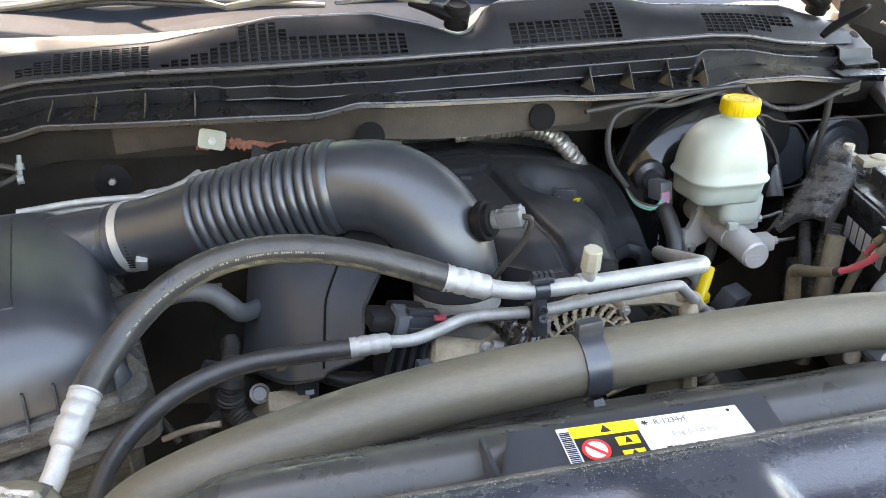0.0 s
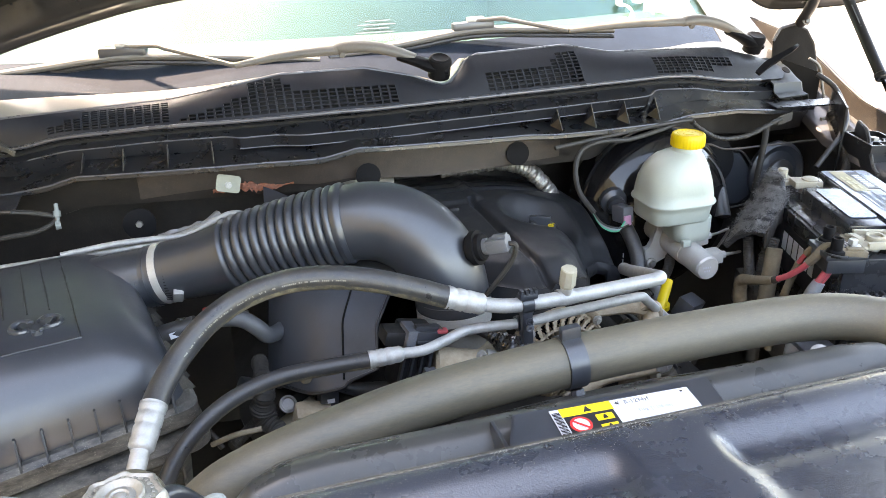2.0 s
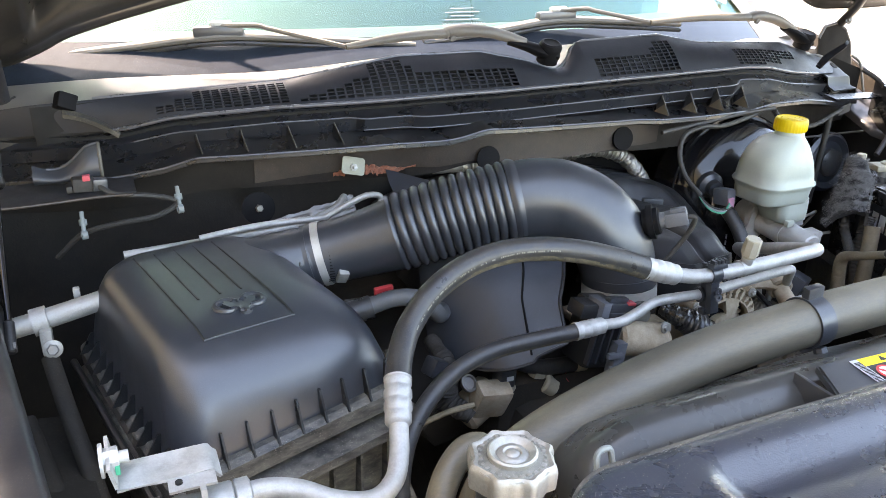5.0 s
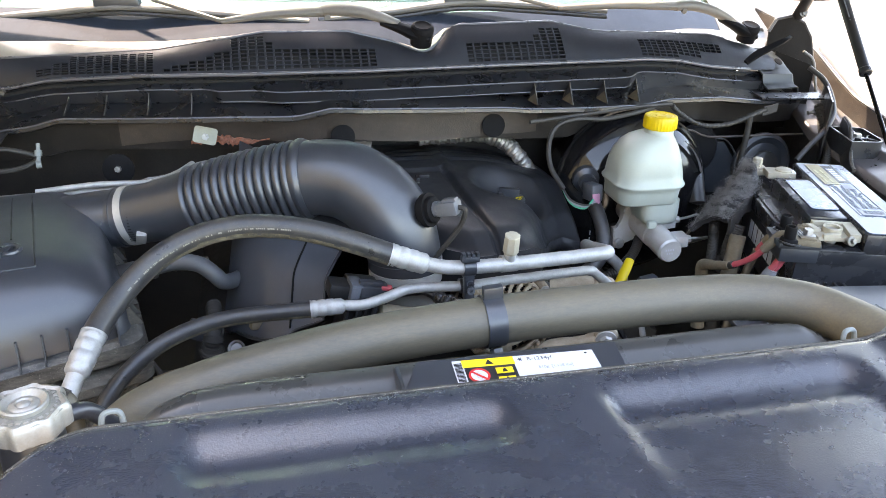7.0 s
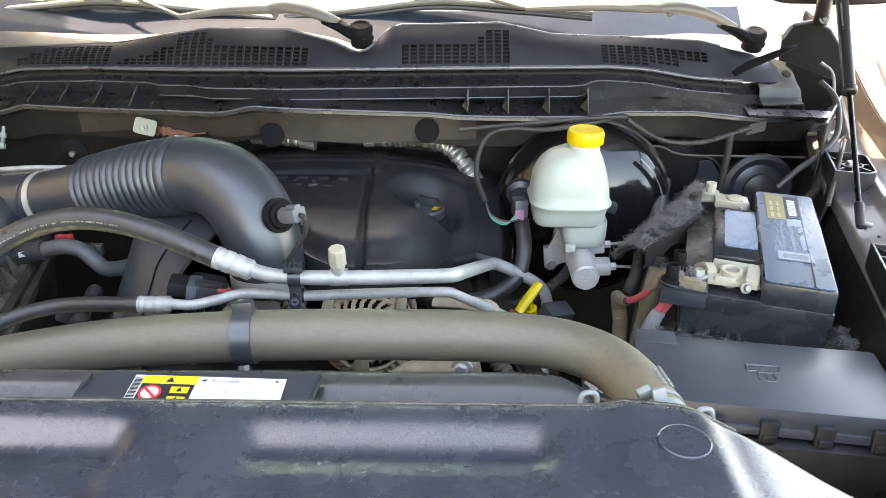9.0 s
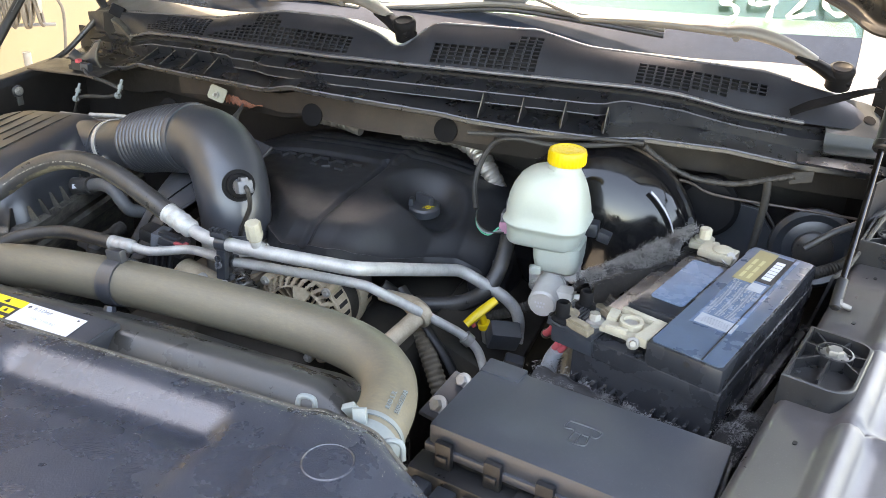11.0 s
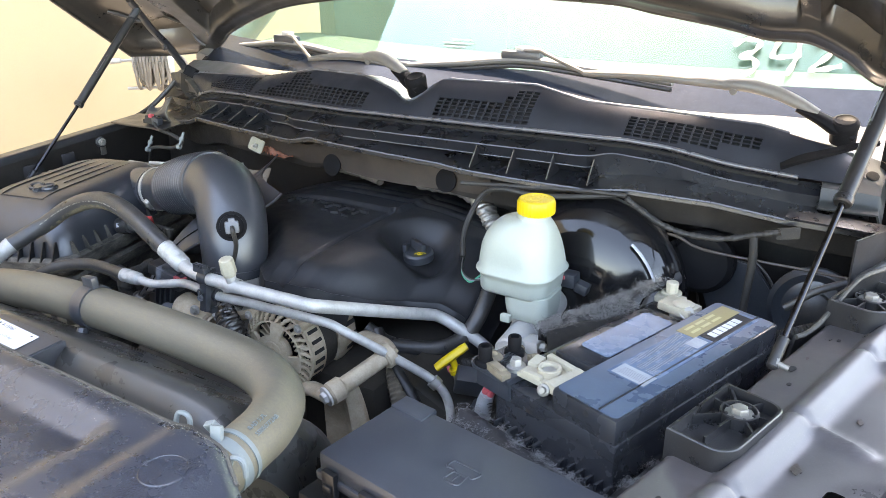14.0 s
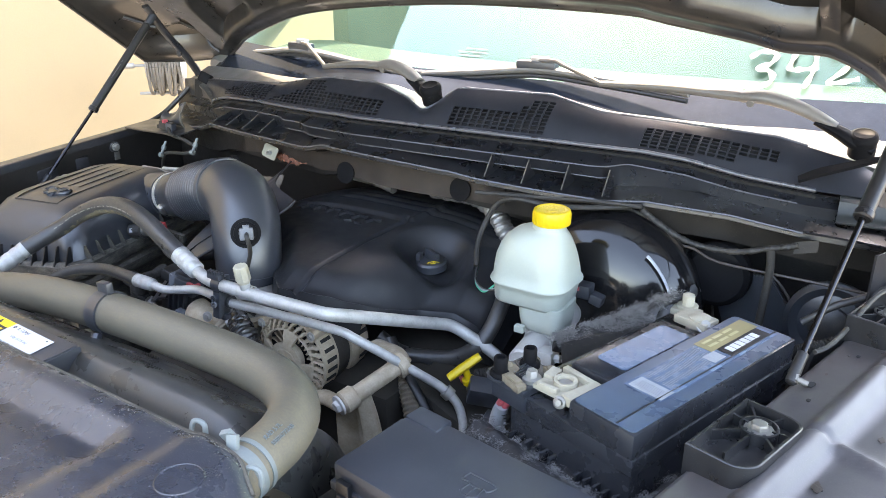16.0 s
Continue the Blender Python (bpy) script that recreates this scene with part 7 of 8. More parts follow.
        q = BAT @ Vector((x, y, 0.170))
        part("stud_cap", join(lathe([(0.0125, 0), (0.0125, 0.006), (0.0115, 0.008), (0.0082, 0.009), (0.0082, 0.025), (0.0072, 0.0265), (0.0058, 0.0265), (0.0055, 0.022), (0.002, 0.022)], q, (0, 0, 1), 22)), "dead_black", p)
        part("retainer", ring_band(q + Vector((0, 0, 0.002)), (0.2, 0.1, 1), 0.0145, 0.0165, 0.002, 22), "plastic", p)
    part("stud_nut", join(lathe([(0.011, 0), (0.011, 0.003), (0.007, 0.0035)], BAT @ Vector((-0.159, 0.020, 0.172)), (0, 0, 1), 22), bolt(BAT @ Vector((-0.159, 0.020, 0.174)), (0, 0, 1), 0.0072, 0.012)), "steel", p)
    part("fins", join(*[box((0.0018, 0.024, 0.007), BAT @ pose(-0.182 + 0.004 * k, 0.022, 0.172)) for k in range(5)]), "plastic", p)
    n = thing("negative_clamp", BAT @ Vector((-0.14, 0.27, 0.17)), "corroded battery ground clamp with a square bolt", "battery clamp")
    part("clamp", join(box((0.048, 0.032, 0.012), BAT @ pose(-0.118, 0.283, 0.174), 0.003), box((0.040, 0.020, 0.010), BAT @ pose(-0.146, 0.304, 0.170, 0, 0, 15), 0.003), lathe([(0.014, 0), (0.014, 0.014), (0.010, 0.016)], BAT @ Vector((-0.112, 0.282, 0.174)), (0, 0, 1), 18)), "cream", n)
    part("bolt", join(rod(BAT @ Vector((-0.149, 0.310, 0.172)), BAT @ Vector((-0.149, 0.310, 0.198)), 0.0085, seg=8, bevel=0.001), rod(BAT @ Vector((-0.149, 0.310, 0.176)), BAT @ Vector((-0.149, 0.310, 0.183)), 0.014, seg=14)), "cream", n)
    part("nut", bolt(BAT @ Vector((-0.101, 0.2765, 0.180)), (0.3, -0.5, 0.7), 0.007, 0.008), "steel", n)


battery()

FUSE = Matrix.Translation((0.700, 0.608, 0.95)) @ pose(0, 0, 0, 0, 0, -8)


def fuse_box():
    t = thing("fuse_box", FUSE @ Vector((0.13, -0.065, 0)), "black plastic fuse box with a flat lid and moulded symbol", "fuse box")
    def blk(x0, x1, y0, y1, z0, z1, bev=0.003):
        return box((x1 - x0, y1 - y0, z1 - z0), FUSE @ pose((x0 + x1) / 2, (y0 + y1) / 2, z0), bev)
    lid = part("lid", join(blk(0.0, 0.268, -0.128, 0.0, 0.110, 0.135, 0.005), blk(-0.003, 0.271, -0.131, 0.003, 0.102, 0.112, 0.002), blk(0.002, 0.048, -0.022, 0.004, 0.112, 0.1375, 0.002)), "fuse_lid", t)
    em = [tube([FUSE @ Vector(q) for q in s], 0.0012, 6) for s in (
        [(0.118, -0.050, 0.1352), (0.150, -0.050, 0.1352), (0.150, -0.062, 0.1352), (0.144, -0.062, 0.1352), (0.144, -0.078, 0.1352), (0.128, -0.078, 0.1352), (0.128, -0.062, 0.1352), (0.118, -0.062, 0.1352), (0.118, -0.050, 0.1352)],
        [(0.128, -0.064, 0.1352), (0.144, -0.064, 0.1352)], [(0.136, -0.064, 0.1352), (0.136, -0.078, 0.1352)])]
    part("symbol", join(*em), "plastic", lid, "moulded symbol outline")
    part("body", join(blk(0.004, 0.264, -0.124, -0.004, 0.0, 0.105, 0.004), blk(-0.012, 0.10, -0.150, -0.118, 0.03, 0.092, 0.004), blk(0.10, 0.255, -0.142, -0.12, 0.055, 0.098, 0.003)), "plastic_dull", t)
    for k in range(5):
        x = 0.012 + 0.054 * k
        part("latch", join(blk(x, x + 0.018, -0.136, -0.129, 0.090, 0.122, 0.001), blk(x + 0.003, x + 0.015, -0.139, -0.135, 0.100, 0.108, 0.001)), "plastic_dull", t)
    for k in range(4):
        x = -0.004 + 0.028 * k
        part("socket", join(blk(x, x + 0.022, -0.170, -0.146, 0.040, 0.084, 0.004)), "plastic", t)
        part("socket_hollow", blk(x + 0.005, x + 0.017, -0.172, -0.164, 0.050, 0.074, 0.001), "dark", t)
    for k in range(6):
        part("side_rib", blk(-0.001, 0.005, -0.115 + 0.02 * k, -0.111 + 0.02 * k, 0.02, 0.10, 0.0008), "plastic_dull", t)
    b = thing("side_bracket", (0.68, 0.61, 0.9), "black steel bracket with bolts beside the fuse box", "bracket")
    part("plate", box((0.06, 0.09, 0.006), pose(0.672, 0.60, 1.02, 0, 10, -6), 0.002), "plastic", b)
    part("bolt", bolt((0.655, 0.575, 1.03), (-0.3, -0.6, 0.6), 0.008, 0.008), "steel", b)
    part("bolt", bolt((0.665, 0.63, 1.03), (-0.3, -0.6, 0.6), 0.007, 0.007), "steel", b)


fuse_box()

# ---------------- small things ----------------
def dipstick():
    t = thing("dipstick", (0.60, 0.87, 0.93), "yellow dipstick handle above its tube", "dipstick")
    part("handle", join(tube([(0.590, 0.846, 0.968), (0.600, 0.856, 0.978), (0.614, 0.870, 0.991), (0.624, 0.880, 1.000)], [0.0075, 0.0085, 0.0085, 0.0075], 12, flat=0.75), rod((0.607, 0.863, 0.984), (0.612, 0.868, 0.962), 0.0055, seg=14), ring_band((0.612, 0.868, 0.960), (0.2, 0.2, -1), 0.0055, 0.0100, 0.008)), "yellow", t, "yellow T-shaped handle")
    part("tube", tube([(0.612, 0.868, 0.96), (0.615, 0.88, 0.90), (0.62, 0.90, 0.75)], 0.006, 10), "steel", t)


dipstick()


def mount(x, y, z, hy, hub, label):
    """A ribbed tray with two square and two round corners, and a bolt in a hub."""
    R = Matrix.Translation((x, y, z)) @ pose(0, 0, 0, 0, 0, -15)
    t = thing("fender_bracket", (x, y, z), label, "bracket")
    hx = 0.032

    def outline(d):
        pts = [(-hx + d, -hy + d), (-hx + d, 0.0), (-hx + d, hy - d)]
        for cx, cy, r, a0 in ((hx - 0.020, hy - 0.014, 0.014 - d, 90), (hx - 0.022, -hy + 0.022, 0.022 - d, 0)):
            for k in range(7):
                a = radians(a0 - 15 * k)
                pts.append((cx + (r + (0.006 if a0 else 0)) * math.cos(a), cy + r * math.sin(a)))
        return pts
    out, inn = outline(0.0), outline(0.0035)
    rings = [[R @ Vector((a, b, -0.012)) for a, b in out], [R @ Vector((a, b, 0.023)) for a, b in out], [R @ Vector((a, b, 0.024)) for a, b in outline(0.0010)], [R @ Vector((a, b, 0.024)) for a, b in inn], [R @ Vector((a, b, 0.008)) for a, b in inn]]
    part("frame", join(loft(rings, caps=False), prism(inn, 0.004, R @ pose(0, 0, 0.005))), "bracket", t)
    for a in (15, 75, 128, 172, 232, 268, 318):
        d = Vector((math.cos(radians(a)), math.sin(radians(a)), 0))
        e = min(((hx if d.x > 0 else hx) - 0.003) / max(0.01, abs(d.x)), ((hy - hub if d.y > 0 else hy + hub) - 0.003) / max(0.01, abs(d.y)))
        e = min(e, 0.062)
        m = R @ pose(0.0, hub, 0.008) @ pose(0, 0, 0, 0, 0, a) @ pose((0.012 + e) / 2, 0, 0)
        part("web", box((e - 0.012, 0.0024, 0.012), m), "bracket", t)
    part("hub", lathe([(0.0185, 0.0), (0.0185, 0.013), (0.0165, 0.0135), (0.0160, 0.006)], R @ Vector((0.0, hub, 0.008)), (0, 0, 1), 28), "bracket", t)
    part("bolt", join(lathe([(0.014, 0), (0.014, 0.002), (0.009, 0.0025)], R @ Vector((0.0, hub, 0.014)), (0, 0, 1), 24), bolt(R @ Vector((0.0, hub, 0.016)), (0, 0, 1), 0.0088, 0.009)), "bolt", t)


mount(1.0405, 0.667, 1.122, 0.057, 0.023, "ribbed black plastic bracket bolted to the fender")
mount(1.129, 1.014, 1.131, 0.050, 0.0, "ribbed black plastic bracket at the rear of the fender")


def bracket_skirt():
    t = thing("bracket_skirt", (1.11, 1.0, 1.10), "black plastic skirt below the rear fender bracket", "bracket")
    def f(u, v):
        x, y = 1.062 + 0.075 * u, 0.925 + 0.14 * u
        top = 1.118 + 0.055 * smooth(0.1, 0.75, u)
        return (x - 0.018 * v, y + 0.01 * v, top + (1.0 - top) * v)
    part("skirt", sheet(f, 14, 8, 0.004), "plastic_dull", t)
    part("edge", tube([f(q, 0) for q in np.linspace(0, 1, 10)], 0.003, 8, 30), "plastic_dusty", t)
    part("apron", sheet(lambda u, v: (1.10 + 0.08 * u, 1.06 + 0.13 * u, 1.205 + 0.012 * u - 0.30 * v), 8, 6, 0.003), "inner_paint", t, "dark inner side panel")


bracket_skirt()


def nest():
    """Grey fluff on a torn blanket beside the battery and in the gap before it."""
    t = thing("insulation_blanket", (0.80, 0.90, 1.08), "torn insulation blanket covered in matted grey fluff", "insulation")
    def f(u, v):
        near, far = Vector((0.764, 0.842, 1.078)).lerp(Vector((0.866, 0.918, 1.110)), u), Vector((0.733, 0.895, 1.040)).lerp(Vector((0.884, 0.992, 1.124)), u)
        p = near.lerp(far, v)
        return p + Vector((0, 0, 0.022 * math.sin(math.pi * (0.12 + 0.88 * v)) * (0.55 + 0.45 * u) + 0.008 * noise.noise((p.x * 55, p.y * 55, 1.0)) - 0.010 * u * (1 - v)))
    part("blanket", sheet(f, 40, 24, 0.008), "fluff", t)
    part("flap", sheet(lambda u, v: Vector(f(0.05 + 0.9 * u, 0.0)) + Vector((0.002 * v, -0.002, -0.030 * v - 0.006 * math.sin(9 * u) * v)), 16, 6, 0.004), "loom", t, "torn dark underside of the blanket")
    def strands(n, pick, ln, seed, clump=-0.05):
        rnd = random.Random(seed)
        bm = bmesh.new()
        while n > 0:
            p = Vector(pick(rnd))
            if noise.noise((p.x * 60, p.y * 60, p.z * 60 + seed)) + rnd.gauss(0, 0.12) < clump:
                n -= 0.25
                continue
            n -= 1
            a, turn = rnd.uniform(0, 6.28), rnd.gauss(0, 0.9)
            q, w = p, rnd.uniform(0.00010, 0.00026)
            tilt = rnd.gauss(0.05, 0.22)
            prev = None
            for k in range(6):
                d = Vector((math.cos(a), math.sin(a), tilt + rnd.gauss(0, 0.2))).normalized()
                side = Vector((-math.sin(a), math.cos(a), 0.4)) * w
                cur = (bm.verts.new(q - side), bm.verts.new(q + side))
                if prev:
                    bm.faces.new((prev[0], prev[1], cur[1], cur[0]))
                prev = cur
                a += turn
                q = q + d * (ln * rnd.uniform(0.2, 0.34))
        return bm
    s1 = part("fuzz", strands(12000, lambda r: Vector(f(r.random(), r.random())) + Vector((r.gauss(0, 0.004), r.gauss(0, 0.004), abs(r.gauss(0.0005, 0.002)))), 0.0058, 3), "hair", t)
    s1["kind"] = "stuff"
    g = thing("fluff_strip", BAT @ Vector((-0.09, -0.05, 0.10)), "strip of matted dusty fluff between battery and fuse box", "fluff")
    def h(u, v):
        p = BAT @ Vector((-0.20 + 0.23 * u, -0.008 - 0.040 * v, 0.104 + 0.014 * math.sin(math.pi * v) - 0.012 * u))
        return p + Vector((0, 0, 0.008 * noise.noise((p.x * 45, p.y * 45, 4.0))))
    part("mat", sheet(h, 40, 10, 0.012), "fluff", g)
    s2 = part("fuzz", strands(4200, lambda r: Vector(h(r.random(), r.random())) + Vector((r.gauss(0, 0.005), r.gauss(0, 0.005), abs(r.gauss(0.0005, 0.002)))), 0.0042, 5, 0.10), "hair_dark", g)
    s2["kind"] = "stuff"
    k = thing("fluff_tuft", BAT @ Vector((0.03, -0.01, 0.1)), "tuft of grey fluff at the battery corner", "fluff")
    def w(u, v):
        p = BAT @ Vector((0.002 + 0.035 * u, -0.03 + 0.10 * v, 0.105 + 0.014 * math.sin(math.pi * u) * math.sin(math.pi * v)))
        return p + Vector((0, 0, 0.006 * noise.noise((p.x * 50, p.y * 50, 8.0))))
    part("mat", sheet(w, 14, 20, 0.01), "fluff", k)
    s3 = part("fuzz", strands(1800, lambda r: Vector(w(r.random(), r.random())) + Vector((r.gauss(0, 0.005), r.gauss(0, 0.005), abs(r.gauss(0.0005, 0.002)))), 0.0042, 6, 0.10), "hair_dark", k)
    s3["kind"] = "stuff"


nest()


def cables():
    t = thing("battery_cables", (0.72, 0.66, 0.98), "red battery cables wrapped in dusty cloth tape", "cable")
    rough = lambda s: 1 + 0.02 * math.sin(61 * s) + 0.02 * math.sin(113 * s + 1)
    wrap = "dusty cloth-taped cable"
    part("cable_wrap", tube([(0.768, 0.698, 1.116), (0.7615, 0.708, 1.110), (0.754, 0.713, 1.096), (0.748, 0.720, 1.082)], [0.0055, 0.0068, 0.0070, 0.0062], 12, 40, wave=rough), "tape", t, wrap)
    part("cable", tube([(0.750, 0.718, 1.086), (0.744, 0.728, 1.070), (0.736, 0.744, 1.052), (0.730, 0.757, 1.042)], 0.0046, 12), "red", t, "bare red cable")
    part("joint", tube([(0.731, 0.755, 1.043), (0.7295, 0.764, 1.037)], 0.0060, 12), "loom", t)
    part("cable_wrap", tube([(0.7295, 0.762, 1.038), (0.731, 0.800, 1.020), (0.7345, 0.836, 1.004), (0.739, 0.846, 0.992), (0.744, 0.850, 0.970), (0.748, 0.850, 0.945), (0.750, 0.845, 0.88)], [0.0065, 0.0075, 0.0090, 0.0105, 0.0110, 0.0115, 0.0115], 14, 90, wave=rough), "tape", t, wrap)
    part("cable", tube([(0.776, 0.752, 1.082), (0.774, 0.760, 1.069), (0.772, 0.764, 1.058)], 0.0042, 12), "red", t, "bare red cable")
    part("cable_wrap", tube([(0.784, 0.735, 1.112), (0.780, 0.745, 1.095), (0.775, 0.755, 1.078)], 0.0062, 12, 30, wave=rough), "tape", t, wrap)
    part("cable_wrap", tube([(0.772, 0.763, 1.060), (0.769, 0.769, 1.035), (0.766, 0.774, 1.007), (0.762, 0.778, 0.97), (0.757, 0.78, 0.90)], 0.0060, 12, 50, wave=rough), "tape", t, wrap)
    part("cable_wrap", tube([(0.772, 0.697, 1.116), (0.772, 0.700, 1.100), (0.769, 0.702, 1.086), (0.765, 0.700, 1.076)], [0.0085, 0.0095, 0.0090, 0.0075], 14, 40, wave=rough), "tape", t, wrap)
    for dx in (-0.004, 0.004):
        part("cable", tube([(0.766 + dx, 0.699, 1.078), (0.762 + dx, 0.701, 1.066), (0.757 + dx, 0.704, 1.056)], 0.0045, 12), "red", t, "bare red cable")
    part("sleeve", tube([(0.758, 0.703, 1.058), (0.752, 0.706, 1.040), (0.747, 0.709, 1.015), (0.744, 0.712, 0.985), (0.742, 0.715, 0.93)], [0.0085, 0.0100, 0.0105, 0.0105, 0.0105], 16, 40), "white", t, "pale grey tube with a printed label")
    part("label_bars", join(*[box((0.0006, 0.010, 0.0012), pose(0.7635 - 0.0018 * k, 0.7015 + 0.0009 * k, 1.046 - 0.006 * k, 0, 12, -40)) for k in range(8)]), "print_black", t)
    part("sleeve", tube([(0.772, 0.885, 1.055), (0.770, 0.876, 1.030), (0.758, 0.855, 1.015), (0.750, 0.843, 1.004)], 0.0085, 14, 90, wave=lambda s: 1 + 0.04 * math.cos(170 * s)), "loom", t, "black corrugated sleeve")
    l = thing("wire_loom", (0.73, 0.72, 0.9), "black corrugated wire loom running down beside the battery", "cable")
    part("loom", tube([(0.800, 0.86, 1.06), (0.785, 0.85, 1.02), (0.775, 0.84, 0.96), (0.77, 0.83, 0.85)], 0.012, 14, 90, wave=lambda s: 1 + 0.06 * math.cos(200 * s)), "loom", l)
    part("loom", tube([(0.790, 0.84, 1.05), (0.780, 0.83, 1.0), (0.770, 0.82, 0.92)], 0.013, 14), "tape", l)
    w = thing("firewall_harness", (0.9, 1.12, 1.15), "black taped wiring harness along the firewall", "cable")
    part("harness", tube([(0.78, 1.09, 1.200), (0.80, 1.095, 1.185), (0.835, 1.10, 1.165), (0.87, 1.105, 1.155), (0.92, 1.11, 1.155), (0.965, 1.115, 1.168), (1.0, 1.12, 1.178)], 0.0055, 12, 160, wave=lambda s: 1 + 0.10 * math.sin(70 * s) + 0.08 * math.sin(190 * s), flat=0.8), "loom", w)
    part("drop", tube([(0.965, 1.115, 1.168), (0.968, 1.118, 1.13), (0.965, 1.12, 1.06), (0.96, 1.12, 0.98)], 0.006, 10), "loom", w)
    part("branch", tube([(0.50, 1.07, 1.185), (0.60, 1.08, 1.192), (0.70, 1.088, 1.200), (0.78, 1.09, 1.204)], 0.004, 8), "loom", w)
    part("tape_tail", sheet(lambda u, v: (0.995 + 0.03 * u, 1.12, 1.165 + 0.018 * v + 0.008 * u), 3, 2, 0.001), "loom", w)
    part("corrugated", tube([(1.02, 0.99, 1.075), (1.05, 1.0, 1.085), (1.09, 1.03, 1.10), (1.12, 1.08, 1.13), (1.125, 1.13, 1.18)], 0.008, 12, 140, wave=lambda s: 1 + 0.1 * math.cos(280 * s)), "loom", w)
    part("side_cable", tube([(1.141, 1.20, 1.239), (1.155, 1.17, 1.222), (1.155, 1.14, 1.200), (1.139, 1.10, 1.172), (1.103, 1.07, 1.147), (1.064, 1.05, 1.129), (1.03, 1.04, 1.10)], 0.0052, 12, 60), "rubber", w)
    h = thing("washer_hose", (-0.4, 1.15, 1.12), "thin black cable held by pale clips on the firewall", "cable")
    part("cable", tube([(-0.435, 1.19, 1.172), (-0.40, 1.168, 1.150), (-0.35, 1.165, 1.142), (-0.315, 1.165, 1.128), (-0.345, 1.16, 1.112), (-0.40, 1.165, 1.105), (-0.45, 1.18, 1.09), (-0.49, 1.2, 1.05)], 0.0042, 8, 60), "loom", h)
    for p in ((-0.313, 1.160, 1.136), (-0.448, 1.175, 1.108)):
        c = part("clip", join(rod(Vector(p) + Vector((0, 0.012, 0.014)), Vector(p) + Vector((0, -0.004, -0.012)), 0.0032, seg=10), rod(Vector(p) + Vector((0, 0.006, 0.004)), Vector(p) + Vector((0, 0.002, -0.004)), 0.0058, seg=10)), "clip", h, "pale plastic clip")
        part("jaw", ring_band(Vector(p) + Vector((0, -0.006, -0.016)), (1, 0.2, 0), 0.0042, 0.0065, 0.008, 14), "clip", c)
    k = thing("hood_switch", (-0.435, 1.185, 1.152), "grey electrical connector with a red tab on the firewall ledge", "connector")
    part("body", join(box((0.030, 0.020, 0.020), pose(-0.440, 1.188, 1.153, 0, 4, 6), 0.003), box((0.008, 0.026, 0.010), pose(-0.458, 1.19, 1.154), 0.002)), "loom", k)
    part("red_tab", box((0.010, 0.010, 0.008), pose(-0.434, 1.181, 1.170), 0.001), "red", k, "red locking tab")
    part("plug", box((0.020, 0.018, 0.018), pose(-0.418, 1.184, 1.153, 0, 4, 6), 0.003), "plastic", k)


cables()


def apron_left():
    """Plastic apron pieces and bracketry at the left rear of the bay."""
    t = thing("cowl_end_cover", (-0.5, 1.2, 1.15), "glossy black moulded cover at the end of the cowl", "cover")
    def shell(u, v):
        x = -0.505 + 0.093 * u
        top = 1.212 - 0.030 * (1 - u) - 0.018 * math.sin(math.pi * min(1.0, 1.25 * u))
        return (x, 1.243 - 0.014 * u - 0.020 * math.sin(math.pi * v * 0.8), top + (1.155 - top) * v)
    part("shell", sheet(shell, 20, 12, 0.002), "plastic", t)
    part("rim", tube([shell(1, q) for q in np.linspace(0, 1, 6)], 0.0026, 8, 30), "plastic_dusty", t)
    part("top_rim", tube([shell(q, 0) for q in np.linspace(0.2, 1, 10)], 0.0024, 8, 30), "plastic", t)
    part("floor", sheet(lambda u, v: (-0.57 + 0.20 * u, 1.25 - 0.085 * v, 1.152 - 0.006 * v + 0.006 * u), 10, 4, 0.003), "inner_paint", t)
    part("edge", tube([(-0.57, 1.166, 1.145), (-0.50, 1.165, 1.146), (-0.42, 1.163, 1.149), (-0.375, 1.155, 1.150)], 0.0022, 8), "rusty", t)
    p = thing("coolant_pipe", (-0.1, 0.85, 1.03), "dusty rubber coolant hose joined to a grey metal pipe", "hose")
    part("hose", tube([(-0.205, 0.875, 1.03), (-0.165, 0.868, 1.046), (-0.115, 0.862, 1.058)], 0.0155, 18), "rubber", p)
    part("mark", box((0.012, 0.001, 0.008), pose(-0.143, 0.8495, 1.052, -20, -14, 0)), "label_white", p)
    part("pipe", tube([(-0.12, 0.863, 1.057), (-0.085, 0.858, 1.066), (-0.055, 0.85, 1.064), (-0.036, 0.845, 1.050), (-0.024, 0.85, 1.034), (-0.006, 0.875, 1.024), (0.012, 0.91, 1.02)], 0.0115, 18, 50), "grey_pipe", p, "grey painted metal pipe")
    q = thing("filter_latch", (-0.09, 0.885, 1.04), "dusty slotted strip with a red plastic latch tab", "latch")
    part("strip", join(box((0.098, 0.010, 0.018), pose(-0.094, 0.895, 1.036, 0, 2, 0), 0.002), *[box((0.003, 0.004, 0.016), pose(-0.136 + 0.009 * i, 0.8885, 1.037, 0, 2, 0)) for i in range(10)]), "plastic_dusty", q)
    part("tab", box((0.027, 0.008, 0.017), pose(-0.091, 0.882, 1.058, 8, -4, 0), 0.003), "latch_red", q, "red plastic tab")
    s = thing("steel_pipe", (-0.47, 0.95, 1.08), "bright steel pipe with a clamp behind the air filter box", "pipe")
    part("pipe", tube([(-0.56, 0.95, 1.062), (-0.50, 0.955, 1.070), (-0.43, 0.965, 1.080)], 0.0125, 18), "cast", s)
    part("clamp", join(ring_band((-0.505, 0.954, 1.069), (1, 0.07, 0.13), 0.0125, 0.017, 0.018), box((0.014, 0.014, 0.034), pose(-0.50, 0.936, 1.032), 0.003)), "cast", s)
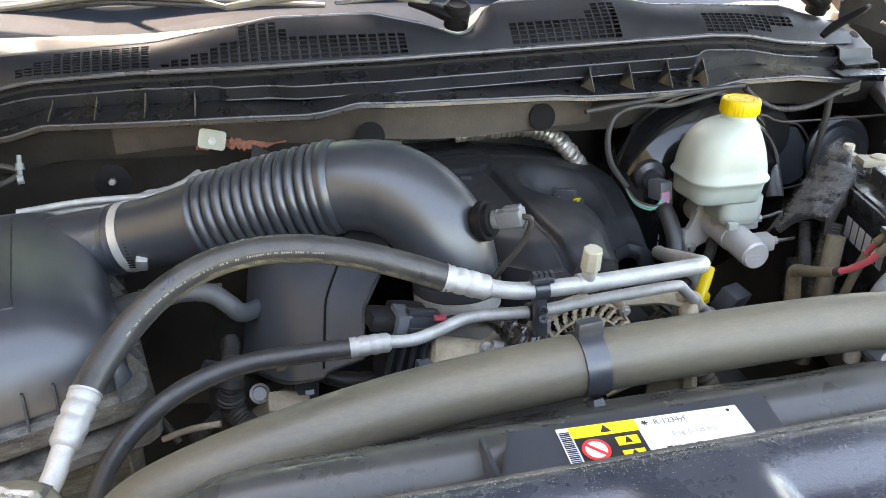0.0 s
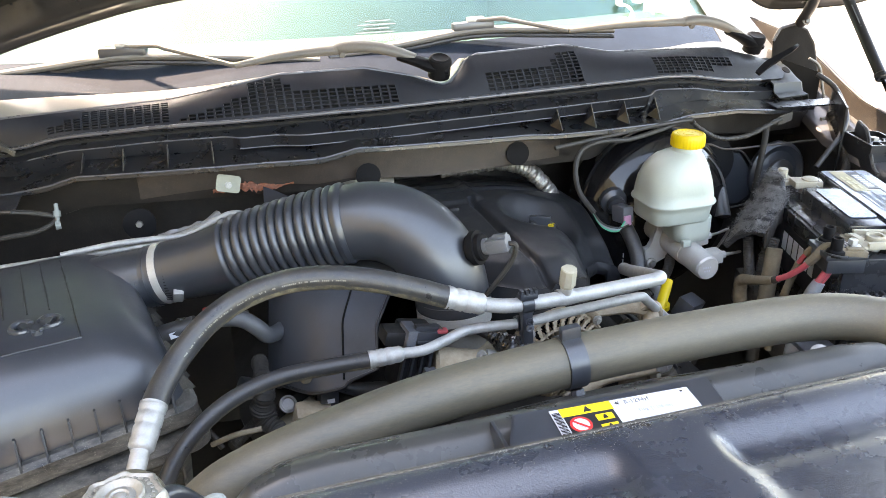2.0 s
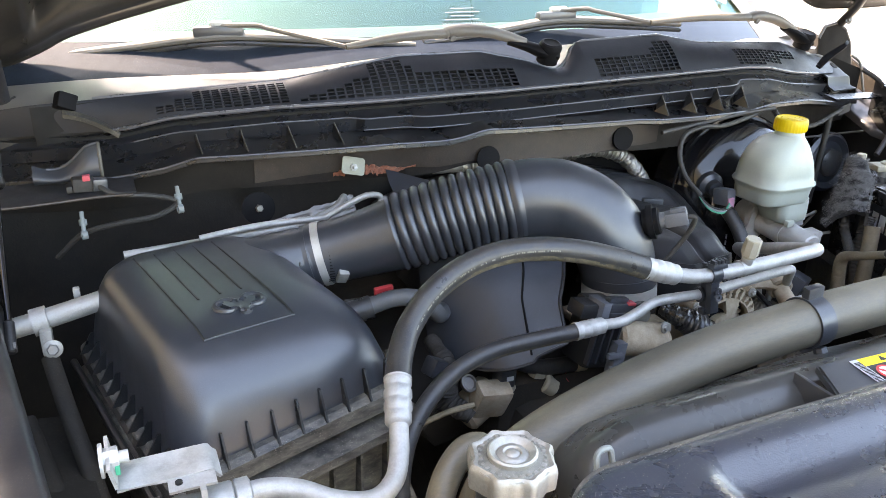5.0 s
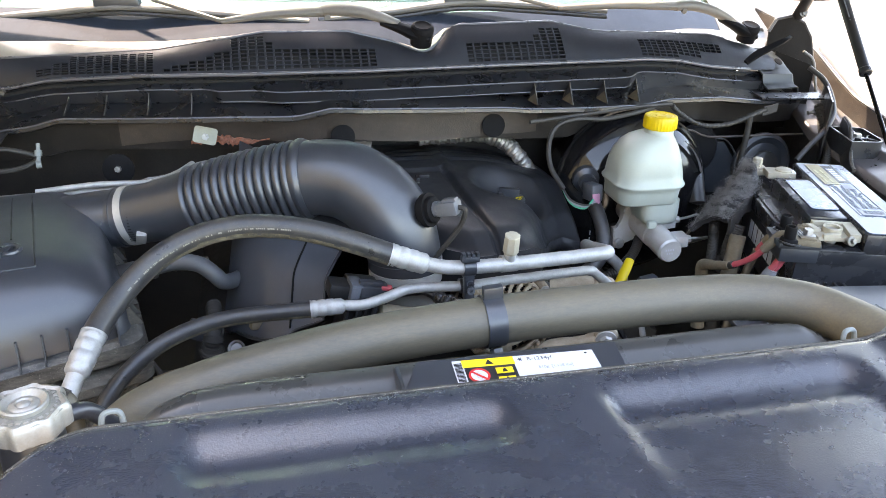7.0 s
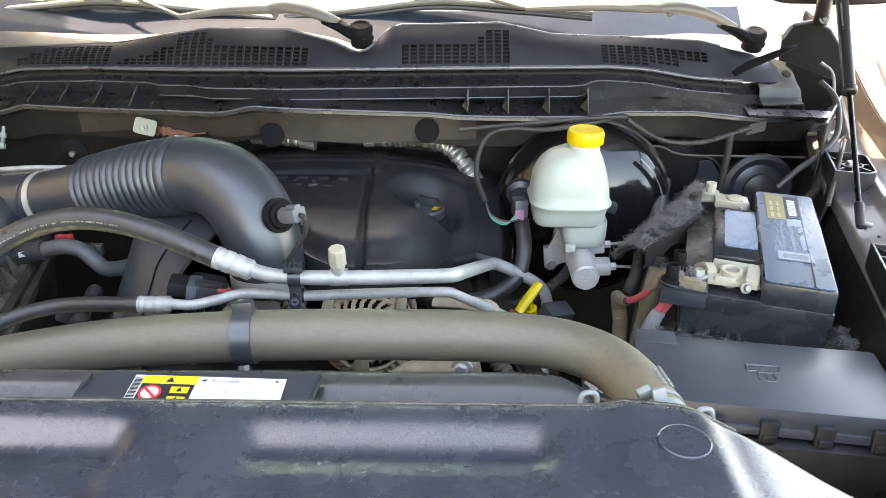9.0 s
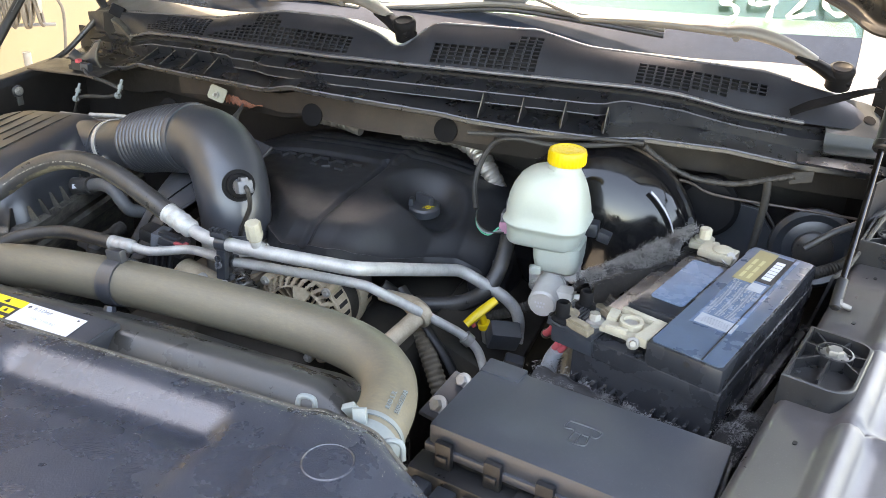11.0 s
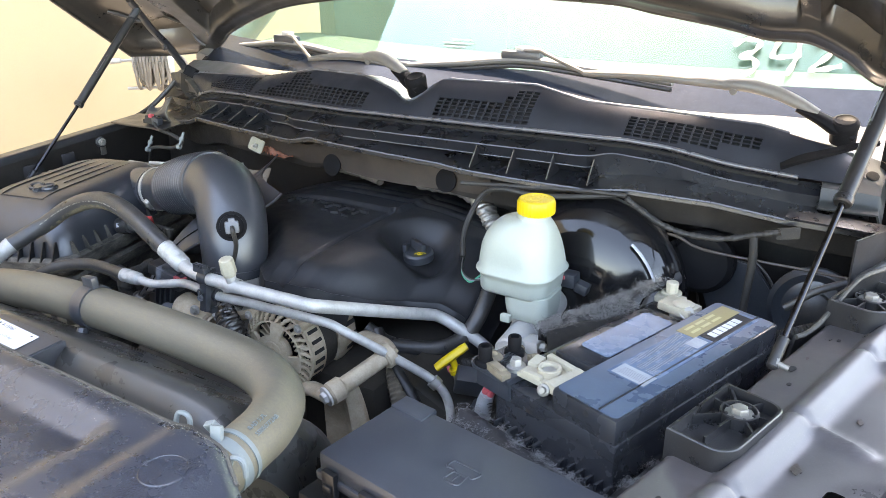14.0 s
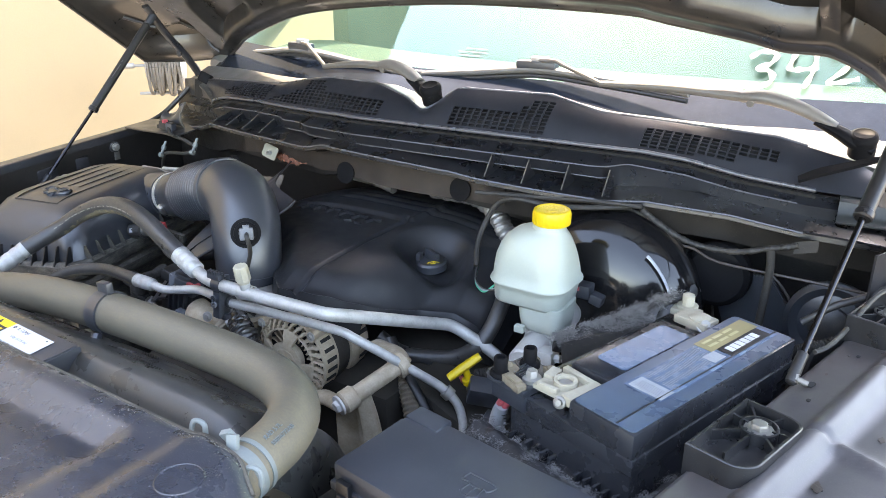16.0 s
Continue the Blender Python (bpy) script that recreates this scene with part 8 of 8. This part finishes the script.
    part("bolt", bolt((-0.495, 0.928, 1.042), (0, -1, 0.2), 0.007, 0.006), "steel", s)
    part("stand", box((0.008, 0.010, 0.022), pose(-0.462, 0.985, 1.07), 0.002), "cast", s)
    r = thing("air_box_brace", (-0.47, 0.8, 0.95), "black steel brace struts beside the air filter box", "brace")
    part("brace", tube([(-0.50, 0.93, 1.03), (-0.485, 0.85, 1.0), (-0.46, 0.74, 0.94), (-0.45, 0.70, 0.86)], 0.010, 10, flat=0.5), "pit", r)
    part("brace", tube([(-0.53, 0.85, 1.0), (-0.50, 0.74, 0.96), (-0.47, 0.66, 0.90)], 0.012, 10, flat=0.5), "pit", r)
    part("plate", box((0.06, 0.20, 0.008), pose(-0.50, 0.80, 0.96, 0, 12, 8), 0.002), "pit", r)
    # foil-wrapped lines and shield on the firewall
    f = thing("foil_sleeve", (0.5, 1.15, 1.1), "crumpled silver foil heat sleeve behind the engine cover", "heat sleeve")
    def wr(s):
        return 1 + 0.06 * math.sin(91 * s) + 0.05 * math.sin(243 * s) + 0.03 * math.sin(517 * s)
    part("sleeve", tube([(0.33, 1.20, 1.122), (0.39, 1.19, 1.130), (0.44, 1.18, 1.134), (0.485, 1.165, 1.122), (0.515, 1.15, 1.094), (0.54, 1.145, 1.06), (0.56, 1.14, 1.028), (0.57, 1.13, 0.97)], [0.015, 0.019, 0.020, 0.020, 0.018, 0.017, 0.017, 0.017], 22, 190, wave=wr, flat=0.75), "foil", f)
    g = thing("foil_pipe", (-0.12, 1.1, 1.1), "silver heater pipe with foil shield behind the intake", "pipe")
    part("pipe", tube([(-0.40, 1.08, 1.088), (-0.25, 1.07, 1.098), (-0.16, 1.065, 1.105), (-0.10, 1.08, 1.115), (-0.07, 1.12, 1.12)], 0.006, 12), "alu", g)
    part("loop", tube([(-0.300, 1.06, 1.106), (-0.217, 1.06, 1.1135), (-0.129, 1.06, 1.113), (-0.112, 1.06, 1.116), (-0.080, 1.06, 1.130), (-0.050, 1.062, 1.139), (-0.030, 1.064, 1.134), (-0.032, 1.062, 1.122), (-0.055, 1.06, 1.116), (-0.091, 1.058, 1.107)], 0.0048, 12, 110), "alu", g, "bent aluminium tube")
    part("shield", sheet(lambda u, v: (-0.17 + 0.13 * u, 1.15 + 0.02 * v, 1.050 + 0.025 * u + 0.028 * v + 0.005 * noise.noise((9 * u, 5 * v, 2))), 24, 10, 0.001), "foil_dark", g)
    part("shield_tail", tube([(0.12, 1.21, 1.12), (0.19, 1.20, 1.12), (0.24, 1.19, 1.115)], 0.010, 10, 30, wave=wr), "foil", g)
    b = thing("apron_bolt_plate", (-0.19, 1.17, 1.09), "dark bracket plate with a bolt on the firewall", "bracket")
    part("plate", lathe([(0.026, 0), (0.026, 0.004), (0.02, 0.005)], (-0.195, 1.172, 1.100), (0, -1, 0.2), 20), "dead_black", b)
    part("bolt", bolt((-0.195, 1.166, 1.102), (0, -1, 0.2), 0.006, 0.008, False), "bolt", b)


apron_left()


def lower_clutter():
    """Wiring, clips and small hoses that show in the gaps round the engine."""
    t = thing("injector_harness", (0.02, 0.72, 0.93), "black braided wiring harness with plugs below the hoses", "cable")
    part("harness", tube([(-0.040, 0.840, 1.004), (-0.040, 0.780, 0.991), (-0.044, 0.780, 0.953), (-0.020, 0.750, 0.931)], [0.010, 0.013, 0.016, 0.010], 14, 80, wave=lambda s: 1 + 0.10 * math.sin(37 * s) + 0.05 * math.cos(190 * s)), "loom", t)
    part("branch", tube([(-0.044, 0.780, 0.953), (-0.067, 0.780, 0.934), (-0.090, 0.760, 0.927)], 0.0075, 12, 80, wave=lambda s: 1 + 0.10 * math.cos(190 * s)), "loom", t, "corrugated black conduit")
    part("branch", tube([(-0.040, 0.780, 0.991), (-0.063, 0.780, 0.987)], 0.0065, 10), "loom", t)
    part("tape_band", ring_band((-0.040, 0.780, 0.991), (0.1, -0.3, 1), 0.012, 0.0145, 0.012, 18), "loom", t)
    part("plug", box((0.030, 0.022, 0.024), pose(*(-0.063, 0.780, 0.987), 0, 30, 20), 0.004), "plastic", t)
    part("grey_plug", lathe([(0.012, 0), (0.012, 0.005), (0.009, 0.006), (0.008, 0.003)], (-0.012, 0.780, 0.963), (0.2, -0.7, 0.7), 18), "foil_dark", t, "crumpled bright cap")
    part("plug", join(box((0.026, 0.020, 0.046), pose(0.041, 0.780, 0.947, 0, 5, 10), 0.003), box((0.020, 0.012, 0.014), pose(0.041, 0.780, 0.991, 0, 5, 10), 0.002)), "plastic", t, "black plug with a cream socket")
    part("socket", box((0.022, 0.018, 0.024), pose(0.044, 0.780, 0.924, 0, 5, 10), 0.002), "cream", t, "cream socket")
    part("tag", box((0.010, 0.001, 0.006), pose(0.045, 0.768, 0.961)), "label_white", t)
    h = thing("bypass_hose", (0.092, 0.780, 0.965), "short black rubber hose below the throttle body", "hose")
    part("hose", tube([(0.048, 0.780, 0.992), (0.065, 0.780, 0.975), (0.092, 0.780, 0.965), (0.123, 0.780, 0.959), (0.152, 0.780, 0.957)], [0.008, 0.0085, 0.0105, 0.0115, 0.0115], 16, 50), "rubber", h)
    part("union", rod((0.152, 0.780, 0.957), (0.171, 0.780, 0.956), 0.013, seg=16, bevel=0.002), "alt", h, "tan cast union")
    c = thing("thermostat_housing", (0.013, 0.800, 0.917), "tan cast thermostat housing behind the radiator hose", "housing")
    part("housing", join(rod((-0.015, 0.790, 0.906), (0.036, 0.800, 0.932), 0.026, seg=18, bevel=0.005), box((0.05, 0.03, 0.05), pose(*(0.013, 0.780, 0.915), 20, 10, 0), 0.008), rod((0.013, 0.800, 0.917), (0.036, 0.790, 0.924), 0.013, seg=14)), "alt", c)
    part("clear_plug", join(rod((0.101, 0.780, 0.940), (0.121, 0.780, 0.925), 0.015, seg=14, bevel=0.003), box((0.022, 0.016, 0.020), pose(*(0.092, 0.780, 0.948), 0, 20, 10), 0.004)), "cream", c, "cream translucent plug")
    part("red_clip", join(ring_band((0.146, 0.780, 0.940), (0.3, -1, 0.5), 0.005, 0.011, 0.008, 16), box((0.020, 0.006, 0.008), pose(*(0.146, 0.780, 0.940), 0, 20, 0), 0.001)), "red", c, "red retaining clip")
    part("tan_tab", box((0.034, 0.012, 0.016), pose(*(0.024, 0.780, 0.993), 0, 10, 20), 0.004), "tape", c, "torn tan tape")
    w = thing("loose_wire", (-0.17, 0.75, 0.97), "loose dusty wires beside the air filter box", "cable")
    part("wire", tube([(-0.16, 0.80, 1.0), (-0.135, 0.77, 0.985), (-0.11, 0.74, 0.965), (-0.10, 0.73, 0.95)], 0.004, 8), "loom", w)
    part("wire", tube([(-0.11, 0.70, 0.98), (-0.08, 0.69, 0.995), (-0.05, 0.685, 1.0)], 0.0035, 8), "tape", w)
    part("sleeve", tube([(-0.14, 0.72, 0.9), (-0.12, 0.70, 0.83), (-0.11, 0.68, 0.76)], 0.016, 12), "tape", w, "tan sleeved cable")
    e = thing("lower_hose", (0.55, 0.75, 0.85), "ribbed dusty hose dropping beside the engine", "hose")
    part("hose", tube([(0.520, 0.84, 0.962), (0.532, 0.82, 0.946), (0.555, 0.80, 0.918), (0.580, 0.78, 0.880), (0.60, 0.76, 0.83)], 0.0135, 16, 200, wave=lambda s: 1 + 0.06 * math.cos(150 * s)), "rib_hose", e, "ribbed brown hose")
    part("rail", tube([(0.488, 0.84, 1.010), (0.530, 0.82, 0.975), (0.575, 0.81, 0.925), (0.61, 0.80, 0.87)], 0.008, 10, 30, flat=0.5), "plastic_dull", e)
    part("shield", box((0.05, 0.12, 0.05), pose(0.615, 0.80, 0.83, 20, 0, 20), 0.01), "plastic_dull", e)
    part("red_end", tube([(0.583, 0.892, 0.946), (0.590, 0.889, 0.938)], 0.0035, 8), "red", e)
    s = thing("lower_clips", (0.63, 0.80, 0.9), "pair of black plug connectors beside the dipstick", "connector")
    part("plug", box((0.046, 0.030, 0.034), pose(0.642, 0.855, 0.945, 20, 10, 30), 0.004), "plastic", s)
    part("tag", box((0.008, 0.0008, 0.010), pose(0.640, 0.838, 0.968, -15, 0, 30)), "label_white", s)
    part("plug", box((0.030, 0.020, 0.020), pose(0.665, 0.85, 0.91, 10, 10, 10), 0.004), "plastic", s)


lower_clutter()


def right_rear():
    """Firewall details behind the battery."""
    t = thing("access_plate", (0.95, 1.17, 1.05), "black oval access plate on the firewall", "plate")
    outline = [(-0.045, 0.045), (-0.02, 0.055), (0.02, 0.05), (0.05, 0.01), (0.055, -0.045), (0.03, -0.06), (-0.04, -0.055), (-0.06, 0.0)]
    part("plate", prism(outline, 0.006, pose(0.945, 1.185, 1.045, 90, 0, 0), 0.002), "plastic", t)
    part("rim", join(*[tube([(0.945 + a * 1.08, 1.178, 1.045 + b * 1.08) for a, b in outline + outline[:1]], 0.002, 6)]), "rubber", t)
    part("knob", lathe([(0.012, 0), (0.012, 0.004), (0.008, 0.006)], (0.915, 1.178, 1.085), (0, -1, 0), 16), "plastic", t)
    g = thing("grommet", (1.06, 1.17, 1.05), "large round black grommet on the firewall", "grommet")
    part("ring", join(lathe([(0.066, 0), (0.066, 0.010), (0.058, 0.016), (0.046, 0.010), (0.034, 0.014)], (1.055, 1.18, 1.045), (0, -1, 0.1), 36)), "plastic", g)
    part("core", lathe([(0.032, 0), (0.030, 0.022), (0.020, 0.028)], (1.055, 1.18, 1.045), (0, -1, 0.1), 28), "rubber", g)
    d = thing("rear_wall_duct", (0.86, 1.13, 1.09), "black round vent housing beside the booster", "duct")
    part("duct", lathe([(0.052, 0), (0.050, 0.018), (0.042, 0.026), (0.02, 0.028)], (0.885, 1.175, 1.09), (0.05, -1, 0.15), 28), "dead_black", d)
    part("pipe", tube([(0.86, 1.12, 1.08), (0.845, 1.08, 1.06), (0.84, 1.05, 1.02)], 0.018, 14), "rubber", d)
    e = thing("ledge_edge", (0.9, 1.13, 1.13), "worn brown edge strip of the firewall ledge", "strip")
    part("strip", tube([(0.80, 1.125, 1.142), (0.85, 1.128, 1.140), (0.88, 1.13, 1.128), (0.92, 1.135, 1.122), (1.05, 1.145, 1.118), (1.12, 1.15, 1.115)], 0.0022, 6, 40), "rusty", e)
    s = thing("side_stud", (1.10, 1.12, 1.18), "pale threaded stud with a nut on the side panel", "bolt")
    part("stud", rod((1.105, 1.13, 1.165), (1.15, 1.13, 1.168), 0.0035, seg=10), "cast", s)
    part("nut", rod((1.122, 1.13, 1.166), (1.134, 1.13, 1.167), 0.008, seg=6), "cast", s)
    k = thing("hinge_pocket", (1.12, 1.33, 1.1), "dark pocket of the body behind the hood hinge", "body panel")
    top = table([(1.098, 1.295), (1.112, 1.320), (1.15, 1.326), (1.185, 1.312), (1.212, 1.280), (1.232, 1.225), (1.245, 1.160)])
    xs = np.linspace(1.098, 1.245, 31)
    # Wall and inner panel share one near-black brown.
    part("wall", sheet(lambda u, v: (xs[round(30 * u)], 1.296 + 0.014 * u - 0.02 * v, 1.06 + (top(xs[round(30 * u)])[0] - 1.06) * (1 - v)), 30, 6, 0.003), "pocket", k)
    part("rim", tube([(x, 1.295 + 0.014 * i / 30, top(x)[0]) for i, x in enumerate(xs)], 0.0035, 8, 60), "inner_paint", k)
    part("inner_edge", tube([(1.158, 1.25, 1.262), (1.178, 1.24, 1.245), (1.186, 1.23, 1.205), (1.192, 1.22, 1.165)], 0.0030, 8, 30), "wiper", k, "pale edge of the pocket")
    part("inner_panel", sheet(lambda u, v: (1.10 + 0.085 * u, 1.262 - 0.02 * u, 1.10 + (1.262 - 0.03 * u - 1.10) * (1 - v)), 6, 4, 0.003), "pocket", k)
    c = thing("cowl_corner_cap", (1.08, 1.2, 1.2), "black moulded cap at the end of the cowl", "cap")
    drop = table([(0, 1.262, 1.270), (0.35, 1.238, 1.254), (0.6, 1.210, 1.236), (0.7, 1.196, 1.229), (0.76, 1.191, 1.211), (1.0, 1.174, 1.204)])

    def cap(u, v):
        y, z = drop(v)
        hollow = 0.016 * math.exp(-((u - 0.25) / 0.22) ** 2 - ((v - 0.35) / 0.22) ** 2)
        return (1.028 + 0.084 * u + 0.008 * v, y + 0.010 * u, z - hollow - 0.016 * u * u * (1 - v) - 0.02 * smooth(0.9, 1.0, u))
    part("cap", sheet(cap, 22, 20, 0.003), "corner", c, sharp=45)
    part("recess", lathe([(0.009, -0.002), (0.009, 0.001), (0.006, 0.0012)], cap(0.74, 0.42), (0.2, -0.6, 1), 20), "dead_black", c, "round moulded recess")
    part("flange", sheet(lambda u, v: (1.000 + 0.160 * u, 1.168 + 0.012 * u - 0.032 * v, 1.200 - 0.008 * u - 0.004 * v), 14, 3, 0.003), "tray_plastic", c)


right_rear()
